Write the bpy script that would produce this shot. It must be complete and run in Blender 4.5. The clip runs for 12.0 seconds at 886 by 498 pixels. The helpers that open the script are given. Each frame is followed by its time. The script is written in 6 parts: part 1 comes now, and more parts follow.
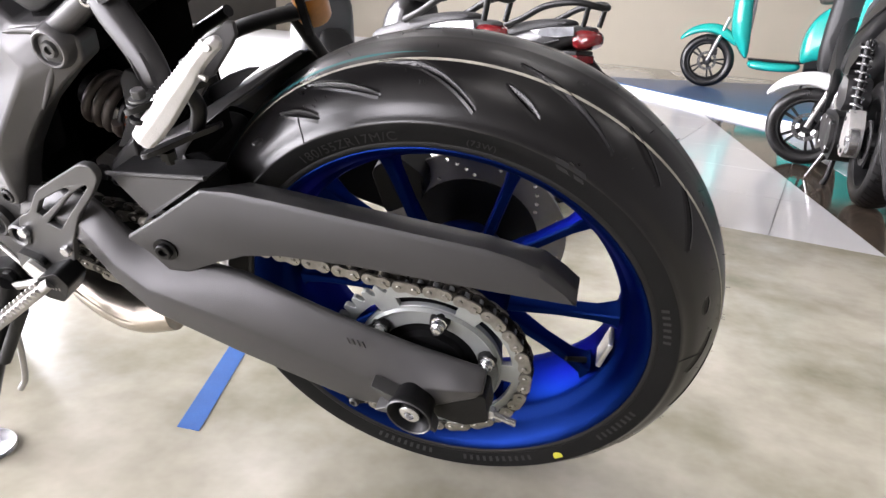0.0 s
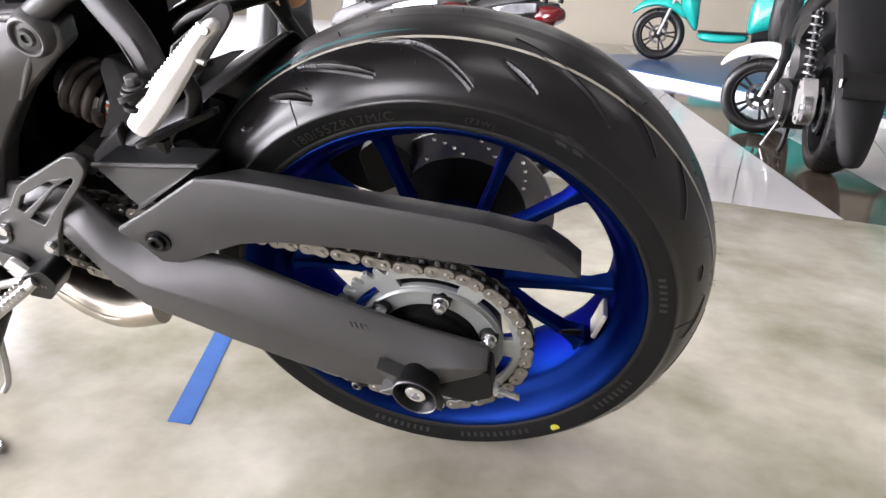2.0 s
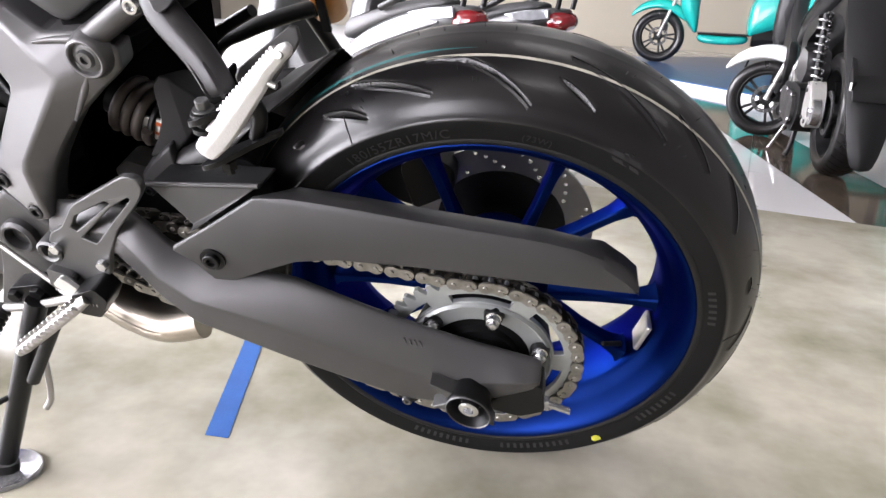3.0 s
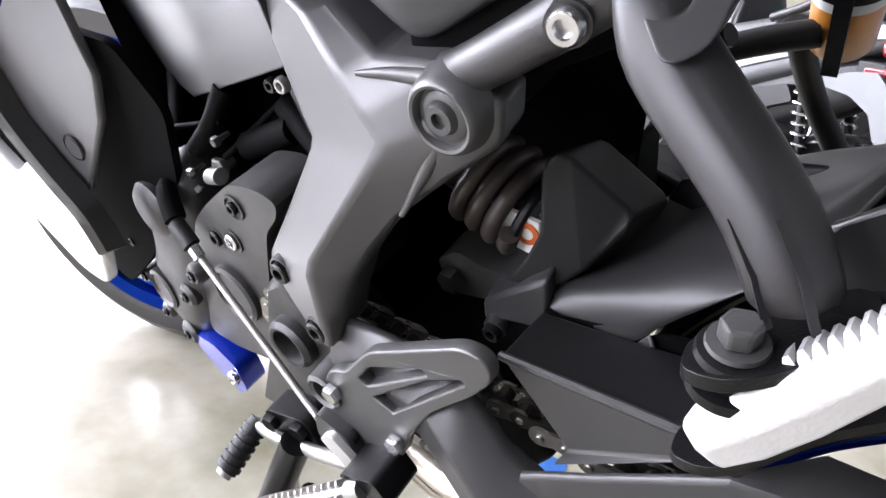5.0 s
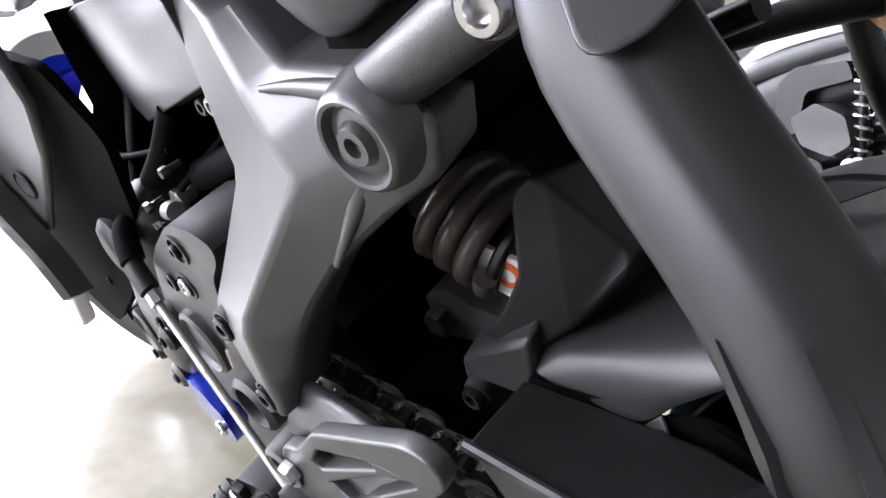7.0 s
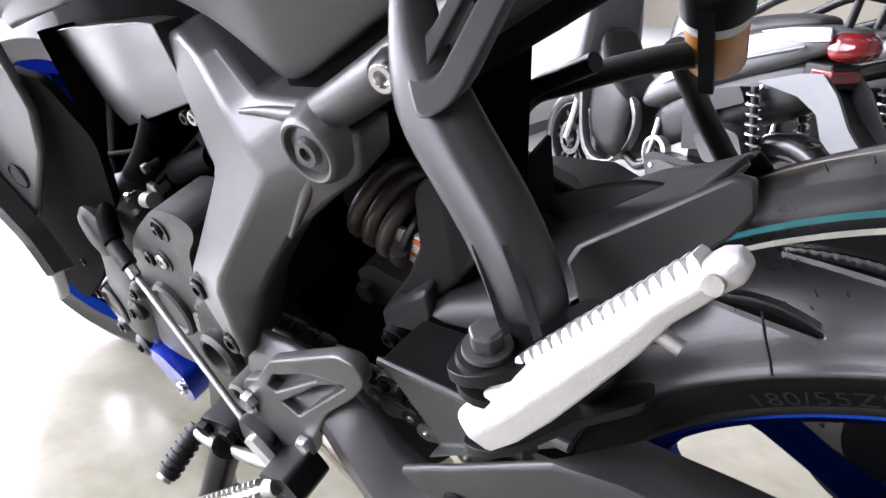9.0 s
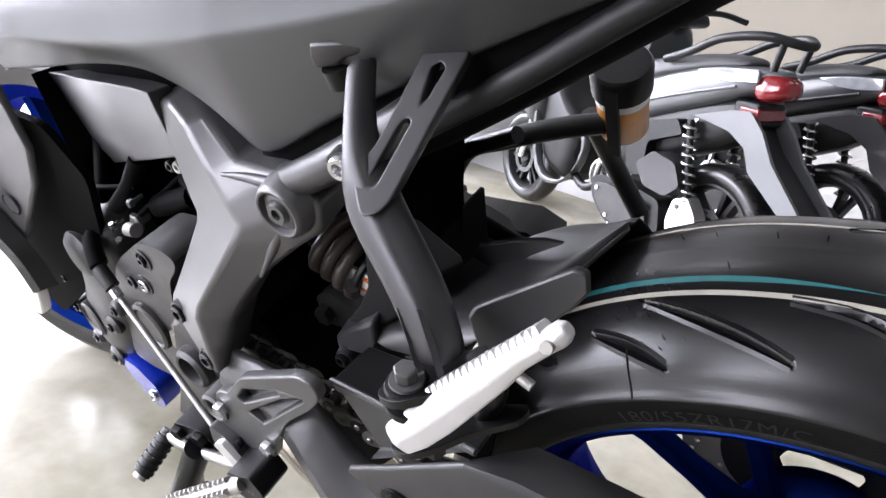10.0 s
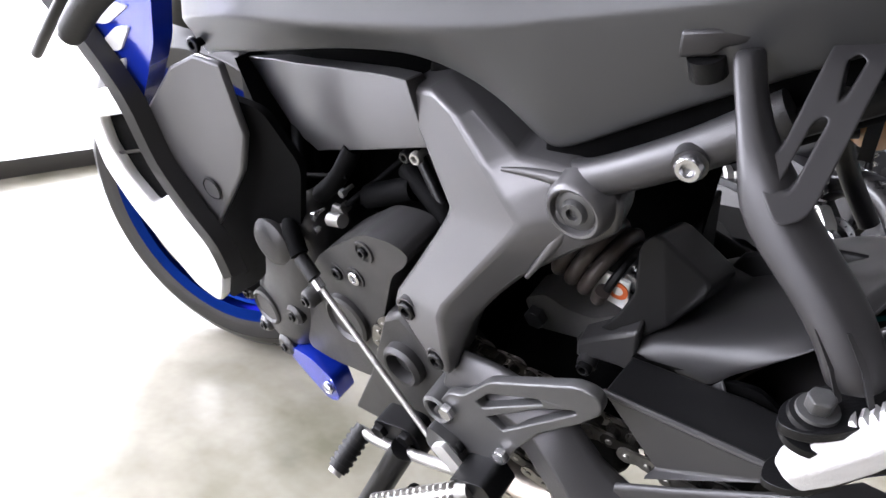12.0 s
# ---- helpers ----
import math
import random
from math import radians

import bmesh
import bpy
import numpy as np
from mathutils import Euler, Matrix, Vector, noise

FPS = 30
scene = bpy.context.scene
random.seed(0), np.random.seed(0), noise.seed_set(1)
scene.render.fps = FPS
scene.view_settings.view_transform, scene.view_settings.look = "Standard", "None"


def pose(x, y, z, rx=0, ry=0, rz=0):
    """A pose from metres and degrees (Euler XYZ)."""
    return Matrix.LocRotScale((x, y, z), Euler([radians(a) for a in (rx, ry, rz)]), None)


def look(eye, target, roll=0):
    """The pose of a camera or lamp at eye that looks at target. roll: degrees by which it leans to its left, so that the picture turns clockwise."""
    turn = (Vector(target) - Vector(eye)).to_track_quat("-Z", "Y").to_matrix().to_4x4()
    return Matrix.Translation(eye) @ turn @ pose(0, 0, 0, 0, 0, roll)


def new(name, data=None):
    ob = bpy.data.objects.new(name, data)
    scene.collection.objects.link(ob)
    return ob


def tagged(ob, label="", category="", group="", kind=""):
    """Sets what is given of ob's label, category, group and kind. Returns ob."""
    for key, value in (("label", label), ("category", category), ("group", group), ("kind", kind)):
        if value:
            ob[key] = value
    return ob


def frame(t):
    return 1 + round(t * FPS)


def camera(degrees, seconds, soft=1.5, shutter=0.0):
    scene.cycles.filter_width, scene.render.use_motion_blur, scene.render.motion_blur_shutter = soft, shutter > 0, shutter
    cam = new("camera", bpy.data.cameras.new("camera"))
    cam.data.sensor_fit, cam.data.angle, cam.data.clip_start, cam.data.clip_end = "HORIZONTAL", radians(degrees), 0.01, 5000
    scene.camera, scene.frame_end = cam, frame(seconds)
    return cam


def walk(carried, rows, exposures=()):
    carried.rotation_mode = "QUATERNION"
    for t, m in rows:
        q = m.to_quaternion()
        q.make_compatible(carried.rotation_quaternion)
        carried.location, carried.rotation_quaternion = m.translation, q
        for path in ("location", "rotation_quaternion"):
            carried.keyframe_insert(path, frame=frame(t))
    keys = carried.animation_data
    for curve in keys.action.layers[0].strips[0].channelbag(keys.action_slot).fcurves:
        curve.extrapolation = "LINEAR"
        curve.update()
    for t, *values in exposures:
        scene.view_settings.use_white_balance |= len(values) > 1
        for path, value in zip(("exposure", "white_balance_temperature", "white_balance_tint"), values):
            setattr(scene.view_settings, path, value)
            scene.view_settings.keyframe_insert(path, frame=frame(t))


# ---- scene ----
# ================= camera and walk =================
cam = camera(64.27, 12.0)
PATH = [  # seconds, eye, yaw, pitch, roll
    (0, 0.1499, -0.8077, 0.6074, 12.02, -18.58, 4.18),
    (0.5, 0.1395, -0.8111, 0.6043, 10.93, -18.47, 4.26),
    (1, 0.1272, -0.8129, 0.6039, 9.82, -18.67, 4.12),
    (1.5, 0.1209, -0.8141, 0.6000, 9.11, -19.09, 3.52),
    (2, 0.1102, -0.8160, 0.6025, 8.42, -19.86, 2.86),
    (2.5, 0.0869, -0.8205, 0.6034, 8.10, -20.06, 2.40),
    (3, 0.0532, -0.8239, 0.6148, 8.14, -19.70, 2.49),
    (3.3, 0.0113, -0.8285, 0.6180, 7.48, -19.46, 2.90),
    (3.5, -0.0005, -0.8183, 0.6204, 9.63, -19.73, 3.39),
    (3.7, -0.0324, -0.8061, 0.6219, 11.15, -19.85, 4.08),
    (5.3, -0.2197, -0.4484, 0.6055, 33.64, -21.76, 4.33),
    (5.5, -0.2304, -0.4372, 0.5994, 34.51, -21.70, 3.12),
    (6, -0.2366, -0.4091, 0.5852, 36.18, -22.06, 0.96),
    (6.5, -0.2174, -0.3937, 0.5912, 36.18, -22.28, 0.88),
    (7, -0.2068, -0.3949, 0.6058, 35.49, -21.94, 1.31),
    (7.2, -0.2062, -0.3975, 0.6093, 35.15, -21.78, 1.30),
    (8.8, -0.1458, -0.4671, 0.6276, 31.37, -21.12, 3.57),
    (9, -0.1248, -0.4905, 0.6389, 30.43, -21.29, 4.08),
    (9.5, -0.0909, -0.5225, 0.6704, 28.22, -21.20, 5.47),
    (10, -0.0757, -0.5536, 0.6999, 27.13, -20.72, 6.60),
    (10.5, -0.0724, -0.5686, 0.7020, 26.70, -20.66, 6.82),
    (11, -0.0898, -0.5789, 0.6968, 27.00, -20.68, 6.81),
    (11.5, -0.1402, -0.5914, 0.6859, 28.77, -21.11, 6.94),
    (12, -0.2217, -0.6081, 0.6765, 31.42, -21.72, 7.51),
]
walk(cam, [(t, pose(x, y, z, 90 + pitch, 0, yaw) @ pose(0, 0, 0, 0, 0, roll)) for t, x, y, z, yaw, pitch, roll in PATH],
     exposures=[(0.0, 0.90, 6480, 14), (3.0, 0.95, 6400, 14), (3.7, 1.04, 6220, 14), (5.3, 0.90, 6060, 14), (7.2, 0.76, 6060, 14), (8.8, 0.76, 6060, 14), (12.0, 0.78, 6080, 14)])

# ================= light =================
world = bpy.data.worlds.new("world")
scene.world = world
world.use_nodes = True
wn = world.node_tree
sky = wn.nodes.new("ShaderNodeTexSky")
sky.sky_type = "NISHITA"
sky.sun_disc = False
sky.sun_elevation, sky.sun_rotation = radians(50), radians(250)
wn.links.new(sky.outputs[0], wn.nodes["Background"].inputs[0])
wn.nodes["Background"].inputs[1].default_value = 0.08


def area_lamp(name, m, sx, sy, watts, colour=(1, 1, 1)):
    lamp = bpy.data.lights.new(name, "AREA")
    lamp.shape, lamp.size, lamp.size_y, lamp.energy, lamp.color = "RECTANGLE", sx, sy, watts, colour
    ob = new(name, lamp)
    ob.matrix_world = m
    return ob


# daylight through the shop front ahead of the bike
area_lamp("shopfront_daylight", look((-5.3, 0.8, 1.9), (0, 0.8, 0.4)), 7.5, 2.9, 560, (0.98, 0.96, 1.0))
# fill lamp added for the near side; no window is known there
area_lamp("side_window_daylight", look((-3.6, -5.0, 1.8), (-1.2, 0, 0.5)), 4.2, 2.5, 200, (0.99, 0.965, 1.0))
CEILING_PANELS = [(-2.2, -1.6), (-2.2, 1.2), (-2.2, 4.0), (0.6, -1.6), (0.6, 1.2), (0.6, 4.0), (3.2, -0.2), (3.2, 3.0)]
for lx, ly in CEILING_PANELS:
    area_lamp("ceiling_lamp", look((lx, ly, 3.28), (lx, ly + 0.001, 0)), 1.2, 0.3, 1.5, (1.0, 0.965, 0.95))

# ================= materials =================
def material(name, colour, rough=0.5, metal=0.0, grain=0.0, grain_size=400.0, blotch=0.0, blotch_size=6.0, spec=0.5, coat=0.0, tint=None, rough_var=0.0, per_piece=0.0):
    """A surface with variation at two scales: fine grain (bump) and wide blotches (colour, roughness)."""
    mat = bpy.data.materials.new(name)
    mat.use_nodes = True
    nt = mat.node_tree
    b = nt.nodes["Principled BSDF"]
    b.inputs["Roughness"].default_value, b.inputs["Metallic"].default_value = rough, metal
    b.inputs["Specular IOR Level"].default_value, b.inputs["Coat Weight"].default_value = spec, coat
    b.inputs["Coat Roughness"].default_value = 0.06
    b.inputs["Base Color"].default_value = (*colour, 1)
    co = nt.nodes.new("ShaderNodeTexCoord")
    wide = nt.nodes.new("ShaderNodeTexNoise")
    wide.inputs["Scale"].default_value, wide.inputs["Detail"].default_value, wide.inputs["Roughness"].default_value = blotch_size, 5, 0.6
    nt.links.new(co.outputs["Object"], wide.inputs["Vector"])
    if blotch or per_piece:
        mix = nt.nodes.new("ShaderNodeMix")
        mix.data_type = "RGBA"
        other = tint or tuple(max(0.0, c * (1 - blotch)) for c in colour)
        mix.inputs["A"].default_value, mix.inputs["B"].default_value = (*colour, 1), (*other, 1)
        ramp = nt.nodes.new("ShaderNodeMapRange")
        ramp.inputs["From Min"].default_value, ramp.inputs["From Max"].default_value = 0.35, 0.68
        nt.links.new(wide.outputs["Fac"], ramp.inputs["Value"])
        nt.links.new(ramp.outputs["Result"], mix.inputs["Factor"])
        nt.links.new(mix.outputs["Result"], b.inputs["Base Color"])
        if per_piece:
            info = nt.nodes.new("ShaderNodeObjectInfo")
            hsv = nt.nodes.new("ShaderNodeHueSaturation")
            span = nt.nodes.new("ShaderNodeMapRange")
            span.inputs["To Min"].default_value, span.inputs["To Max"].default_value = 1 - per_piece, 1 + per_piece
            nt.links.new(info.outputs["Random"], span.inputs["Value"])
            nt.links.new(span.outputs["Result"], hsv.inputs["Value"])
            nt.links.new(mix.outputs["Result"], hsv.inputs["Color"])
            nt.links.new(hsv.outputs["Color"], b.inputs["Base Color"])
    if rough_var:
        rr = nt.nodes.new("ShaderNodeMapRange")
        rr.inputs["From Min"].default_value, rr.inputs["From Max"].default_value = 0.3, 0.7
        rr.inputs["To Min"].default_value, rr.inputs["To Max"].default_value = rough - rough_var, rough + rough_var
        nt.links.new(wide.outputs["Fac"], rr.inputs["Value"])
        nt.links.new(rr.outputs["Result"], b.inputs["Roughness"])
    if grain:
        fine = nt.nodes.new("ShaderNodeTexNoise")
        fine.inputs["Scale"].default_value, fine.inputs["Detail"].default_value = grain_size, 3
        nt.links.new(co.outputs["Object"], fine.inputs["Vector"])
        bump = nt.nodes.new("ShaderNodeBump")
        bump.inputs["Strength"].default_value, bump.inputs["Distance"].default_value = grain, 0.001
        nt.links.new(fine.outputs["Fac"], bump.inputs["Height"])
        nt.links.new(bump.outputs["Normal"], b.inputs["Normal"])
    return mat


def glow(name, colour, strength):
    mat = bpy.data.materials.new(name)
    mat.use_nodes = True
    b = mat.node_tree.nodes["Principled BSDF"]
    b.inputs["Base Color"].default_value = (*colour, 1)
    b.inputs["Emission Color"].default_value, b.inputs["Emission Strength"].default_value = (*colour, 1), strength
    return mat


PLASTIC = material("black_moulded_plastic", (0.009, 0.009, 0.0095), 0.46, spec=0.25, grain=0.1, grain_size=1600, blotch=0.25, blotch_size=9, rough_var=0.06)
PLASTIC_GREY = material("dark_grey_plastic", (0.027, 0.0265, 0.027), 0.40, spec=0.5, grain=0.05, grain_size=1800, blotch=0.15, blotch_size=7, rough_var=0.05)
SATIN_GREY = material("satin_grey_paint", (0.092, 0.090, 0.091), 0.36, 0.4, grain=0.04, grain_size=2200, blotch=0.1, blotch_size=5, rough_var=0.04)
SWING_PAINT = material("matt_charcoal_paint", (0.062, 0.061, 0.062), 0.34, 0.45, grain=0.2, grain_size=1200, blotch=0.15, blotch_size=6, rough_var=0.05)
# the satin grey again, lightened to stand in for haze over one panel
PANEL_HAZE_GREY = material("satin_grey_with_haze", (0.125, 0.124, 0.128), 0.34, 0.4, grain=0.05, grain_size=2000, blotch=0.12, blotch_size=5, rough_var=0.05)
TANK_PAINT = material("satin_grey_tank_paint", (0.062, 0.063, 0.065), 0.36, 0.4, grain=0.06, grain_size=1800, blotch=0.08, blotch_size=4)
HANGER_PAINT = material("charcoal_cast_paint", (0.029, 0.028, 0.029), 0.40, 0.25, grain=0.04, grain_size=1400, blotch=0.12, blotch_size=6, rough_var=0.04)
PEG_ALU = material("blasted_aluminium", (0.66, 0.655, 0.65), 0.42, 0.35, grain=0.3, grain_size=700, blotch=0.08, blotch_size=25, rough_var=0.05)
# near-black: the shade deep inside the bike is put into this colour
SHADE_BLACK = material("deep_shade_black", (0.002, 0.002, 0.0022), 0.7, spec=0.05, grain=0.3, grain_size=500, blotch=0.4, blotch_size=12)
CAST = material("cast_engine_grey", (0.045, 0.044, 0.044), 0.44, 0.4, grain=0.12, grain_size=1200, blotch=0.25, blotch_size=12, rough_var=0.08)
BLACK_METAL = material("black_coated_metal", (0.006, 0.006, 0.0065), 0.36, 0.1, spec=0.25, grain=0.2, grain_size=700, blotch=0.3, blotch_size=14)
RUBBER = material("tyre_rubber", (0.0085, 0.008, 0.0083), 0.29, grain=0.07, grain_size=700, blotch=0.3, blotch_size=8, rough_var=0.025, spec=0.5)
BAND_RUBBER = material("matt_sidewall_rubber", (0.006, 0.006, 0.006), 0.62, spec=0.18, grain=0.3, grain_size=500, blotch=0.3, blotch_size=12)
# tyre rubber darkened and dulled to hold the shade inside the grooves
GROOVE_SHADE = material("groove_shade_rubber", (0.004, 0.004, 0.004), 0.8, spec=0.08, grain=0.2, grain_size=700, blotch=0.2, blotch_size=20)
RUBBER_SOFT = material("black_rubber", (0.010, 0.010, 0.010), 0.55, spec=0.3, grain=0.3, grain_size=600, blotch=0.3, blotch_size=20)
BLUE = material("blue_wheel_paint", (0.004, 0.015, 0.098), 0.42, 0.95, grain=0.05, grain_size=1200, blotch=0.15, blotch_size=7, spec=0.3, coat=0.0)
BLUE.node_tree.nodes["Principled BSDF"].inputs["Specular Tint"].default_value = (0.06, 0.14, 0.7, 1)
BLUE_BODY = material("blue_body_paint", (0.008, 0.03, 0.42), 0.2, 0.3, grain=0.03, blotch=0.1, coat=0.8)
WHITE_BODY = material("white_body_paint", (0.78, 0.78, 0.78), 0.25, 0.0, grain=0.03, blotch=0.05, coat=0.5)
CHAIN_STEEL = material("chain_steel", (0.34, 0.325, 0.295), 0.32, 0.8, grain=0.3, grain_size=500, blotch=0.35, blotch_size=60, rough_var=0.1)
CHAIN_DARK = material("oiled_chain_steel", (0.07, 0.065, 0.058), 0.36, 0.8, grain=0.3, grain_size=500, blotch=0.4, blotch_size=60)
SPROCKET_STEEL = material("zinc_plated_steel", (0.38, 0.40, 0.39), 0.38, 0.55, grain=0.15, grain_size=900, blotch=0.15, blotch_size=18, rough_var=0.08)
BRIGHT = material("bright_zinc", (0.62, 0.62, 0.63), 0.26, 0.95, grain=0.1, blotch=0.2, blotch_size=50)
ALUMINIUM = material("bare_cast_aluminium", (0.78, 0.77, 0.75), 0.38, 0.8, grain=0.25, grain_size=800, blotch=0.12, blotch_size=20, rough_var=0.06)
DULL_ALU = material("dull_aluminium", (0.42, 0.41, 0.39), 0.46, 0.8, grain=0.3, grain_size=500, blotch=0.25, blotch_size=15)
PEG_GREY = material("anodised_grey_metal", (0.10, 0.10, 0.10), 0.4, 0.6, grain=0.15, grain_size=1000, blotch=0.12, blotch_size=14)
SPRING = material("brown_grey_spring_paint", (0.075, 0.063, 0.057), 0.32, 0.15, grain=0.15, blotch=0.25, blotch_size=18)
STAINLESS = material("heat_tinted_stainless", (0.52, 0.47, 0.40), 0.28, 0.95, grain=0.1, blotch=0.3, blotch_size=10)
DISC_STEEL = material("brake_disc_steel", (0.33, 0.32, 0.31), 0.35, 0.9, grain=0.2, blotch=0.2, blotch_size=20)
ORANGE = material("orange_sticker", (0.62, 0.13, 0.03), 0.45, blotch=0.1)
LABEL_WHITE = material("white_label", (0.75, 0.75, 0.73), 0.5, blotch=0.06)
YELLOW = material("yellow_paint_dot", (0.62, 0.60, 0.06), 0.6, blotch=0.15, blotch_size=200)
TEAL_LINE = material("teal_tread_line", (0.03, 0.18, 0.19), 0.55, blotch=0.3, blotch_size=30)
CREAM_LINE = material("cream_tread_line", (0.52, 0.50, 0.42), 0.6, blotch=0.3, blotch_size=25)
LETTER = material("raised_rubber_lettering", (0.018, 0.018, 0.018), 0.5, grain=0.2, blotch=0.2, blotch_size=40)
TEAL = material("teal_scooter_paint", (0.01, 0.42, 0.37), 0.25, grain=0.03, blotch=0.06, coat=0.5)
SCOOTER_GREY = material("grey_scooter_paint", (0.11, 0.113, 0.117), 0.35, 0.4, grain=0.05, blotch=0.08, coat=0.2)
SCOOTER_DARK = material("dark_scooter_paint", (0.035, 0.034, 0.036), 0.3, 0.3, grain=0.05, blotch=0.1, coat=0.2)
SCOOTER_BLACK = material("black_scooter_plastic", (0.008, 0.008, 0.0085), 0.4, spec=0.3, grain=0.2, blotch=0.25)
SEAT_VINYL = material("grey_seat_vinyl", (0.04, 0.04, 0.042), 0.55, grain=0.5, grain_size=500, blotch=0.2)
BROWN_VINYL = material("brown_grey_seat_vinyl", (0.10, 0.085, 0.075), 0.5, grain=0.4, blotch=0.2)
RED_LENS = material("red_lamp_lens", (0.20, 0.008, 0.012), 0.12, coat=0.8, blotch=0.3, blotch_size=30)
CLEAR_LENS = material("clear_lamp_lens", (0.36, 0.37, 0.39), 0.1, 0.3, coat=0.8, blotch=0.3, blotch_size=25)
FLUID = material("brake_fluid_bottle", (0.60, 0.24, 0.035), 0.3, blotch=0.25, blotch_size=40, coat=0.2)
CONCRETE = material("polished_concrete", (0.53, 0.50, 0.415), 0.2, grain=0.03, grain_size=60, blotch=0.38, blotch_size=3.0, rough_var=0.03, tint=(0.24, 0.228, 0.16))
WHITE_TILE = material("white_polished_tile", (0.74, 0.74, 0.75), 0.09, blotch=0.05, blotch_size=1.5, per_piece=0.03)
BLACK_TILE = material("dark_marble_tile", (0.045, 0.036, 0.028), 0.08, blotch=0.4, blotch_size=7, tint=(0.13, 0.10, 0.075), per_piece=0.12)
GROUT = material("tile_grout", (0.35, 0.34, 0.33), 0.8, grain=0.3, blotch=0.2)
WALL_WHITE = material("white_wall_paint", (0.74, 0.74, 0.73), 0.7, grain=0.15, grain_size=120, blotch=0.04, blotch_size=1.2)
# chosen dark so the closing walls and ceiling bounce little light
WALL_DIM = material("low_bounce_grey", (0.16, 0.155, 0.15), 0.8, grain=0.3, grain_size=80, blotch=0.15, blotch_size=1.5)
WALL_BEIGE = material("beige_wall_paint", (0.60, 0.55, 0.44), 0.65, grain=0.15, grain_size=120, blotch=0.06, blotch_size=1.0)
DARK_TRIM = material("dark_skirting", (0.10, 0.095, 0.09), 0.4, blotch=0.2, blotch_size=6)
TAPE = material("blue_masking_tape", (0.014, 0.115, 0.42), 0.6, grain=0.5, grain_size=300, blotch=0.15, blotch_size=25)
PLINTH_BLUE = material("blue_plinth_top", (0.03, 0.10, 0.26), 0.3, blotch=0.15)
PANEL_GLOW = glow("lamp_diffuser", (1.0, 0.98, 0.95), 2.5)
# glow of the added side fill
SIDE_FILL = glow("side_fill_glow", (0.97, 0.95, 1.0), 2.2)
DAYLIGHT = glow("bright_street", (0.96, 0.955, 1.0), 5.5)


# ================= mesh helpers =================
def mesh_part(name, me, mat, parent=None, label="", smooth=True, angle=40):
    if smooth:
        me.polygons.foreach_set("use_smooth", [True] * len(me.polygons))
        me.set_sharp_from_angle(angle=radians(angle))
    if mat and not me.materials:
        me.materials.append(mat)
    ob = new(name, me)
    if parent:
        ob.parent = parent
    if label:
        ob["label"] = label
    return ob


def part(name, bm, mat, parent=None, label="", smooth=True, angle=40):
    """Links a bmesh as one mesh object under a thing or a part."""
    bmesh.ops.recalc_face_normals(bm, faces=bm.faces[:])
    me = bpy.data.meshes.new(name)
    bm.to_mesh(me)
    bm.free()
    return mesh_part(name, me, mat, parent, label, smooth, angle)


def bevel(ob, width, segments=2, angle=35):
    mod = ob.modifiers.new("bevel", "BEVEL")
    mod.width, mod.segments, mod.limit_method, mod.angle_limit = width, segments, "ANGLE", radians(angle)
    mod.harden_normals = False
    return ob


def subsurf(ob, levels=2):
    mod = ob.modifiers.new("subsurf", "SUBSURF")
    mod.levels = mod.render_levels = levels
    return ob


def solid(ob, thick, offset=-1):
    mod = ob.modifiers.new("solidify", "SOLIDIFY")
    mod.thickness, mod.offset = thick, offset
    return ob


def ring_loft(rings, closed=True, caps=True):
    """Skin a list of rings (same number of points each)."""
    bm = bmesh.new()
    vs = [[bm.verts.new(p) for p in r] for r in rings]
    n = len(rings[0])
    for a, b in zip(vs, vs[1:]):
        for i in range(n if closed else n - 1):
            j = (i + 1) % n
            bm.faces.new((a[i], a[j], b[j], b[i]))
    if caps and closed:
        bm.faces.new(vs[0])
        bm.faces.new(vs[-1])
    return bm


def add_bm(bm, other):
    me = bpy.data.meshes.new("tmp")
    other.to_mesh(me)
    other.free()
    bm.from_mesh(me)
    bpy.data.meshes.remove(me)
    return bm


def box(x0, x1, y0, y1, z0, z1):
    return ring_loft([[(x0, y0, z), (x1, y0, z), (x1, y1, z), (x0, y1, z)] for z in (z0, z1)])


def lathe(profile, centre=(0, 0, 0), axis="y", seg=48, close=False):
    """Turn (radius, along) pairs round an axis through centre."""
    cx, cy, cz = centre
    rings = []
    for i in range(seg):
        a = 2 * math.pi * i / seg
        c, s = math.cos(a), math.sin(a)
        if axis == "y":
            rings.append([(cx + r * c, cy + h, cz + r * s) for r, h in profile])
        elif axis == "z":
            rings.append([(cx + r * c, cy + r * s, cz + h) for r, h in profile])
        else:
            rings.append([(cx + h, cy + r * c, cz + r * s) for r, h in profile])
    bm = ring_loft(rings + [rings[0]], closed=close, caps=False)
    bmesh.ops.remove_doubles(bm, verts=bm.verts[:], dist=1e-6)
    return bm


def spline(points, n=8):
    """Catmull-Rom through points."""
    p = [Vector(q) for q in points]
    p = [2 * p[0] - p[1]] + p + [2 * p[-1] - p[-2]]
    out = []
    for a, b, c, d in zip(p, p[1:], p[2:], p[3:]):
        for i in range(n):
            t = i / n
            out.append(0.5 * (2 * b + (c - a) * t + (2 * a - 5 * b + 4 * c - d) * t * t + (3 * b - a - 3 * c + d) * t**3))
    return out + [p[-2]]


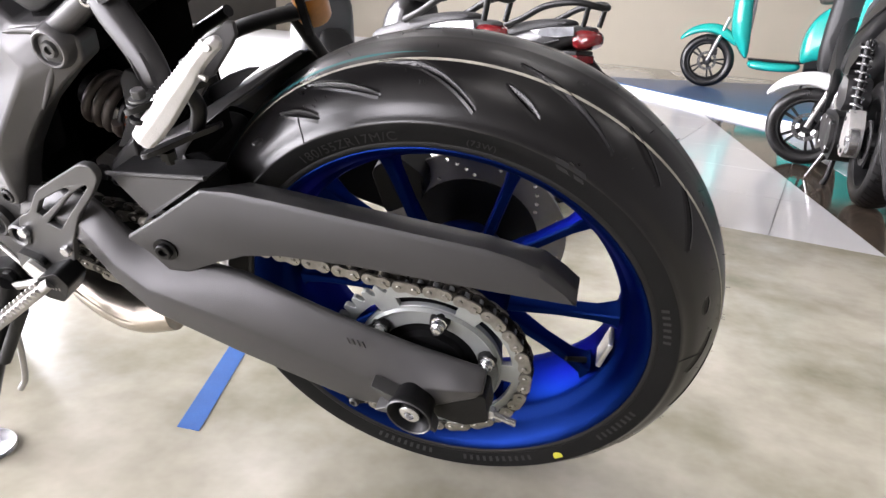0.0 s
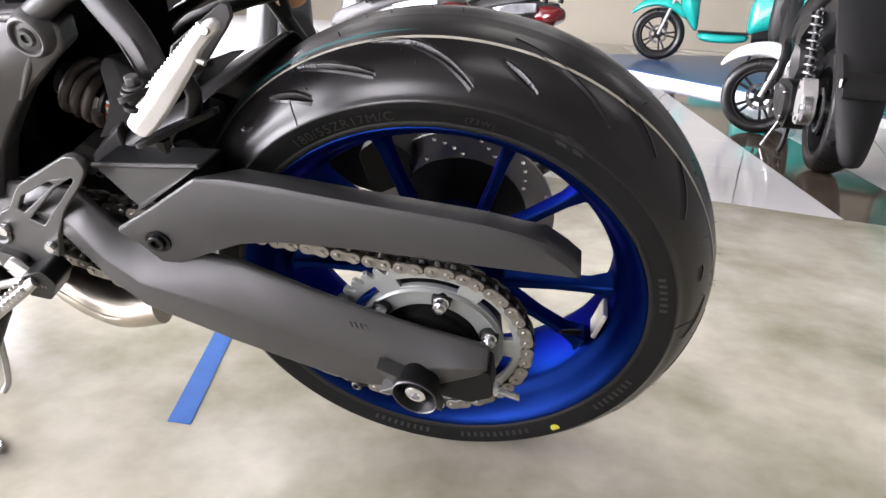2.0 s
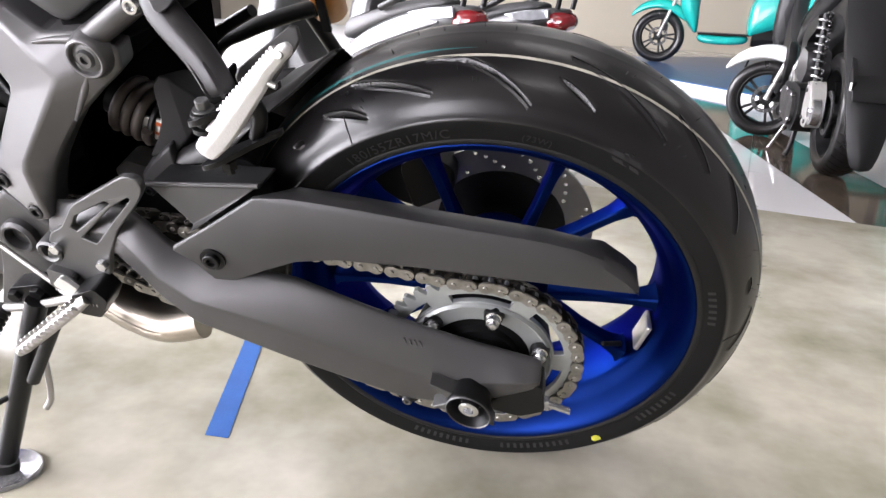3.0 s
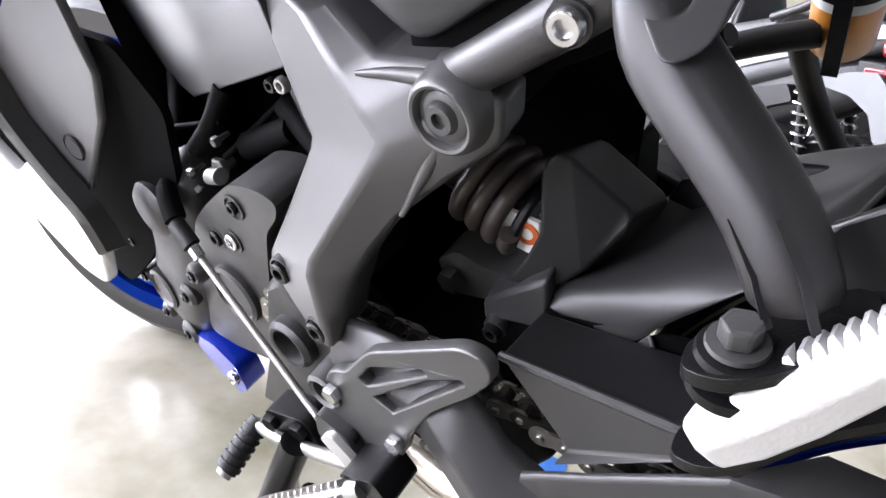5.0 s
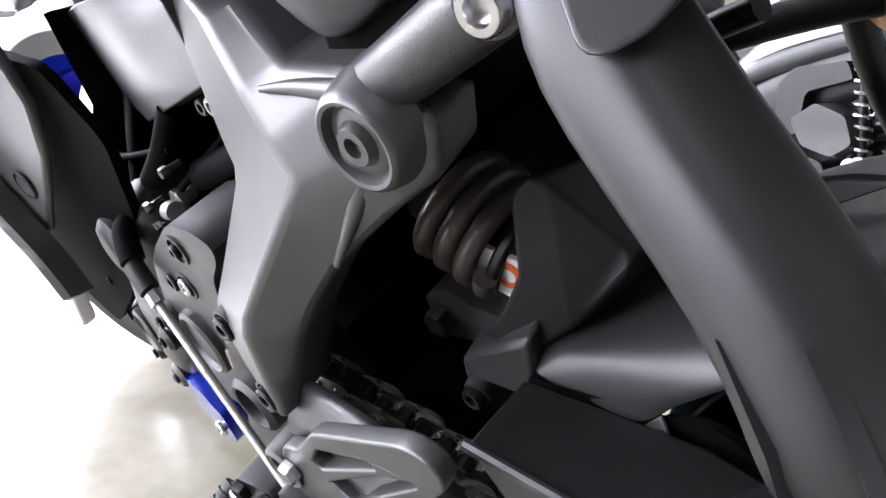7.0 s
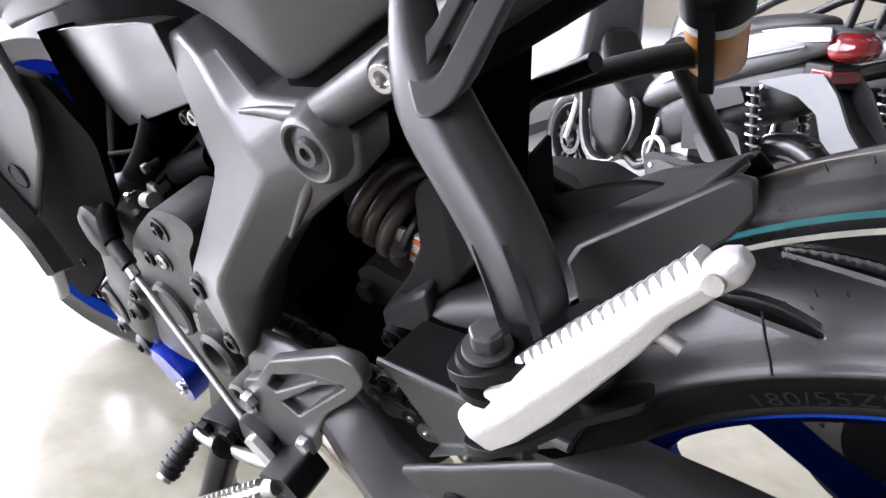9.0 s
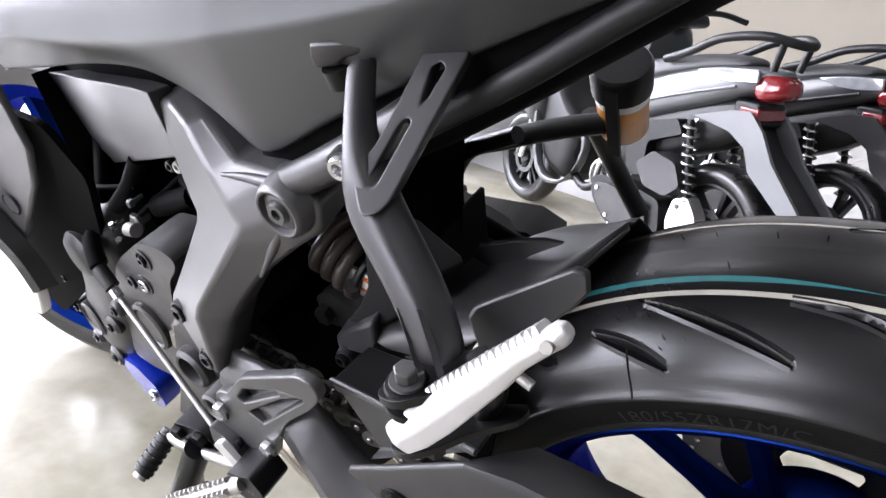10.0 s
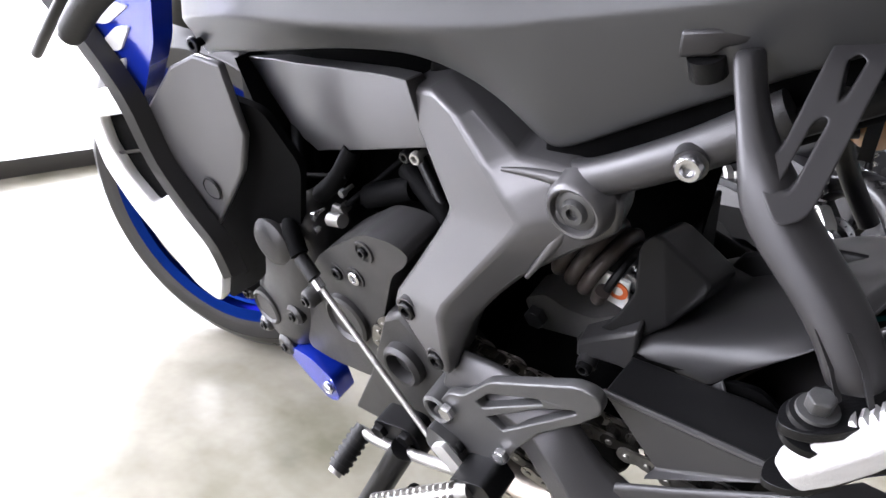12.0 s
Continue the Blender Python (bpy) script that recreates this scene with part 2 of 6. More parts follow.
def tube(points, radius, seg=14, smooth=6):
    """A round tube along points; radius is a number or one per point of the smoothed line."""
    pts = spline(points, smooth) if smooth > 1 and len(points) > 2 else [Vector(p) for p in points]
    rings, up = [], None
    for i, p in enumerate(pts):
        d = (pts[min(i + 1, len(pts) - 1)] - pts[max(i - 1, 0)]).normalized()
        side = d.cross(up if up else (Vector((0, 0, 1)) if abs(d.z) < 0.9 else Vector((1, 0, 0)))).normalized()
        up = side.cross(d).normalized()
        r = radius if isinstance(radius, (int, float)) else radius[0] + (radius[1] - radius[0]) * i / (len(pts) - 1)
        rings.append([p + r * (math.cos(a) * side + math.sin(a) * up) for a in (2 * math.pi * k / seg for k in range(seg))])
    return ring_loft(rings)


def prism(outline, depth, inward=(0, 1, 0)):
    """A slab: outline of 3D points, thickened along inward."""
    bm = bmesh.new()
    front = [bm.verts.new(p) for p in outline]
    back = [bm.verts.new(Vector(p) + depth * Vector(inward)) for p in outline]
    n = len(front)
    faces = [bm.faces.new(front), bm.faces.new(back[::-1])]
    for i in range(n):
        bm.faces.new((front[i], back[i], back[(i + 1) % n], front[(i + 1) % n]))
    bmesh.ops.triangulate(bm, faces=faces)
    return bm


def slab(outline, y0, y1):
    return prism([(x, y0, z) for x, z in outline], y1 - y0)


def holed_plate(outer, holes, y0, y1, round_edge=0.0):
    """A flat plate in the xz plane with holes through it, between y0 (near) and y1."""
    cu = bpy.data.curves.new("outline", "CURVE")
    cu.dimensions, cu.fill_mode = "2D", "BOTH"
    cu.extrude, cu.bevel_depth, cu.bevel_resolution = abs(y1 - y0) / 2 - round_edge, round_edge, 2
    for loop in [outer] + holes:
        sp = cu.splines.new("POLY")
        sp.points.add(len(loop) - 1)
        for q, (x, z) in zip(sp.points, loop):
            q.co = (x, z, 0, 1)
        sp.use_cyclic_u = True
    ob = bpy.data.objects.new("outline", cu)
    me = bpy.data.meshes.new_from_object(ob)
    bpy.data.objects.remove(ob)
    bpy.data.curves.remove(cu)
    me.transform(Matrix(((1, 0, 0, 0), (0, 0, 1, (y0 + y1) / 2), (0, 1, 0, 0), (0, 0, 0, 1))))
    me.flip_normals()
    return me


def rounded(points, r=0.004, n=4):
    """Round the corners of a flat outline of (x, z)."""
    out = []
    m = len(points)
    for i in range(m):
        p, a, b = (Vector((*points[k % m], 0)) for k in (i, i - 1, i + 1))
        u, v = (a - p), (b - p)
        ru, rv = min(r, u.length * 0.45), min(r, v.length * 0.45)
        s, e = p + u.normalized() * ru, p + v.normalized() * rv
        for k in range(n + 1):
            t = k / n
            q = (1 - t) ** 2 * s + 2 * t * (1 - t) * p + t * t * e
            out.append((q.x, q.y))
    return out


def disc_outline(r, n=32, cx=0.0, cz=0.0):
    return [(cx + r * math.cos(2 * math.pi * i / n), cz + r * math.sin(2 * math.pi * i / n)) for i in range(n)]


def bolt(parent, at, r=0.008, mat=None, head=0.006, socket=True, name="bolt", label="", out=(0, -1, 0), washer=False):
    """A socket-head bolt (or a hex one) whose head points along out."""
    prof = [(0, -0.012), (r * 0.55, -0.012), (r * 0.55, 0), (r, 0), (r, head * 0.75), (r * 0.86, head)]
    if washer:
        prof = [(0, -0.012), (r * 0.55, -0.012), (r * 0.55, -0.002), (r * 1.5, -0.002), (r * 1.5, 0.0), (r, 0.0), (r, head * 0.8), (r * 0.9, head)]
    if socket:
        prof += [(r * 0.56, head), (r * 0.5, head - r * 0.12), (r * 0.5, head * 0.2), (0, head * 0.2)]
    else:
        prof += [(0, head)]
    bm = lathe(prof, axis="z", seg=20 if socket else 6)
    turn = Vector(out).to_track_quat("Z", "Y").to_matrix().to_4x4()
    bm.transform(Matrix.Translation(at) @ turn)
    return part(name, bm, mat or BLACK_METAL, parent, label)
# ================= the showroom =================
def structure(name, bm, mat, label="", parent=None):
    return tagged(part(name, bm, mat, parent, smooth=False), label, kind="structure")


X0, X1, Y0, Y1, H = -5.6, 5.2, -5.2, 11.0, 3.4
EDGE_AT, EDGE_TURN = Vector((1.03, 1.46, 0)), -14.7  # where the concrete meets the tiles
edge = [EDGE_AT.y + math.tan(radians(EDGE_TURN)) * (x - EDGE_AT.x) for x in (X0, X1)]
structure("floor", prism([(X0, Y0, 0), (X1, Y0, 0), (X1, edge[1], 0), (X0, edge[0], 0)], 0.05, (0, 0, -1)), CONCRETE, "polished beige-grey concrete floor with cloudy stains")
structure("floor_bed", box(X0, X1, Y0, Y1, -0.18, -0.055), GROUT, "grey grout bed under the tiles")
structure("ceiling", box(X0, X1, Y0, Y1, H, H + 0.15), WALL_DIM, "unseen plain ceiling, made dark to hold down bounced light")
structure("wall_north", box(X0, X1, Y1, Y1 + 0.2, -0.12, H), WALL_BEIGE, "beige painted back wall")
structure("wall_east", box(X1, X1 + 0.2, Y0, Y1, -0.12, H), WALL_DIM, "plain grey closing wall, made dark to hold down bounced light")
# plain wall behind camera, opened for added fill; glazed front ahead of the bike
for nm, args in (("wall_south", (-1.5, X1, Y0 - 0.2, Y0, -0.12, H)), ("wall_south_low", (X0, -1.5, Y0 - 0.2, Y0, -0.12, 0.5)), ("wall_south_high", (X0, -1.5, Y0 - 0.2, Y0, 3.0, H)), ("wall_west_low", (X0 - 0.2, X0, Y0, Y1, -0.12, 0.25)), ("wall_west_high", (X0 - 0.2, X0, Y0, Y1, 3.1, H)), ("wall_west_end", (X0 - 0.2, X0, 5.6, Y1, 0.25, 3.1))):
    structure(nm, box(*args), WALL_DIM, "dull grey wall round the openings, dark to hold down bounced light")
structure("backdrop_street", box(X0 - 1.6, X0 - 1.5, Y0, 8.0, -0.5, 4.5), DAYLIGHT, "bright washed-out street outside")
# unseen glowing panel added behind the side opening as fill
structure("backdrop_side", box(X0, -1.0, Y0 - 1.6, Y0 - 1.5, -0.5, 4.5), SIDE_FILL, "glowing panel added to light the near side")
for k, y in enumerate((-3.6, -1.8, 0.0, 1.8, 3.6)):
    structure("window_mullion", box(X0 - 0.12, X0 - 0.06, y - 0.03, y + 0.03, 0.25, 3.1), DARK_TRIM, "slim dark window mullion")
structure("door_track", box(-2.28, -2.18, -2.2, 1.9, 0.0, 0.05), DARK_TRIM, "dark metal floor track of the shop front")
# display step behind the scooters
structure("display_step", box(X0, -1.40, 1.80, 8.5, 0.0, 0.21), WALL_WHITE, "white display plinth with a dark base")
structure("step_base", box(-1.40, -1.39, 1.80, 8.5, 0.0, 0.045), DARK_TRIM, "dark base strip of the plinth")
structure("beam", box(-1.4, X1, 6.2, 6.6, 2.0, 2.6), WALL_WHITE, "white sloping ceiling beam")
for lx, ly in CEILING_PANELS:
    lamp = new("ceiling_light")
    lamp.location = (lx, ly, H)
    tagged(lamp, "flush rectangular white ceiling light panel", "ceiling light", "ceiling lights")
    part("frame", box(-0.63, 0.63, -0.18, 0.18, -0.05, -0.001), WALL_WHITE, lamp, smooth=False)
    part("diffuser", box(-0.6, 0.6, -0.15, 0.15, -0.058, -0.051), PANEL_GLOW, lamp, smooth=False)

# floor tape
t0, t1 = Vector((-0.383, -0.010, 0)), Vector((-0.452, 0.290, 0))
tw = Vector((0.0178, 0.0, 0))
tape = part("floor_tape", prism([t0 - tw + Vector((0, 0, 0.0012)), t0 + tw + Vector((0, 0, 0.0012)), t1 + tw + Vector((0, 0, 0.0012)), t1 - tw + Vector((0, 0, 0.0012))], 0.001, (0, 0, -1)), TAPE)
tagged(tape, "strip of blue masking tape stuck to the floor", "tape")
# tin lid under the side stand
lid = new("tin_lid")
lid.location = (-0.614, -0.142, 0.0)
tagged(lid, "round silver tin lid under the side stand foot", "lid")
part("lid_plate", lathe([(0, 0.003), (0.036, 0.003), (0.040, 0.006), (0.043, 0.006), (0.045, 0.001), (0.044, 0.0)], axis="z", seg=48), BRIGHT, lid)


# ---- floor tiles ----
DIAG_A, DIAG_B = Vector((1.03, 1.50)), Vector((0.209, 4.157))
BAND = 0.34


def zone(x, y):
    """Which tile colour lies at a place: a dark diagonal band between white fields."""
    f = x - (DIAG_A.x + (DIAG_B.x - DIAG_A.x) * (y - DIAG_A.y) / (DIAG_B.y - DIAG_A.y))
    return f


def clip_poly(poly, inside):
    out = []
    for a, b in zip(poly, poly[1:] + poly[:1]):
        fa, fb = inside(a), inside(b)
        if fa >= 0:
            out.append(a)
        if (fa >= 0) != (fb >= 0):
            t = fa / (fa - fb)
            out.append((a[0] + (b[0] - a[0]) * t, a[1] + (b[1] - a[1]) * t))
    return out


tiles = new("tiled_floor")
tiles.matrix_world = Matrix.Translation(EDGE_AT) @ Matrix.Rotation(radians(EDGE_TURN), 4, "Z") @ Matrix.Translation((-EDGE_AT.x, -1.50, 0))
tagged(tiles, "polished white and dark marble floor tiles", kind="structure")
TILE = 0.6
for ix in range(-9, 10):
    for iy in range(0, 15):
        x, y = ix * TILE + 0.1, 1.50 + iy * TILE
        if x < X0 + 0.3 or y + TILE > Y1 or x + TILE > X1 + 1.2:
            continue
        g = 0.0015
        quad = [(x + g, y + g), (x + TILE - g, y + g), (x + TILE - g, y + TILE - g), (x + g, y + TILE - g)]
        for mat, fn in ((WHITE_TILE, [lambda p: -zone(*p)]), (BLACK_TILE, [lambda p: zone(*p) - 0.002, lambda p: BAND - zone(*p)]), (WHITE_TILE, [lambda p: zone(*p) - BAND - 0.002])):
            poly = quad
            for f in fn:
                poly = clip_poly(poly, f) if poly else poly
            if len(poly) >= 3:
                part("tile", prism([(px_, py_, 0.0) for px_, py_ in poly], 0.008, (0, 0, -1)), mat, tiles, smooth=False)
# ================= the motorcycle =================
# built upright about its rear axle (x to the rear, y to its right side, z up), then leant on its side stand
LEAN = 21.0
AXLE = 0.2963
bike = new("motorcycle")
bike.matrix_world = pose(0, 0, AXLE, LEAN, 0, 0)
tagged(bike, "dark grey and blue sports motorcycle leaning on its side stand", "motorcycle")


# ---- rear tyre ----
PROFILE = [(0.0, 0.309), (0.02, 0.3075), (0.04, 0.302), (0.06, 0.2915), (0.075, 0.279), (0.0835, 0.2675), (0.0880, 0.2625), (0.0880, 0.2590), (0.0862, 0.2510), (0.0845, 0.2420), (0.0810, 0.2310)]
GROOVES = [  # angle, offset from the crown, round one third of the tyre
    [(126, 0.058), (121, 0.067), (116, 0.077)], [(136, 0.064), (132.5, 0.068)],
    [(119, 0.042), (111, 0.056), (102, 0.071)],
    [(103, 0.040), (96, 0.044), (91, 0.054), (83, 0.077)],
    [(78.5, 0.052), (71, 0.070)],
    [(77, 0.026), (68, 0.041), (56, 0.066)],
    [(55, 0.034), (44.5, 0.060)],
    [(40, 0.038), (30, 0.070)],
]


def tyre_mesh(n_round, grooves, scale=1.0, width=1.0):
    half = spline([(y, r, 0) for y, r in PROFILE], 5 if grooves else 2)
    prof = [(-p.x * width, p.y) for p in reversed(half)] + [(p.x * width, p.y) for p in half[1:]]
    if grooves:  # finer steps over the tread
        fine = []
        for (ya, ra), (yb, rb) in zip(prof, prof[1:]):
            k = 3 if max(abs(ya), abs(yb)) < 0.086 else 1
            fine += [(ya + (yb - ya) * i / k, ra + (rb - ra) * i / k) for i in range(k)]
        prof = fine + [prof[-1]]
    y, r = np.array([p[0] for p in prof]), np.array([p[1] for p in prof])
    th = np.linspace(0, 360, n_round, endpoint=False)
    depth = np.zeros((n_round, len(y)))
    if grooves:
        for third in (0, 120, 240):
            for side in (-1, 1):
                for g in GROOVES:
                    shift = third + (0 if side < 0 else 22)
                    total = len(g) - 1
                    for i, ((a0, s0), (a1, s1)) in enumerate(zip(g, g[1:])):
                        lo, hi = min(a0, a1) - 3, max(a0, a1) + 3
                        rel = (th - shift - lo) % 360
                        rows = np.nonzero(rel < hi - lo)[0]
                        pa = (rel[rows] + lo)[:, None] * (math.pi / 180 * 0.30)
                        ps = np.abs(y)[None, :] + 0 * pa
                        ax, bx = a0 * math.pi / 180 * 0.30, a1 * math.pi / 180 * 0.30
                        ux, us = bx - ax, s1 - s0
                        t = np.clip(((pa - ax) * ux + (ps - s0) * us) / (ux * ux + us * us), 0, 1)
                        d = np.hypot(pa - ax - t * ux, ps - s0 - t * us)
                        along = (i + t) / total
                        w = 0.0006 + 0.0023 * np.sin(np.pi * np.clip(0.06 + 0.88 * along, 0, 1))
                        cut = np.clip((w - d) / 0.0014, 0, 1) * 0.0075 * (np.sign(y)[None, :] == side)
                        depth[rows] = np.maximum(depth[rows], cut)
    rr = r[None, :] - depth
    a = np.radians(th)[:, None]
    verts = np.stack([rr * np.cos(a), np.broadcast_to(y, rr.shape), rr * np.sin(a)], -1).reshape(-1, 3) * scale
    m = len(y)
    i, j = np.meshgrid(np.arange(n_round), np.arange(m - 1), indexing="ij")
    k = (i + 1) % n_round
    faces = np.stack([i * m + j, i * m + j + 1, k * m + j + 1, k * m + j], -1).reshape(-1, 4)
    me = bpy.data.meshes.new("tyre")
    me.from_pydata(verts.tolist(), [], faces.tolist())
    me.update()
    return me


tyre = mesh_part("rear_tyre", tyre_mesh(1500, True), RUBBER, bike, "wide black sport tyre with curved tread grooves", angle=75)


HALF = spline([(y_, r_, 0) for y_, r_ in PROFILE], 12)
HALF_Y, HALF_R = [p.x for p in HALF[:97]], [p.y for p in HALF[:97]]


def on_tyre(a, y, lift):
    """A place on the tread: angle (radians), offset from the crown (near side), height above the rubber."""
    r0, r1 = float(np.interp(y - 0.001, HALF_Y, HALF_R)), float(np.interp(y + 0.001, HALF_Y, HALF_R))
    n = Vector((r0 - r1, 0.002)).normalized()
    r = (r0 + r1) / 2 + n.y * lift
    return Vector((r * math.cos(a), -(y + n.x * lift), r * math.sin(a)))


def tread_groove(g, shift, side):
    """One curved tapering slit with a fine raised lip."""
    line = spline([(radians(a_ + shift) * 0.30, s_, 0) for a_, s_ in g], 7)
    rows = []
    for i, p in enumerate(line):
        t_ = i / (len(line) - 1)
        d_ = (line[min(i + 1, len(line) - 1)] - line[max(i - 1, 0)]).normalized()
        w = 0.0006 + 0.0023 * math.sin(math.pi * (0.06 + 0.88 * t_))
        row = []
        for k, h in ((-w - 0.0026, 0.0001), (-w - 0.0004, 0.0007), (-w * 0.72, -0.0030), (0, -0.0042), (w * 0.72, -0.0030), (w + 0.0004, 0.0007), (w + 0.0026, 0.0001)):
            q = on_tyre((p.x - d_.y * k) / 0.30, max(0.002, p.y + d_.x * k), h)
            row.append((q.x, q.y * side, q.z))
        rows.append(row)
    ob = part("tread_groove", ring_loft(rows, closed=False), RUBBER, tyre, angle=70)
    # slit walls and floor take the darker rubber that stands for their shade
    ob.data.materials.append(GROOVE_SHADE)
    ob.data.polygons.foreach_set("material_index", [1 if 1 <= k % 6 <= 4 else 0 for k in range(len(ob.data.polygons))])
    return ob


for third in (0, 120, 240):
    for g in GROOVES:
        tread_groove(g, third, 1)
        tread_groove(g, third + 22, -1)


def tread_line(name, y_mid, width, a0, a1, mat, taper=False):
    """A painted line round the tread, lying on the rubber."""
    ys = [p[0] for p in PROFILE]
    rs = [p[1] for p in PROFILE]
    rows = []
    n = max(8, int(abs(a1 - a0) / 1.5))
    for i in range(n + 1):
        a = radians(a0 + (a1 - a0) * i / n)
        w = width * (min(1.0, 6.0 * (1 - i / n), 6.0 * i / n + 0.05) if taper else 1.0)
        row = []
        for k in (-0.5, 0.0, 0.5):
            y = y_mid + k * w
            r = float(np.interp(abs(y), ys, rs)) + 0.0006
            row.append((r * math.cos(a), y, r * math.sin(a)))
        rows.append(row)
    return part(name, ring_loft(rows, closed=False), mat, tyre)


tread_line("cream_line", -0.0385, 0.0035, 0, 360, CREAM_LINE)
tread_line("teal_line", -0.0285, 0.0042, 94, 176, TEAL_LINE, True)
tread_line("cream_line", 0.030, 0.0030, 0, 360, CREAM_LINE)
for a_seam in (121, 1, 241):
    a = radians(a_seam)
    pts = [((r + 0.0003) * math.cos(a), -y_ - 0.0003, (r + 0.0003) * math.sin(a)) for y_, r in ((0.068, 0.2855), (0.075, 0.279), (0.0835, 0.2675), (0.0878, 0.2628))]
    part("mould_seam", tube(pts, 0.0006, 6, 4), RUBBER, tyre)
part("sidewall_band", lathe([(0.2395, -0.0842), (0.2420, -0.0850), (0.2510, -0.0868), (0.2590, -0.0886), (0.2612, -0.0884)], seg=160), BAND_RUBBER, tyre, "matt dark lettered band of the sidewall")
part("rim_bead", lathe([(0.2315, -0.0815), (0.2345, -0.0842), (0.2375, -0.0848), (0.2395, -0.0838)], seg=160), RUBBER_SOFT, tyre, "ribbed bead of the tyre beside the rim")
# little rubber hairs left by the mould
rng = random.Random(4)
hairs = bmesh.new()
for k in range(70):
    a, y = radians(rng.uniform(-30, 130)), rng.choice((-0.05, -0.02, 0.012, -0.066)) + rng.uniform(-0.003, 0.003)
    r = float(np.interp(abs(y), [p[0] for p in PROFILE], [p[1] for p in PROFILE]))
    d = Vector((math.cos(a), -0.15 + rng.uniform(-0.3, 0.3), math.sin(a)))
    add_bm(hairs, tube([d * 0 + Vector((r * math.cos(a), y, r * math.sin(a))), Vector((r * math.cos(a), y, r * math.sin(a))) + d.normalized() * rng.uniform(0.003, 0.006)], (0.0004, 0.0002), 4, 1))
tagged(part("rubber_hair", hairs, RUBBER, tyre), kind="stuff")


def sidewall_text(body, size, r_mid, a_mid, name, raise_by=0.0022, flip=False):
    """Raised writing bent round the near sidewall."""
    cu = bpy.data.curves.new("text", "FONT")
    cu.body, cu.size, cu.extrude, cu.align_x, cu.align_y = body, size, 0.0, "CENTER", "CENTER"
    cu.space_character = 1.12
    ob = bpy.data.objects.new("text", cu)
    me = bpy.data.meshes.new_from_object(ob)
    bpy.data.objects.remove(ob)
    bm = bmesh.new()
    bm.from_mesh(me)
    rs, ys = [p[1] for p in PROFILE][::-1], [p[0] for p in PROFILE][::-1]
    for v in bm.verts:
        r = r_mid + (v.co.y if not flip else -v.co.y)
        a = radians(a_mid) - (v.co.x if not flip else -v.co.x) / r_mid
        v.co = (r * math.cos(a), -float(np.interp(r, rs, ys)) - raise_by, r * math.sin(a))
    return part(name, bm, LETTER, tyre, smooth=False)


sidewall_text("180/55ZR17M/C", 0.0150, 0.2475, 112, "size_lettering")
sidewall_text("(73W)", 0.010, 0.2475, 80, "load_lettering")
for a0, n in ((-112, 9), (-84, 11), (-38, 8), (6, 6)):
    for k in range(n):
        a = radians(a0 + k * 2.1)
        p = [(r * math.cos(a + da), -float(np.interp(r, [q[1] for q in PROFILE][::-1], [q[0] for q in PROFILE][::-1])) - 0.0007, r * math.sin(a + da)) for r, da in ((0.244, 0), (0.252, 0), (0.252, 0.016), (0.244, 0.016))]
        part("letter_bar", prism(p, 0.0015), LETTER, tyre)
emblem = bmesh.new()
for a0, a1, r0, r1 in ((61.5, 64.5, 0.262, 0.2655), (61.0, 63.6, 0.256, 0.2595), (57.5, 60.3, 0.262, 0.2655), (57.0, 59.4, 0.256, 0.2595), (60.4, 61.4, 0.256, 0.267)):
    p = [(r * math.cos(radians(a)), -float(np.interp(r, [q[1] for q in PROFILE][::-1], [q[0] for q in PROFILE][::-1])) - 0.001, r * math.sin(radians(a))) for a, r in ((a0, r0), (a0 + 0.8, r1), (a1 + 0.8, r1), (a1, r0))]
    add_bm(emblem, prism(p, 0.0012))
part("emblem", emblem, material("emblem_grey", (0.018, 0.018, 0.019), 0.5, blotch=0.3, blotch_size=60), tyre, "small raised grey emblem on the sidewall")
dot = lathe([(0, -0.0006), (0.0062, -0.0006), (0.0062, 0.0008)], (0.151, -0.0874, -0.203), seg=18)
part("yellow_dot", dot, YELLOW, tyre, "small yellow paint dot")

# ---- rear rim ----
rim = part("rear_rim", lathe([(0.228, -0.0745), (0.2335, -0.0775), (0.2338, -0.0815), (0.2315, -0.0835), (0.2275, -0.0825), (0.222, -0.076), (0.217, -0.068), (0.212, -0.058), (0.2085, -0.05), (0.2035, -0.046), (0.199, -0.036), (0.197, 0.0), (0.199, 0.036), (0.2035, 0.046), (0.212, 0.058),
                               (0.222, 0.076), (0.2315, 0.0835), (0.2338, 0.0815), (0.2335, 0.0775), (0.228, 0.0745), (0.215, 0.05), (0.206, 0.0), (0.215, -0.05), (0.228, -0.0745)], seg=160), BLUE, bike, "deep blue metallic cast wheel rim")


def spoke(a_out, a_in):
    """A cast spoke with a ribbed back, from hub to rim."""
    o = Vector((math.cos(radians(a_out)), 0, math.sin(radians(a_out))))
    i = Vector((math.cos(radians(a_in)), 0, math.sin(radians(a_in))))
    rings = []
    for t, w, y0, y1 in ((0, 0.010, -0.030, 0.012), (0.2, 0.0075, -0.028, -0.002), (0.5, 0.0066, -0.026, -0.006), (0.8, 0.0070, -0.026, -0.005), (0.95, 0.0095, -0.028, 0.002), (1.0, 0.015, -0.032, 0.010)):
        p = (i * 0.058).lerp(o * 0.2005, t)
        side = Vector((-(o - i * 0.3).normalized().z, 0, (o - i * 0.3).normalized().x)) * w
        rings.append([p + side * s + Vector((0, y, 0)) for s, y in ((-0.75, y0), (0.75, y0), (1.0, y0 + 0.008), (0.9, y1), (-0.9, y1), (-1.0, y0 + 0.008))])
    bm = ring_loft(rings)
    return bevel(part("spoke", bm, BLUE, rim), 0.002, 2, 50)


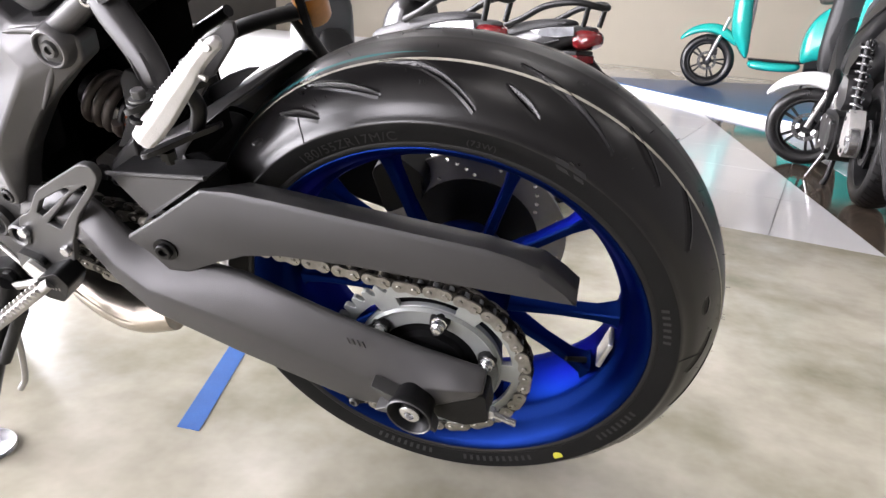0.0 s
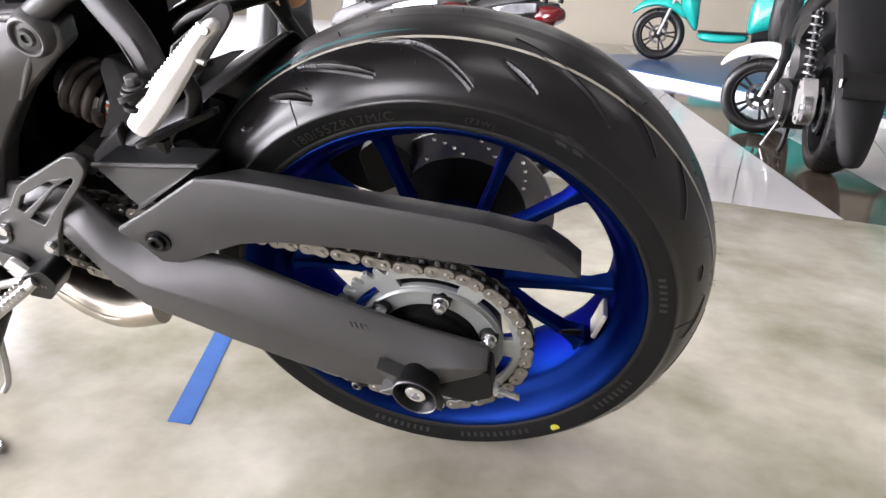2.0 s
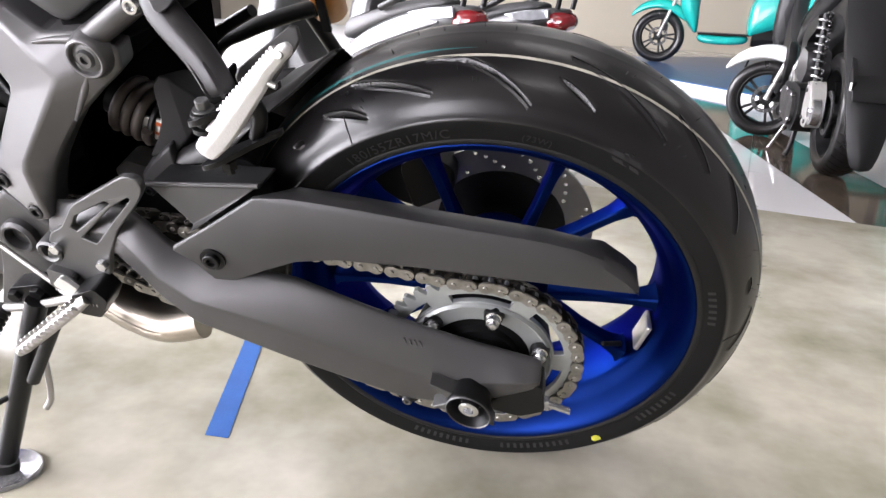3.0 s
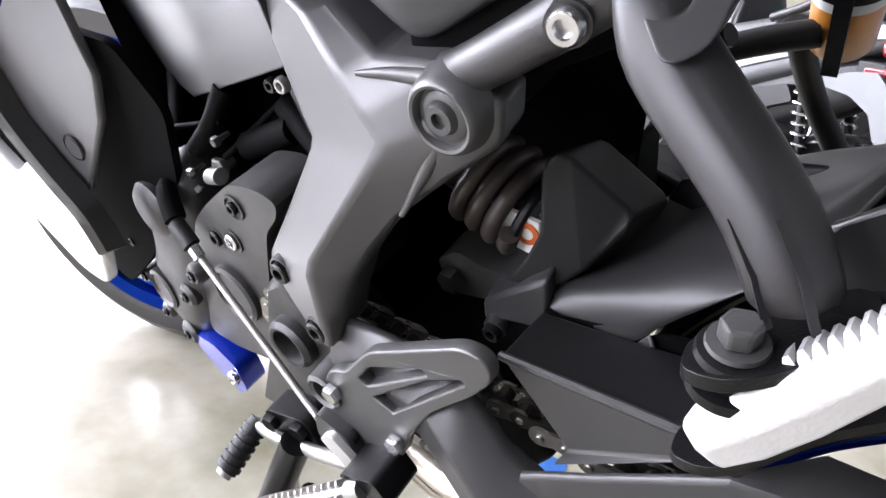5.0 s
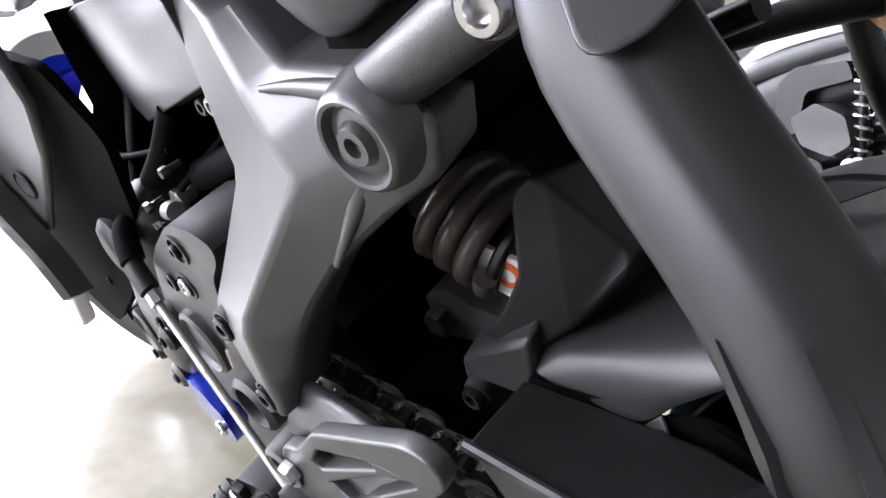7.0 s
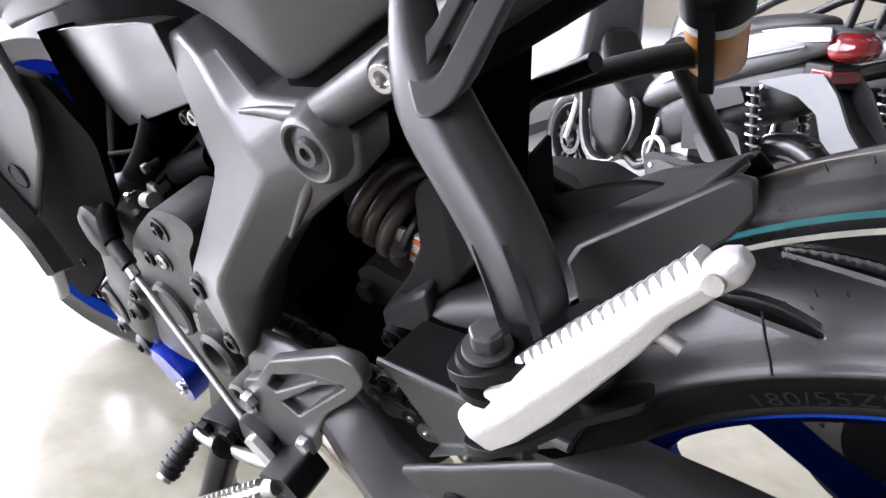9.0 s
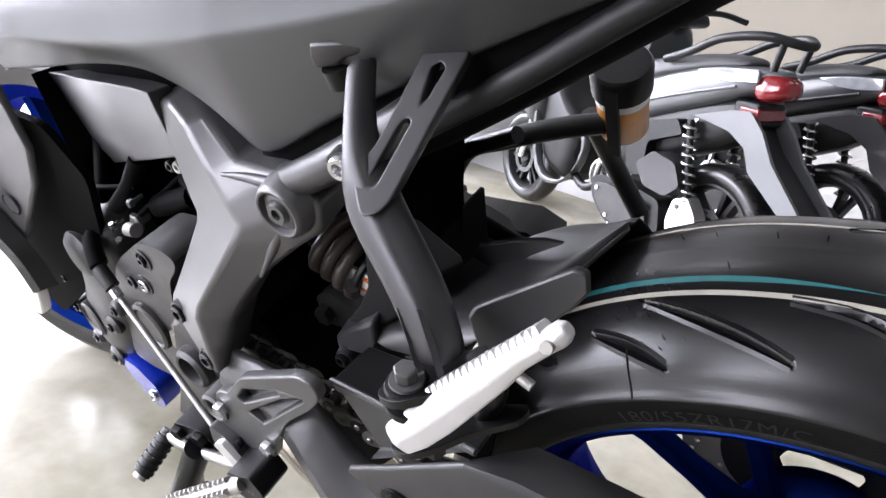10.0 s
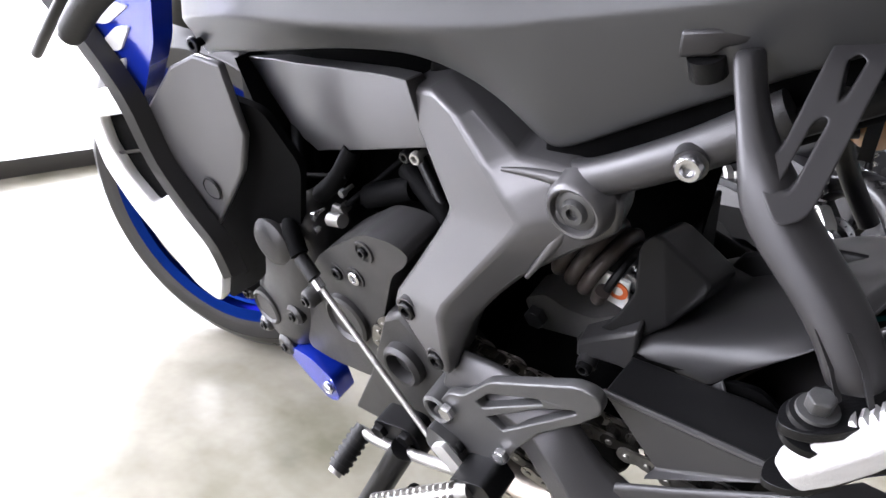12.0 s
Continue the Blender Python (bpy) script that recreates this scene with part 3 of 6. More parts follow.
for pair in range(5):
    mid = 55 + 72 * pair
    spoke(mid + 14.5, mid + 6)
    spoke(mid - 14.5, mid - 6)
    m = radians(mid - 36)
part("hub", lathe([(0.03, -0.075), (0.052, -0.072), (0.058, -0.055), (0.068, -0.04), (0.07, 0.0), (0.062, 0.03), (0.052, 0.05), (0.03, 0.055)], seg=64), BLUE, rim)
for r0, ang, rr_ in ((0.1975, -15, 0.0),):
    bm = box(-0.021, 0.021, -0.016, 0.016, -0.0035, 0.0035)
    ob = bevel(part("balance_weight", bm, ALUMINIUM, rim, "silver stick-on balance weight"), 0.002)
    ob.matrix_basis = Matrix.Rotation(radians(-ang), 4, "Y") @ Matrix.Translation((r0 - 0.003, -0.030, 0)) @ Matrix.Rotation(radians(90), 4, "Y")
part("valve", tube([(0.19 * math.cos(radians(-28)), -0.02, 0.19 * math.sin(radians(-28))), (0.163 * math.cos(radians(-28)), -0.035, 0.163 * math.sin(radians(-28)))], (0.004, 0.003), 10, 1), RUBBER_SOFT, rim)

# ---- brake disc on the far side ----
holes = []
for k in range(12):
    for r, da in ((0.092, 0), (0.1, 6), (0.108, 12), (0.115, 18)):
        a = radians(k * 30 + da)
        holes.append(disc_outline(0.0028, 8, r * math.cos(a), r * math.sin(a)))
disc = mesh_part("rear_brake_disc", holed_plate(disc_outline(0.1225, 72), [disc_outline(0.085, 48)[::-1]] + [h[::-1] for h in holes], 0.092, 0.097), DISC_STEEL, bike, "drilled steel brake disc", angle=30)
part("disc_carrier", lathe([(0.035, 0.086), (0.086, 0.090), (0.086, 0.096), (0.035, 0.098)], seg=40), BLACK_METAL, disc)
bevel(part("brake_caliper", slab(rounded([(-0.11, 0.02), (-0.05, 0.06), (-0.045, 0.10), (-0.085, 0.125), (-0.125, 0.09)], 0.012), 0.075, 0.125), BLACK_METAL, bike, "black two-piston brake caliper"), 0.005)

# ---- sprocket and cush-drive carrier ----
teeth = []
N = 42
for k in range(N):
    for da, r in ((0.0, 0.1105), (0.16, 0.1095), (0.32, 0.1015), (0.5, 0.0995), (0.68, 0.1015), (0.84, 0.1095)):
        a = 2 * math.pi * (k + da) / N
        teeth.append((r * math.cos(a), r * math.sin(a)))
slots = []
for k in range(6):
    a0 = k * 60 + 8
    arc = [(0.0925 * math.cos(radians(a0 + i * 4)), 0.0925 * math.sin(radians(a0 + i * 4))) for i in range(12)]
    arc += [(0.080 * math.cos(radians(a0 + i * 4)), 0.080 * math.sin(radians(a0 + i * 4))) for i in range(11, -1, -1)]
    slots.append(arc[::-1])
sprocket = mesh_part("rear_sprocket", holed_plate(teeth, [disc_outline(0.056, 40)[::-1]] + slots, -0.1415, -0.1345, 0.0008), SPROCKET_STEEL, bike, "grey plated toothed rear sprocket", angle=30)
part("sprocket_carrier", lathe([(0.0, -0.163), (0.024, -0.163), (0.026, -0.157), (0.030, -0.156), (0.031, -0.147), (0.040, -0.145), (0.042, -0.137), (0.056, -0.133), (0.076, -0.132), (0.077, -0.120), (0.070, -0.08), (0.055, -0.07)], seg=56), BLACK_METAL, bike, "black cush-drive carrier and bearing")
ringlip = lathe([(0.0735, -0.1425), (0.0775, -0.1465), (0.0795, -0.1425)], seg=72)
part("ring_lip", ringlip, SPROCKET_STEEL, sprocket)
for k in range(6):
    a = radians(18 + k * 60)
    c = (0.0680 * math.cos(a), -0.143, 0.0680 * math.sin(a))
    part("stud_boss", lathe([(0.011, 0.0), (0.010, -0.006), (0.0, -0.006)], c, seg=18), BLACK_METAL, sprocket)
    nut = lathe([(0.0088, 0.0), (0.0088, -0.002), (0.0072, -0.0025), (0.0072, -0.009), (0.0062, -0.010), (0.0045, -0.010), (0.0042, -0.014), (0, -0.0145)], (c[0], c[1] - 0.005, c[2]), seg=12)
    part("sprocket_nut", nut, BRIGHT, sprocket, "bright zinc nut on a stud", angle=25)

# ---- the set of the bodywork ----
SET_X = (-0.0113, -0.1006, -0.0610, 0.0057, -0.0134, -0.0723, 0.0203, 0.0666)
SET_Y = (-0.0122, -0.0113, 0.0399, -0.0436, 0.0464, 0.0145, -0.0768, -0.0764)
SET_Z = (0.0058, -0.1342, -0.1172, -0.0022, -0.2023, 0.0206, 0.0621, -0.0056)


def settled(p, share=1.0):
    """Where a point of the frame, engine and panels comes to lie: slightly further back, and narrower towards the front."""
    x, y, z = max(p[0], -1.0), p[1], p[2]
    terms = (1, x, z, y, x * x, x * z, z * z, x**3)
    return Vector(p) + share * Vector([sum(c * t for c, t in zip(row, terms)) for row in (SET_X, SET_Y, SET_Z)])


# ---- chain ----
PITCH, CY = 0.015875, -0.1385
F, FR = Vector((-0.53, 0, 0.082)), 0.044
path = []
for i in range(0, 41):  # round the rear sprocket, from below to above by the rear
    a = radians(-94 + i * (188 / 40))
    path.append(Vector((0.106 * math.cos(a), CY, 0.106 * math.sin(a))))
path += [Vector(p) for p in ((-0.031, CY, 0.107), (-0.098, CY, 0.117), (-0.16, CY, 0.125), (-0.22, -0.135, 0.129), (-0.29, -0.130, 0.132), (-0.34, -0.121, 0.132), (-0.40, -0.109, 0.130), (-0.46, -0.100, 0.128), (F.x, -0.096, F.z + FR))]
for i in range(1, 20):
    a = radians(90 + i * 9.2)
    path.append(Vector((F.x + FR * math.cos(a), -0.096, F.z + FR * math.sin(a))))
path += [Vector(p) for p in ((-0.46, -0.105, 0.050), (-0.386, -0.122, 0.034), (-0.30, -0.132, 0.004), (-0.18, -0.137, -0.045), (-0.07, CY, -0.088))] + [path[0]]
lengths = [0.0]
for a, b in zip(path, path[1:]):
    lengths.append(lengths[-1] + (b - a).length)
count = int(lengths[-1] / PITCH) // 2 * 2
step = lengths[-1] / count
pins = []
for k in range(count):
    s = k * step
    i = next(n for n in range(len(lengths) - 1) if lengths[n + 1] >= s)
    pins.append(path[i].lerp(path[i + 1], (s - lengths[i]) / (lengths[i + 1] - lengths[i])))


def link_outline(r_end, waist):
    out = []
    for k in range(9):
        a = radians(90 + k * 22.5)
        out.append((-PITCH / 2 + r_end * math.cos(a), r_end * math.sin(a)))
    out.append((0, -waist))
    for k in range(9):
        a = radians(-90 + k * 22.5)
        out.append((PITCH / 2 + r_end * math.cos(a), r_end * math.sin(a)))
    out.append((0, waist))
    return out


def chain_link(inner):
    bm = bmesh.new()
    if inner:
        for y in (-0.0062, 0.0042):
            add_bm(bm, slab(link_outline(0.0069, 0.0044), y, y + 0.002))
        for x in (-PITCH / 2, PITCH / 2):
            add_bm(bm, lathe([(0.0051, -0.0042), (0.0051, 0.0042)], (x, 0, 0), seg=10))
    else:
        for y in (-0.0086, 0.0066):
            add_bm(bm, slab(link_outline(0.0073, 0.0048), y, y + 0.002))
        for x in (-PITCH / 2, PITCH / 2):
            add_bm(bm, lathe([(0, -0.0104), (0.0022, -0.0104), (0.0027, -0.0098), (0.0027, -0.0086)], (x, 0, 0), seg=10))
            add_bm(bm, lathe([(0.0027, 0.0086), (0.0024, 0.0104), (0, 0.0104)], (x, 0, 0), seg=10))
    bmesh.ops.recalc_face_normals(bm, faces=bm.faces[:])
    me = bpy.data.meshes.new("chain_link")
    bm.to_mesh(me)
    bm.free()
    me.polygons.foreach_set("use_smooth", [True] * len(me.polygons))
    me.set_sharp_from_angle(angle=radians(35))
    me.materials.append(CHAIN_DARK if inner else CHAIN_STEEL)
    return me


chain = new("drive_chain")
chain.parent = bike
chain["label"] = "steel drive chain with riveted links"
meshes = (chain_link(False), chain_link(True))
for k in range(count):
    a, b = pins[k], pins[(k + 1) % count]
    d = (b - a).normalized()
    ob = new("chain_link", meshes[k % 2])
    ob.parent = chain
    ob.matrix_basis = Matrix.Translation((a + b) / 2) @ Matrix.Rotation(-math.atan2(d.z, d.x), 4, "Y")

# ---- swingarm, near side ----
ARM = [  # top, bottom (x, z), outer y, inner y
    ((-0.470, 0.150), (-0.470, 0.085), -0.140, -0.118), ((-0.420, 0.160), (-0.425, 0.105), -0.150, -0.126), ((-0.370, 0.160), (-0.385, 0.110), -0.160, -0.132), ((-0.347, 0.148), (-0.360, 0.092), -0.170, -0.138),
    ((-0.327, 0.129), (-0.335, 0.068), -0.178, -0.142), ((-0.290, 0.112), (-0.300, 0.044), -0.186, -0.146), ((-0.190, 0.104), (-0.200, 0.005), -0.190, -0.152), ((-0.116, 0.080), (-0.125, -0.020), -0.191, -0.158),
    ((-0.058, 0.061), (-0.075, -0.036), -0.192, -0.160), ((0.0, 0.043), (-0.012, -0.034), -0.192, -0.160), ((0.034, 0.035), (0.026, -0.014), -0.191, -0.160), ((0.060, 0.028), (0.058, 0.004), -0.190, -0.160), ((0.068, 0.024), (0.067, 0.006), -0.186, -0.161)]
rings = []
for (tx, tz), (bx, bz), yo, yi in ARM:
    def mix(t):
        return (tx + (bx - tx) * t, tz + (bz - tz) * t)
    w = yo - yi
    rings.append([(mix(0.02)[0], yi, mix(0.02)[1]), (mix(0)[0], yo - w * 0.80, mix(0)[1]), (mix(0.04)[0], yo - w * 0.66, mix(0.04)[1]), (mix(0.42)[0], yo - w * 0.03, mix(0.42)[1]), (mix(0.52)[0], yo + 0.0015, mix(0.52)[1]), (mix(0.93)[0], yo - w * 0.08, mix(0.93)[1]), (mix(1.0)[0], yo - w * 0.4, mix(1.0)[1]), (mix(0.97)[0], yi, mix(0.97)[1])])
swing = bevel(part("swingarm", ring_loft(rings), SWING_PAINT, bike, "matt charcoal swingarm beam with rounded edges", angle=60), 0.003, 2, 40)
# cross tube stretched forward in near-black, standing for shade in the gap
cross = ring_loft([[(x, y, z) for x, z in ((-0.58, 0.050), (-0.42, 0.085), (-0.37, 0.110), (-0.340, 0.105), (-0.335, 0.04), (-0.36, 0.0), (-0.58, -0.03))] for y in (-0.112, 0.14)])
bevel(part("cross_tube", cross, SHADE_BLACK, swing), 0.012, 3)
# far beam of the charcoal swingarm, coloured black for the shade there
far_arm = ring_loft([[(x, y, z) for y, z in ((0.145, zt), (0.175, zt - 0.01), (0.175, zb + 0.01), (0.145, zb))] for x, zt, zb in ((-0.45, 0.15, 0.06), (-0.3, 0.10, 0.0), (-0.06, 0.07, -0.046), (0.085, 0.045, -0.028))])
bevel(part("far_arm", far_arm, BLACK_METAL, swing), 0.004)
# rear end: adjuster block, axle nut and its guard
blk = slab(rounded([(-0.030, 0.010), (0.060, 0.020), (0.094, 0.020), (0.096, -0.020), (0.066, -0.040), (-0.010, -0.038)], 0.006), -0.182, -0.150)
bevel(part("adjuster_block", blk, BLACK_METAL, swing, "black axle adjuster block"), 0.002)
cup = lathe([(0.0150, -0.196), (0.0175, -0.200), (0.0225, -0.211), (0.0250, -0.213), (0.0262, -0.211), (0.0255, -0.203), (0.0235, -0.190), (0.0235, -0.180)], (0.010, 0, -0.012), seg=48)
part("axle_cup", cup, BLACK_METAL, swing, "black cup round the axle nut")
cuprim = lathe([(0.0243, -0.2128), (0.0252, -0.2142), (0.0262, -0.2128)], (0.010, 0, -0.012), seg=48)
part("cup_rim", cuprim, PEG_GREY, swing)
axle = lathe([(0, -0.188), (0.014, -0.188), (0.014, -0.198), (0.0118, -0.199), (0.0118, -0.2095), (0.0095, -0.211), (0.006, -0.211), (0.0052, -0.206), (0, -0.206)], (0.010, 0, -0.012), seg=28)
part("axle_nut", axle, BRIGHT, swing, "bright axle nut with a hollow centre")
for a0, ln in ((150, 0.030), (198, 0.026), (-40, 0.016)):
    a = radians(a0)
    c, s = math.cos(a), math.sin(a)
    p = [(0.010 + 0.021 * c - 0.008 * s, -0.012 + 0.021 * s + 0.008 * c), (0.010 + (0.021 + ln) * c, -0.012 + (0.021 + ln) * s), (0.010 + 0.021 * c + 0.008 * s, -0.012 + 0.021 * s - 0.008 * c)]
    bevel(part("cup_fin", slab(p, -0.206, -0.188), PEG_GREY, swing), 0.001)
part("adjuster_rod", tube([(0.085, -0.170, -0.018), (0.126, -0.170, -0.024)], 0.0042, 12, 1), BRIGHT, swing)
adjnut = lathe([(0, 0), (0.0088, 0), (0.0088, 0.008), (0, 0.008)], axis="x", seg=6)
adjnut.transform(Matrix.Translation((0.093, -0.170, -0.019)))
part("adjuster_nut", adjnut, BRIGHT, swing)
for k in range(4):
    mk = slab([(-0.064 + k * 0.006, 0.056), (-0.0625 + k * 0.006, 0.056), (-0.0605 + k * 0.006, 0.048), (-0.062 + k * 0.006, 0.048)], -0.1858, -0.1835)
    part("alignment_mark", mk, PEG_GREY, swing)
ped = slab(rounded([(-0.085, -0.040), (-0.060, -0.044), (-0.058, -0.056), (-0.072, -0.064), (-0.084, -0.056)], 0.004), -0.180, -0.172)
part("paddock_bracket", ped, BLACK_METAL, swing)
bolt(swing, (-0.071, -0.181, -0.054), 0.006, PEG_GREY)
sticker = slab([(-0.405, 0.128), (-0.376, 0.127), (-0.388, 0.090), (-0.409, 0.098)], -0.1625, -0.159)
part("warning_sticker", sticker, material("grey_sticker", (0.10, 0.10, 0.10), 0.4, blotch=0.6, blotch_size=90), swing, "small dark sticker with unreadable print")

# ---- chain guard ----
GUARD = [  # x, bottom, crease
    (-0.309, 0.134, 0.140), (-0.290, 0.121, 0.153), (-0.272, 0.100, 0.165), (-0.250, 0.101, 0.181), (-0.211, 0.121, 0.2095), (-0.180, 0.135, 0.2085), (-0.139, 0.142, 0.2055),
    (-0.063, 0.143, 0.1965), (0.010, 0.140, 0.189), (0.059, 0.138, 0.184), (0.088, 0.137, 0.178), (0.113, 0.1365, 0.169), (0.134, 0.136, 0.154), (0.148, 0.136, 0.141)]
rows = []
for x, zb, zc in GUARD:
    y = -0.168
    drop = 0.010 if x < 0.1 else 0.004
    if x < -0.205:  # here it butts against the panel over the chain
        rows.append([(x, y + 0.004, zb), (x, y, zb + 0.002), (x, y, zc - 0.003), (x, y + 0.0015, zc), (x, y + 0.003, zc + 0.0004), (x, y + 0.0045, zc + 0.0004)])
    else:
        rows.append([(x, y + 0.004, zb), (x, y, zb + 0.002), (x, y, zc - 0.004), (x, y + 0.005, zc + 0.001), (x, y + 0.020, zc - drop * 0.3), (x, y + 0.040, zc - drop)])
guard = solid(part("chain_guard", ring_loft(rows, closed=False), PLASTIC_GREY, bike, "matt dark grey plastic chain guard", angle=50), 0.0035)
bevel(guard, 0.0015, 2, 50)
bolt(guard, (-0.268, -0.170, 0.130), 0.0088, BLACK_METAL, 0.005, washer=True, name="guard_bolt", label="black socket bolt")

# ---- rear hugger (inner mudguard) ----
HUG_ROWS = [  # angle, near edge (y, radius), shoulder radius, crest radius, far edge y
    (152.5, -0.098, 0.385, 0.398, 0.378, 0.07), (150.2, -0.100, 0.356, 0.389, 0.371, 0.07), (147.9, -0.101, 0.333, 0.377, 0.364, 0.07), (144.5, -0.101, 0.337, 0.365, 0.358, 0.07), (141.0, -0.101, 0.336, 0.356, 0.352, 0.07), (137.5, -0.100, 0.335, 0.350, 0.347, 0.07),
    (133.5, -0.095, 0.334, 0.344, 0.341, 0.07), (130.0, -0.082, 0.332, 0.339, 0.336, 0.065), (127.0, -0.055, 0.330, 0.335, 0.332, 0.06), (124.0, -0.012, 0.328, 0.331, 0.329, 0.055), (121.5, 0.022, 0.326, 0.328, 0.327, 0.05)]
rows = []
for a_, ye, re_, rs_, rc_, yf in HUG_ROWS:
    a = radians(a_)
    mid_y = (ye + yf) / 2
    row = []
    for y, r in ((ye, re_), (ye - 0.001 * (rs_ > re_ + 0.006), re_ * 0.5 + rs_ * 0.5 - 0.004), (ye + 0.006, rs_ - 0.006), (ye + 0.2 * (mid_y - ye), rs_), (ye + 0.55 * (mid_y - ye), (rs_ + rc_) / 2), (mid_y, rc_ - 0.006), (yf - 0.45 * (yf - mid_y), rc_ - 0.004), (yf, rc_ - 0.02), (yf + 0.006, max(0.27, rc_ - 0.085))):
        row.append((r * math.cos(a), y, r * math.sin(a)))
    rows.append(row)
hug = solid(part("hugger", ring_loft(rows, closed=False), PLASTIC_GREY, bike, "matt dark plastic rear hugger over the tyre", angle=60), 0.003)
subsurf(hug, 2)
# flat black panel over the chain, with its side face
P0, P1, P2, P3 = Vector((-0.332, -0.140, 0.196)), Vector((-0.329, -0.099, 0.193)), Vector((-0.272, -0.100, 0.196)), Vector((-0.204, -0.1625, 0.2215))
top_face = prism([P0, P1, P2, (-0.250, -0.104, 0.202), (-0.203, -0.122, 0.215), P3], 0.004, (0, 0, -1))
bevel(part("chain_panel", top_face, PLASTIC, hug, "black grained plastic panel over the chain"), 0.0015)
side_face = prism([(-0.332, -0.140, 0.195), (-0.204, -0.1625, 0.221), (-0.293, -0.1610, 0.152), (-0.288, -0.153, 0.159)], 0.004, (0, 1, 0.1))
bevel(part("panel_side", side_face, PLASTIC_GREY, hug), 0.0015)
part("panel_edge", tube([P0, P0.lerp(P3, 0.5), P3], 0.0026, 8, 1), PLASTIC_GREY, hug)
# upright sheet and skirt added in near-black for shade under the hugger
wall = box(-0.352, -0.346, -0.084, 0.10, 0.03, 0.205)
bevel(part("front_wall", wall, SHADE_BLACK, hug, "near-black sheet added for the shade inside the hugger"), 0.002)
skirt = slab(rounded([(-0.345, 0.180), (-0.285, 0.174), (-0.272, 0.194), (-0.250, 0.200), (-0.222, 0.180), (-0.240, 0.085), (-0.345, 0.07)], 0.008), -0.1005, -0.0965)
part("inner_skirt", skirt, SHADE_BLACK, hug)
fin = prism([(-0.289, -0.101, 0.174), (-0.275, -0.103, 0.196), (-0.270, -0.106, 0.188), (-0.268, -0.112, 0.176), (-0.280, -0.108, 0.172)], 0.003, (0.3, 0.6, 0))
bevel(part("lip_fin", fin, PLASTIC_GREY, hug), 0.001)
tab = ring_loft([[(x, y + dy, z + dz) for dy, dz in ((0.02, 0.010), (-0.002, 0.006), (-0.003, -0.010 - 0.01 * k), (0.02, -0.012))] for k, (x, y, z) in enumerate(((-0.398, -0.090, 0.146), (-0.378, -0.093, 0.166), (-0.358, -0.096, 0.184), (-0.342, -0.097, 0.196)))])
bevel(part("mount_tab", tab, PLASTIC_GREY, hug), 0.003)
part("tab_boss", tube([(-0.386, -0.088, 0.141), (-0.385, -0.099, 0.138)], 0.0085, 20, 1), PLASTIC_GREY, hug)
bolt(hug, (-0.385, -0.0995, 0.138), 0.0068, BLACK_METAL, 0.006)
TOWER = [(-0.378, -0.092, 0.180), (-0.363, -0.088, 0.203), (-0.354, -0.083, 0.224), (-0.356, -0.076, 0.257), (-0.353, -0.073, 0.269), (-0.347, -0.070, 0.275), (-0.340, -0.068, 0.272), (-0.306, -0.062, 0.243), (-0.302, -0.064, 0.238), (-0.305, -0.070, 0.230), (-0.325, -0.085, 0.205), (-0.345, -0.090, 0.185)]
tower = part("tower", prism(TOWER, 0.04, (0.2, 1, -0.3)), PLASTIC, hug, "upright black plastic shield beside the shock")
bevel(tower, 0.011, 5, 25)
blade_fin = prism([(-0.213, -0.004, 0.262), (-0.232, -0.002, 0.257), (-0.262, 0.0, 0.243), (-0.298, 0.004, 0.220), (-0.306, 0.006, 0.203), (-0.285, 0.0, 0.204), (-0.262, -0.004, 0.220), (-0.238, -0.006, 0.243)], 0.004, (0.1, 1, 0.4))
bevel(part("hugger_blade", blade_fin, PLASTIC, hug, "pointed black blade standing off the hugger"), 0.0012)

# ---- frame cover, near side ----
FACETS = [  # left edge, crease, right edge
    ((-0.570, -0.083, 0.354), (-0.528, -0.093, 0.362), (-0.525, -0.072, 0.366)), ((-0.556, -0.091, 0.338), (-0.497, -0.104, 0.353), (-0.488, -0.090, 0.357)), ((-0.528, -0.106, 0.308), (-0.460, -0.120, 0.327), (-0.438, -0.111, 0.336)), ((-0.510, -0.116, 0.289), (-0.437, -0.129, 0.310), (-0.390, -0.114, 0.340)), ((-0.500, -0.121, 0.278), (-0.423, -0.133, 0.298), (-0.354, -0.112, 0.325)),
    ((-0.503, -0.123, 0.268), (-0.429, -0.137, 0.287), (-0.356, -0.114, 0.300)), ((-0.515, -0.129, 0.246), (-0.444, -0.143, 0.266), (-0.383, -0.121, 0.279)), ((-0.535, -0.137, 0.212), (-0.464, -0.151, 0.238), (-0.424, -0.129, 0.243)), ((-0.555, -0.145, 0.179), (-0.485, -0.159, 0.208), (-0.448, -0.132, 0.214)), ((-0.558, -0.148, 0.164), (-0.489, -0.162, 0.195), (-0.468, -0.140, 0.184)), ((-0.530, -0.156, 0.146), (-0.486, -0.165, 0.160), (-0.478, -0.150, 0.152)), ((-0.500, -0.163, 0.125), (-0.483, -0.167, 0.130), (-0.481, -0.157, 0.130))]
rows = []
for k, (l_, c_, r_) in enumerate(FACETS):
    dip = (0.0, 0.002, 0.004, 0.003, 0.002, 0.002, 0.004, 0.004)[k] if k < 8 else 0.0
    m_ = tuple((p + q) / 2 for p, q in zip(c_, r_))
    rows.append([(l_[0] + 0.004, l_[1] + 0.030, l_[2]), l_, c_, (m_[0], m_[1] + dip, m_[2]), (r_[0], r_[1] + dip * 0.8, r_[2]), (r_[0] - 0.005, r_[1] + 0.034, r_[2])])
fbm = ring_loft(rows, closed=False)
fbm.verts.ensure_lookup_table()
fbm.faces.new([fbm.verts[i] for i in range(6)])
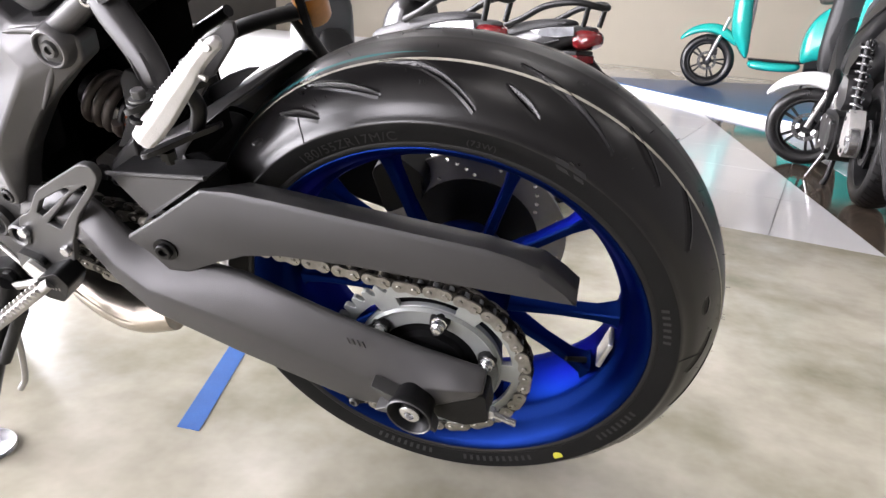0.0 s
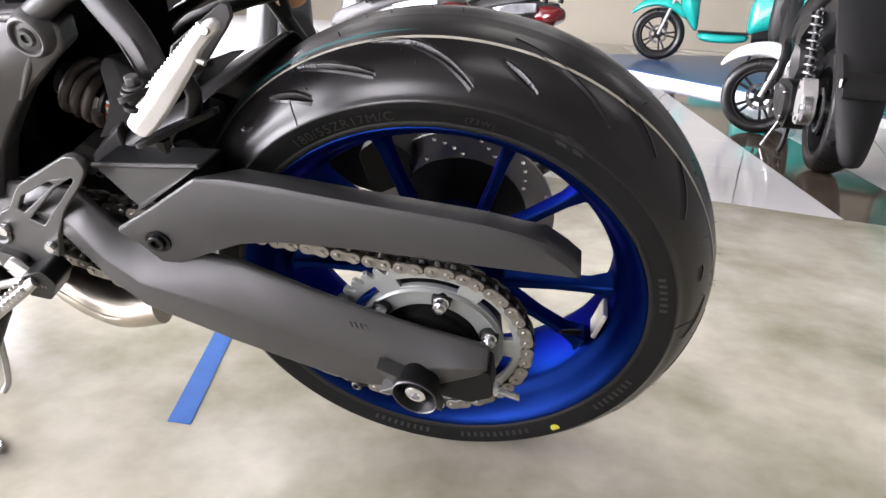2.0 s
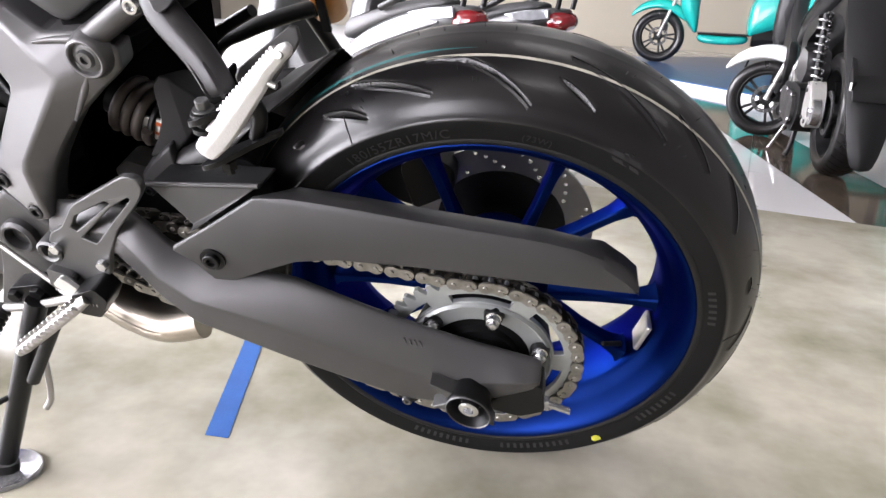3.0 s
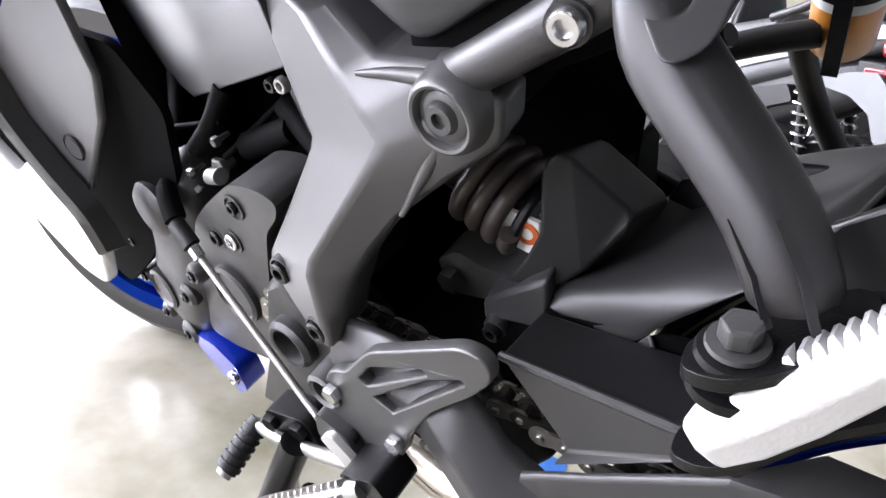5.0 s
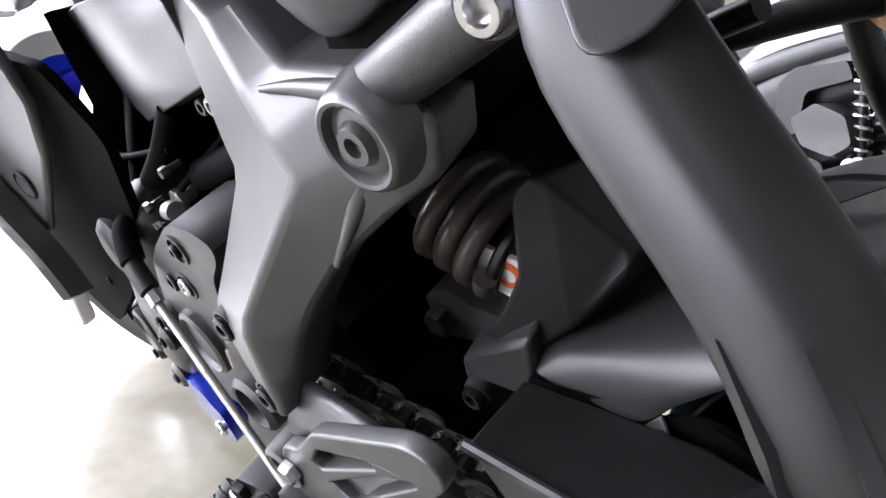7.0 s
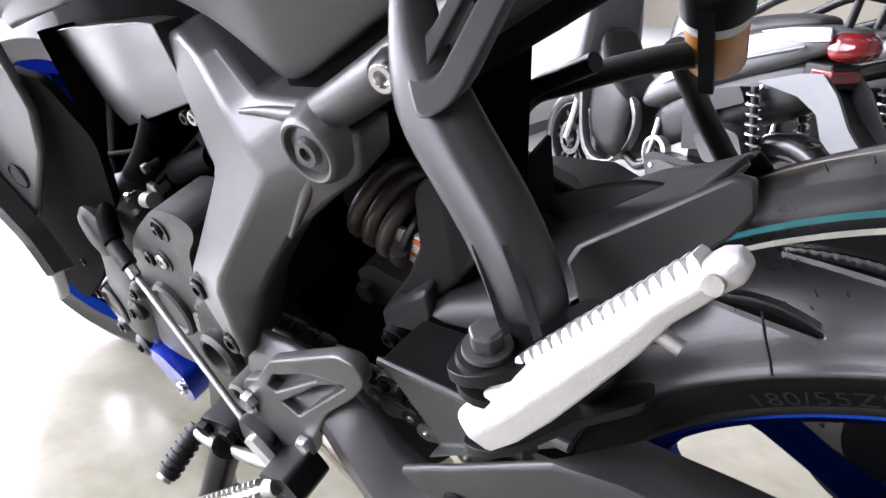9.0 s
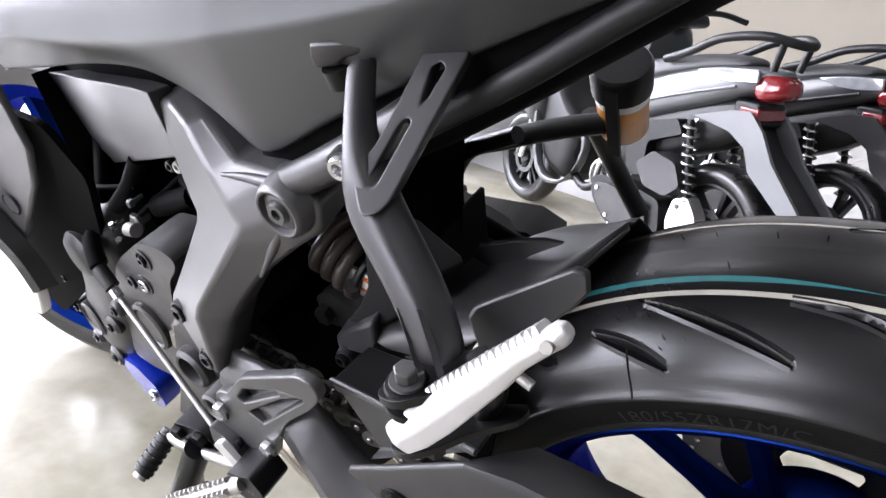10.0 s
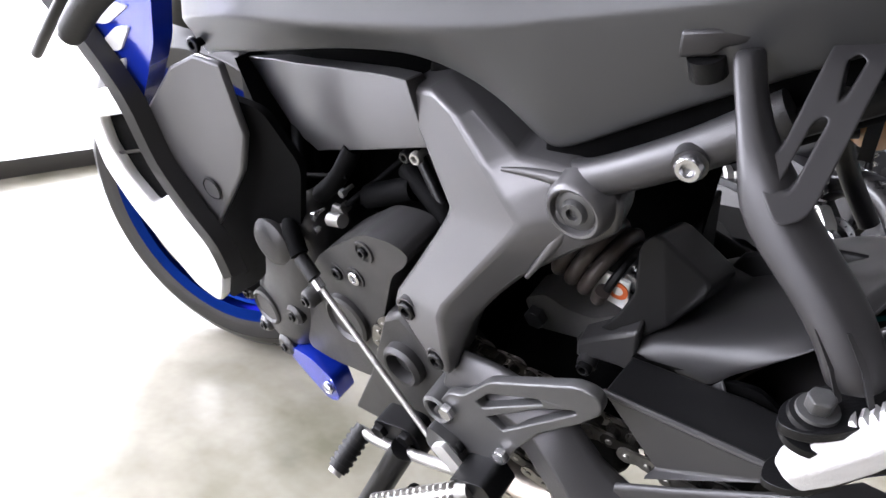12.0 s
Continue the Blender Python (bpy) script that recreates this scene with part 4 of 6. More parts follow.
n_v = len(fbm.verts)
fbm.faces.new([fbm.verts[i] for i in range(n_v - 6, n_v)])
frame_cover = bevel(part("frame_cover", fbm, SATIN_GREY, bike, "satin grey angular frame cover", angle=24), 0.004, 3, 14)
boss = lathe([(0.0260, 0.012), (0.0225, -0.001), (0.0208, -0.0040), (0.0192, -0.0050), (0.0175, -0.0045), (0.0165, -0.0020), (0.0160, 0.0), (0.0, 0.0)], (-0.384, -0.1215, 0.317), seg=56)
part("pivot_boss", boss, SATIN_GREY, frame_cover)
pivot = lathe([(0.0150, 0.0), (0.0145, -0.0005), (0.0100, -0.001), (0.0088, -0.0035), (0.0080, -0.0050), (0.0045, -0.0050), (0.0040, -0.0015), (0, -0.0015)], (-0.384, -0.122, 0.317), seg=32)
part("pivot_bolt", pivot, PEG_GREY, frame_cover, "steel socket pivot bolt in a round recess")
for pts, rr_ in (([(-0.446, -0.118, 0.329), (-0.424, -0.115, 0.331), (-0.396, -0.113, 0.332)], (0.0016, 0.0055)), ([(-0.393, -0.117, 0.297), (-0.404, -0.124, 0.276), (-0.420, -0.131, 0.248)], (0.0062, 0.0020))):
    part("rib", tube(pts, rr_, 12, 5), SATIN_GREY, frame_cover)
for c in ((-0.534, -0.153, 0.173), (-0.497, -0.162, 0.139)):
    cupb = lathe([(0.0135, 0.006), (0.0125, -0.001), (0.0108, -0.001), (0.010, 0.002)], c, seg=28)
    part("bolt_seat", cupb, SATIN_GREY, frame_cover)
    bolt(frame_cover, c, 0.0092, BLACK_METAL, 0.005)

# ---- main frame and engine, near side ----
under = slab([(-0.577, 0.135), (-0.556, 0.150), (-0.53, 0.125), (-0.497, 0.095), (-0.49, 0.06), (-0.53, 0.0), (-0.60, -0.06), (-0.665, -0.075), (-0.62, 0.02)], -0.146, -0.085)
engine_plate = bevel(part("engine_rear_case", under, CAST, bike, "cast grey engine case behind the sprocket"), 0.006, 3)
plug = lathe([(0.026, 0.02), (0.0245, -0.012), (0.0205, -0.016), (0.0175, -0.0155), (0.0155, -0.008), (0.015, 0.012), (0, 0.012)], (-0.556, -0.143, 0.083), seg=36)
part("oil_window", plug, CAST, engine_plate, "round cast boss with a deep hole")
COVER = [(-0.597, 0.223), (-0.561, 0.228), (-0.539, 0.222), (-0.546, 0.205), (-0.566, 0.186), (-0.582, 0.14), (-0.600, 0.085), (-0.625, 0.0), (-0.70, -0.020), (-0.748, -0.024), (-0.735, 0.05), (-0.712, 0.107), (-0.68, 0.16), (-0.648, 0.187)]
spc = bevel(part("sprocket_cover", slab(rounded(COVER, 0.012, 3), -0.137, -0.085), CAST, bike, "cast grey sprocket cover"), 0.007, 3)
for c, r, mat in (((-0.621, -0.138, 0.158), 0.0082, BRIGHT), ((-0.650, -0.137, 0.150), 0.0082, BLACK_METAL), ((-0.60, -0.138, 0.20), 0.006, BLACK_METAL)):
    part("bolt_seat", lathe([(0.0135, 0.004), (0.0125, -0.001), (0.010, -0.001)], c, seg=24), CAST, spc)
    bolt(spc, c, r, mat, 0.004)
part("cover_plug", lathe([(0.034, 0.004), (0.032, -0.006), (0.028, -0.008), (0.025, -0.004), (0, -0.004)], (-0.648, -0.137, 0.085), seg=40), CAST, spc, "round cap in the cover")
GEN = [  # centre x, z, half width, half height, outer y
    (-0.735, 0.206, 0.016, 0.012, -0.105), (-0.742, 0.190, 0.040, 0.012, -0.130), (-0.760, 0.150, 0.064, 0.03, -0.142), (-0.767, 0.100, 0.076, 0.03, -0.143), (-0.780, 0.050, 0.080, 0.03, -0.149), (-0.792, 0.0, 0.076, 0.03, -0.150), (-0.793, -0.038, 0.054, 0.025, -0.147), (-0.795, -0.066, 0.026, 0.014, -0.125)]
rings = []
for cx, cz, hw, hh, yo in GEN:
    rings.append([(cx + hw * math.copysign(abs(math.cos(a)) ** 0.7, math.cos(a)), -0.07 + (yo + 0.07) * max(0.0, math.sin(a)) ** 0.55, cz + 0.25 * hw * math.cos(a)) for a in (math.pi * k / 14 for k in range(15))])
stc = part("generator_cover", ring_loft(rings, closed=False), CAST, bike, "cast grey generator cover with lobes and a round cap", angle=70)
subsurf(stc, 1)
part("pump_cap", lathe([(0.034, 0.03), (0.033, -0.004), (0.027, -0.010), (0.018, -0.012), (0.0, -0.012)], (-0.765, -0.136, 0.146), seg=36), CAST, stc)
part("timing_cap", lathe([(0.029, 0.02), (0.028, -0.004), (0.024, -0.006), (0.021, -0.003), (0.0, -0.003)], (-0.810, -0.147, 0.022), seg=36), CAST, stc, "round timing cap")
for x, z, r in ((-0.747, 0.041, 0.016), (-0.790, -0.042, 0.018), (-0.832, -0.026, 0.014), (-0.856, 0.022, 0.013), (-0.840, 0.085, 0.014), (-0.706, 0.090, 0.013)):
    part("lobe", lathe([(r, 0.035), (r * 0.95, -0.006), (r * 0.7, -0.010), (0, -0.010)], (x, -0.141, z), seg=24), CAST, stc)
    bolt(stc, (x, -0.1515, z), 0.0062, BLACK_METAL, 0.003)
bevel(part("crankcase", box(-0.90, -0.60, -0.085, 0.15, -0.09, 0.15), CAST, bike, "grey engine crankcase"), 0.02, 3)
# cylinders, throttle bodies and frame rail blackened for the shade around them
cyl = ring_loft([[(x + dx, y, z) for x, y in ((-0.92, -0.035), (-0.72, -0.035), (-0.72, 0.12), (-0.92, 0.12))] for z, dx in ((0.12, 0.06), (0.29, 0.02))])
bevel(part("cylinder_block", cyl, SHADE_BLACK, bike, "black engine cylinders and head"), 0.012)
bevel(part("throttle_body", box(-0.72, -0.53, -0.035, 0.08, 0.23, 0.33), SHADE_BLACK, bike, "black throttle bodies and airbox"), 0.015, 3)
beam = part("frame_tube", tube([(-1.05, -0.01, 0.42), (-0.9, -0.015, 0.33), (-0.70, -0.02, 0.27), (-0.52, -0.03, 0.25)], 0.012, 14), SHADE_BLACK, bike, "black tubular steel frame rail")
part("frame_brace", tube([(-0.60, -0.06, 0.25), (-0.545, -0.075, 0.225), (-0.525, -0.08, 0.20)], 0.012, 12), SHADE_BLACK, beam)
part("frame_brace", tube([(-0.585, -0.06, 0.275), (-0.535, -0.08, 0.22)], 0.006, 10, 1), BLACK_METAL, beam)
bolt(beam, (-0.560, -0.085, 0.288), 0.0065, DULL_ALU, 0.006)
bolt(beam, (-0.573, -0.085, 0.286), 0.006, BLACK_METAL, 0.006)
# coolant pump, hoses, unions
loom = new("hoses_and_unions")
loom.parent = bike
loom["label"] = "black coolant hoses, unions and wiring"
# hoses and cables in near-black, their shade put into the colour
for name, pts, r, mat in (("hose", [(-0.775, -0.050, 0.27), (-0.752, -0.075, 0.235), (-0.738, -0.095, 0.20), (-0.725, -0.110, 0.165)], 0.013, SHADE_BLACK), ("hose", [(-0.66, -0.075, 0.265), (-0.675, -0.090, 0.235), (-0.70, -0.100, 0.21)], 0.011, SHADE_BLACK),
                          ("cable", [(-0.80, -0.06, 0.26), (-0.785, -0.085, 0.22), (-0.76, -0.11, 0.19)], 0.004, SHADE_BLACK), ("cable", [(-0.79, -0.09, 0.215), (-0.74, -0.10, 0.225), (-0.66, -0.09, 0.24)], 0.003, SHADE_BLACK),
                          ("cable", [(-0.60, -0.040, 0.27), (-0.62, -0.050, 0.245), (-0.665, -0.095, 0.205)], 0.0035, SHADE_BLACK), ("pipe", [(-0.645, -0.080, 0.213), (-0.585, -0.070, 0.236)], 0.013, SHADE_BLACK), ("union", [(-0.685, -0.105, 0.186), (-0.662, -0.107, 0.193)], 0.008, DULL_ALU), ("elbow", [(-0.745, -0.118, 0.172), (-0.722, -0.135, 0.178), (-0.700, -0.146, 0.160)], 0.0105, SHADE_BLACK)):
    part(name, tube(pts, r, 12, 5 if len(pts) > 2 else 1), mat, loom)
for x, y, z, r, mat in ((-0.682, -0.092, 0.189, 0.0115, DULL_ALU), (-0.704, -0.112, 0.171, 0.006, BRIGHT), (-0.701, -0.112, 0.191, 0.0055, BRIGHT), (-0.780, -0.105, 0.212, 0.005, PEG_GREY), (-0.657, -0.100, 0.228, 0.005, PEG_GREY)):
    bolt(loom, (x, y, z), r, mat, 0.006, socket=False, name="clamp")

# ---- gear linkage ----
rod = part("shift_rod", tube([(-0.672, -0.152, 0.142), (-0.500, -0.176, 0.022)], 0.0034, 12, 1), DULL_ALU, bike, "thin plain metal shift rod")
part("rod_boot", tube([(-0.698, -0.148, 0.158), (-0.684, -0.150, 0.150), (-0.674, -0.1515, 0.143)], 0.0085, 12, 3), RUBBER_SOFT, rod, "black rubber boot")
part("rod_nut", tube([(-0.672, -0.152, 0.142), (-0.662, -0.1535, 0.135)], 0.0058, 6, 1), BRIGHT, rod)
part("rod_joint", tube([(-0.508, -0.175, 0.028), (-0.494, -0.177, 0.018)], 0.0055, 12, 1), BRIGHT, rod)

# ---- rider footrest bracket (near side) ----
HEEL = [(-0.500, 0.078), (-0.478, 0.120), (-0.460, 0.128), (-0.431, 0.165), (-0.352, 0.213), (-0.337, 0.213), (-0.334, 0.200), (-0.350, 0.178), (-0.386, 0.139), (-0.412, 0.095), (-0.421, 0.068), (-0.445, 0.030), (-0.470, 0.028), (-0.480, 0.050)]
H1 = [(-0.443, 0.136), (-0.431, 0.153), (-0.390, 0.176), (-0.386, 0.171), (-0.436, 0.131)]
H2 = [(-0.432, 0.124), (-0.416, 0.117), (-0.357, 0.180), (-0.360, 0.184), (-0.385, 0.168)]
def grown(points, k):
    mx, mz = sum(p[0] for p in points) / len(points), sum(p[1] for p in points) / len(points)
    return [(mx + (x - mx) * k, mz + (z - mz) * k) for x, z in points]


H1, H2 = grown(H1, 1.22), grown(H2, 1.18)
foot = mesh_part("footrest_bracket", holed_plate(rounded(HEEL, 0.008, 4), [rounded(H1, 0.003, 3)[::-1], rounded(H2, 0.003, 3)[::-1]], -0.176, -0.166, 0.0016), PEG_GREY, bike, "grey aluminium heel plate with two cut-outs", angle=30)
part("bracket_eye", lathe([(0.0175, 0.02), (0.0165, -0.012), (0.0135, -0.014), (0.0105, -0.012), (0.0095, 0.014), (0, 0.014)], (-0.492, -0.166, 0.090), seg=30), PEG_GREY, foot)
part("bracket_arm", slab(rounded([(-0.500, 0.070), (-0.47, 0.062), (-0.455, 0.03), (-0.465, 0.018), (-0.505, 0.040)], 0.006), -0.186, -0.176), PEG_GREY, foot)
arm2 = slab(rounded([(-0.495, 0.050), (-0.480, 0.064), (-0.452, 0.040), (-0.470, 0.030)], 0.005), -0.192, -0.186)
bevel(part("bracket_tongue", arm2, ALUMINIUM, foot, "bare aluminium tongue"), 0.001)
bolt(foot, (-0.478, -0.177, 0.100), 0.008, BRIGHT, 0.007, socket=False, label="bright bolt head")
bolt(foot, (-0.422, -0.177, 0.083), 0.0075, BRIGHT, 0.007, socket=False)
bolt(foot, (-0.470, -0.177, 0.055), 0.006, BLACK_METAL, 0.006)
bevel(part("peg_clevis", slab(rounded([(-0.462, 0.050), (-0.425, 0.068), (-0.412, 0.050), (-0.43, 0.020), (-0.46, 0.022)], 0.006), -0.205, -0.172), BLACK_METAL, foot, "black peg clevis"), 0.002)
part("peg_spring", tube([(-0.452 + 0.0012 * k, -0.200 + 0.005 * math.sin(k * 1.6), 0.040 + 0.005 * math.cos(k * 1.6)) for k in range(22)], 0.0011, 6, 2), BRIGHT, foot)
PEG_A, PEG_B = Vector((-0.440, -0.205, 0.050)), Vector((-0.546, -0.236, -0.032))
d = (PEG_B - PEG_A)
u = d.normalized()
side = u.cross(Vector((0, -0.5, 0.86))).normalized()
upv = side.cross(u).normalized()
rings = []
for t, w, h in ((0, 0.007, 0.006), (0.1, 0.0085, 0.007), (0.5, 0.009, 0.007), (0.9, 0.0085, 0.007), (1.0, 0.006, 0.005)):
    p = PEG_A + d * t
    rings.append([p + side * (w * math.cos(a)) + upv * (h * math.sin(a)) for a in (2 * math.pi * k / 14 for k in range(14))])
peg = part("rider_peg", ring_loft(rings), DULL_ALU, bike, "bare aluminium rider footpeg with a toothed top")
for k in range(13):
    p = PEG_A + d * (0.12 + 0.066 * k)
    for s in (-0.5, 0.5):
        tooth = ring_loft([[p + u * (a * f) + side * (s * 0.010 + b * f * 0.8) + upv * hh for a, b in ((-0.0032, -0.005), (0.0032, -0.005), (0.0032, 0.005), (-0.0032, 0.005))] for f, hh in ((1.0, 0.004), (0.35, 0.0105))])
        part("peg_tooth", tooth, DULL_ALU, peg)
part("feeler_rod", tube([Vector((-0.560, -0.19, -0.05)), Vector((-0.575, -0.205, -0.16)), Vector((-0.585, -0.215, -0.185))], 0.0045, 10, 4), DULL_ALU, peg)
# gear lever
LEV = [(-0.600, -0.190, -0.012), (-0.57, -0.192, -0.004), (-0.53, -0.190, 0.008), (-0.49, -0.188, 0.022), (-0.455, -0.186, 0.036)]
lever = part("gear_lever", tube(LEV, 0.0056, 12, 5), DULL_ALU, bike, "bare aluminium gear lever")
part("lever_tip", tube([(-0.598, -0.186, -0.012), (-0.600, -0.232, -0.030)], 0.0105, 14, 1), RUBBER_SOFT, lever, "ribbed black rubber toe piece")
for k in range(6):
    t = 0.15 + k * 0.14
    p = Vector((-0.598, -0.186, -0.012)).lerp(Vector((-0.600, -0.232, -0.030)), t)
    part("tip_rib", tube([p, p + Vector((-0.0002, -0.0035, -0.0014))], 0.0123, 14, 1), RUBBER_SOFT, lever)
part("tip_end", tube([(-0.600, -0.232, -0.030), (-0.6003, -0.236, -0.0316)], 0.008, 14, 1), DULL_ALU, lever)

# ---- side stand ----
inv = bike.matrix_world.inverted()
FOOT = Vector((-0.606, -0.144, 0.003))
pivot_at = Vector((-0.505, -0.165, 0.035))
foot_b = inv @ (FOOT + Vector((0, 0, 0.022)))
stand = part("side_stand", tube([pivot_at, pivot_at.lerp(foot_b, 0.5), foot_b], 0.0125, 14, 4), BLACK_METAL, bike, "black steel side stand, folded out")
bevel(part("stand_bracket", slab(rounded([(-0.548, 0.040), (-0.500, 0.052), (-0.488, 0.020), (-0.515, -0.004), (-0.545, 0.006)], 0.010), -0.156, -0.132), BLACK_METAL, stand), 0.003)
part("stand_spring", tube([pivot_at + Vector((0.025, -0.02, -0.02)), pivot_at.lerp(foot_b, 0.42) + Vector((0.02, -0.01, 0))], 0.0075, 12, 1), RUBBER_SOFT, stand)
part("stand_tang", tube([pivot_at.lerp(foot_b, 0.55), pivot_at.lerp(foot_b, 0.55) + Vector((-0.03, -0.025, -0.004)), pivot_at.lerp(foot_b, 0.55) + Vector((-0.045, -0.028, -0.006))], 0.0038, 10, 3), BLACK_METAL, stand)
pad = prism([inv @ (FOOT + Vector((0.020 * math.cos(a) - 0.006, 0.014 * math.sin(a), 0.016))) for a in (2 * math.pi * k / 20 for k in range(20))], 0.012, inv.to_3x3() @ Vector((0, 0, -1)))
part("stand_foot", pad, BLACK_METAL, stand)
for c in ((-0.538, -0.157, 0.032), (-0.507, -0.157, 0.040), (-0.522, -0.157, 0.008)):
    bolt(stand, c, 0.0085, BLACK_METAL, 0.006, socket=False)

# ---- exhaust and blue belly cowl ----
exh = part("exhaust_silencer", tube([(-0.60, -0.05, -0.06), (-0.53, -0.075, -0.10), (-0.46, -0.08, -0.125), (-0.40, -0.07, -0.115)], 0.030, 20, 5), STAINLESS, bike, "short brushed stainless silencer under the engine")
part("silencer_seam", tube([(-0.55, -0.100, -0.085), (-0.47, -0.108, -0.118), (-0.42, -0.099, -0.12)], 0.0035, 8, 4), STAINLESS, exh)
belly = bevel(part("belly_cowl", slab(rounded([(-0.775, -0.035), (-0.735, -0.030), (-0.697, -0.044), (-0.690, -0.080), (-0.712, -0.094), (-0.755, -0.075), (-0.785, -0.055)], 0.01), -0.148, -0.120), BLUE_BODY, bike, "blue belly cowl with a bright screw"), 0.004)
bolt(belly, (-0.705, -0.150, -0.062), 0.009, BRIGHT, 0.005)
bevel(part("far_belly_cowl", slab([(-0.62, -0.06), (-0.50, -0.07), (-0.49, -0.10), (-0.60, -0.12)], 0.10, 0.12), BLUE_BODY, bike), 0.003)

# ---- near-black sheets standing for the shade beyond the shock and hoses ----
far_sheet = slab(rounded([(-0.445, 0.195), (-0.43, 0.231), (-0.395, 0.263), (-0.36, 0.29), (-0.31, 0.34), (-0.31, 0.40), (-0.62, 0.40), (-0.64, -0.12), (-0.38, -0.12), (-0.40, 0.0), (-0.425, 0.10)], 0.01), 0.055, 0.10)
bevel(part("far_frame_plate", far_sheet, SHADE_BLACK, bike, "near-black sheet standing for the shade beyond the shock"), 0.006)
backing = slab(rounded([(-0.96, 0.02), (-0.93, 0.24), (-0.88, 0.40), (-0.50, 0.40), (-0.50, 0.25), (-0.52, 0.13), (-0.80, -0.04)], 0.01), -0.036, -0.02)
bevel(part("engine_bay", backing, SHADE_BLACK, bike, "near-black sheet standing for the shade behind the hoses"), 0.004)
bevel(part("battery_box", box(-0.56, -0.375, -0.060, 0.055, 0.285, 0.372), SHADE_BLACK, bike, "near-black block added for the shade under the seat"), 0.01)

# ---- shock absorber ----
shock = new("rear_shock")
shock.parent = bike
shock["label"] = "rear shock with a thick brown-grey coil spring"
S0, S1 = Vector((-0.402, -0.030, 0.220)), Vector((-0.366, -0.034, 0.207))
sd = (S1 - S0)
su = sd.normalized()
sa = su.cross(Vector((0, 0, 1))).normalized()
sb = sa.cross(su).normalized()
coil = [S0 + sd * (k / 48) + 0.0280 * (math.cos(k * 2 * math.pi / 16) * sa + math.sin(k * 2 * math.pi / 16) * sb) for k in range(-8, 49)]
part("coil_spring", tube(coil, 0.0060, 14, 1), SPRING, shock, "thick brown-grey painted coil")
part("damper_body", tube([S0 - sd * 0.5, S1 + sd * 0.1], 0.019, 18, 1), BLACK_METAL, shock)
part("damper_rod", tube([S1, S1 + sd * 0.6], 0.010, 16, 1), BRIGHT, shock)
bevel(part("spring_seat", tube([S1 - su * 0.002, S1 + su * 0.005], 0.027, 28, 1), BLACK_METAL, shock), 0.002)
lab = part("shock_label", prism([(-0.384, -0.055, 0.222), (-0.352, -0.055, 0.216), (-0.352, -0.055, 0.188), (-0.386, -0.055, 0.198)], 0.003), LABEL_WHITE, shock, "white label with an orange ring")
part("orange_ring", lathe([(0.0042, -0.0005), (0.0080, -0.0005), (0.0080, 0.001)], (-0.360, -0.0555, 0.206), seg=24), ORANGE, lab)
link = bevel(part("shock_link", slab(rounded([(-0.488, 0.128), (-0.464, 0.146), (-0.440, 0.138), (-0.412, 0.140), (-0.385, 0.160), (-0.378, 0.13), (-0.405, 0.100), (-0.441, 0.092), (-0.475, 0.096)], 0.008), -0.032, 0.005), DULL_ALU, bike, "dull cast shock linkage arm"), 0.006, 3)
link.location.z = -0.020
bolt(link, (-0.471, -0.034, 0.116), 0.012, PEG_GREY, 0.010, socket=False, label="steel hex bolt")
bolt(link, (-0.415, -0.033, 0.112), 0.009, PEG_GREY, 0.008)
# ---- tank cover, seat and tail ----
def side_shell(name, stations, mat, label, inner=True):
    """A body panel: per station x, a list of (y, z) from the lower edge up to the middle; mirrored to the far side."""
    near = [[(x, y, z) for y, z in sec] for x, sec in stations]
    rows = [sec + [(x, -y, z) for x, y, z in reversed(sec)] for sec in near] if inner else near
    ob = part(name, ring_loft(rows, closed=False), mat, bike, label, angle=60)
    solid(ob, 0.004)
    return subsurf(ob, 2)


def tank_sec(x, zl, yl, zc):
    """One section of the tank side: a lower panel that leans out to a crease, then the rounded flank."""
    return [(yl + 0.018, zl - 0.001), (yl, zl), (yl - 0.002, zl + 0.004), (yl - 0.010, (zl + zc) / 2), (yl - 0.017, zc - 0.005), (yl - 0.018, zc), (yl - 0.015, zc + 0.006), (yl - 0.006, zc + 0.045), (yl + 0.022, zc + 0.080), (yl * 0.4, zc + 0.100), (-0.001, zc + 0.106)]


TANK_EDGE = (  # x, lower edge z, y, crease z
    (-0.850, 0.284, -0.004, 0.330), (-0.803, 0.301, -0.020, 0.346), (-0.736, 0.319, -0.038, 0.362), (-0.672, 0.337, -0.051, 0.374), (-0.616, 0.353, -0.061, 0.383), (-0.565, 0.365, -0.069, 0.392), (-0.518, 0.3725, -0.075, 0.400), (-0.487, 0.3720, -0.079, 0.405), (-0.457, 0.366, -0.082, 0.411), (-0.434, 0.356, -0.084, 0.416),
    (-0.415, 0.342, -0.085, 0.420), (-0.402, 0.3335, -0.086, 0.424), (-0.388, 0.3375, -0.086, 0.427), (-0.360, 0.3555, -0.087, 0.434), (-0.333, 0.373, -0.088, 0.441), (-0.306, 0.390, -0.089, 0.448), (-0.242, 0.4265, -0.089, 0.468), (-0.197, 0.450, -0.087, 0.484), (-0.10, 0.500, -0.080, 0.525), (0.05, 0.575, -0.065, 0.600))
tank = side_shell("tank_cover", [(x, tank_sec(x, z, y, zc)) for x, z, y, zc in TANK_EDGE], TANK_PAINT,
                  "satin grey tank and seat cover with a creased side")
bolt(tank, (-0.830, -0.028, 0.308), 0.0085, BLACK_METAL, 0.004, label="black panel screw")
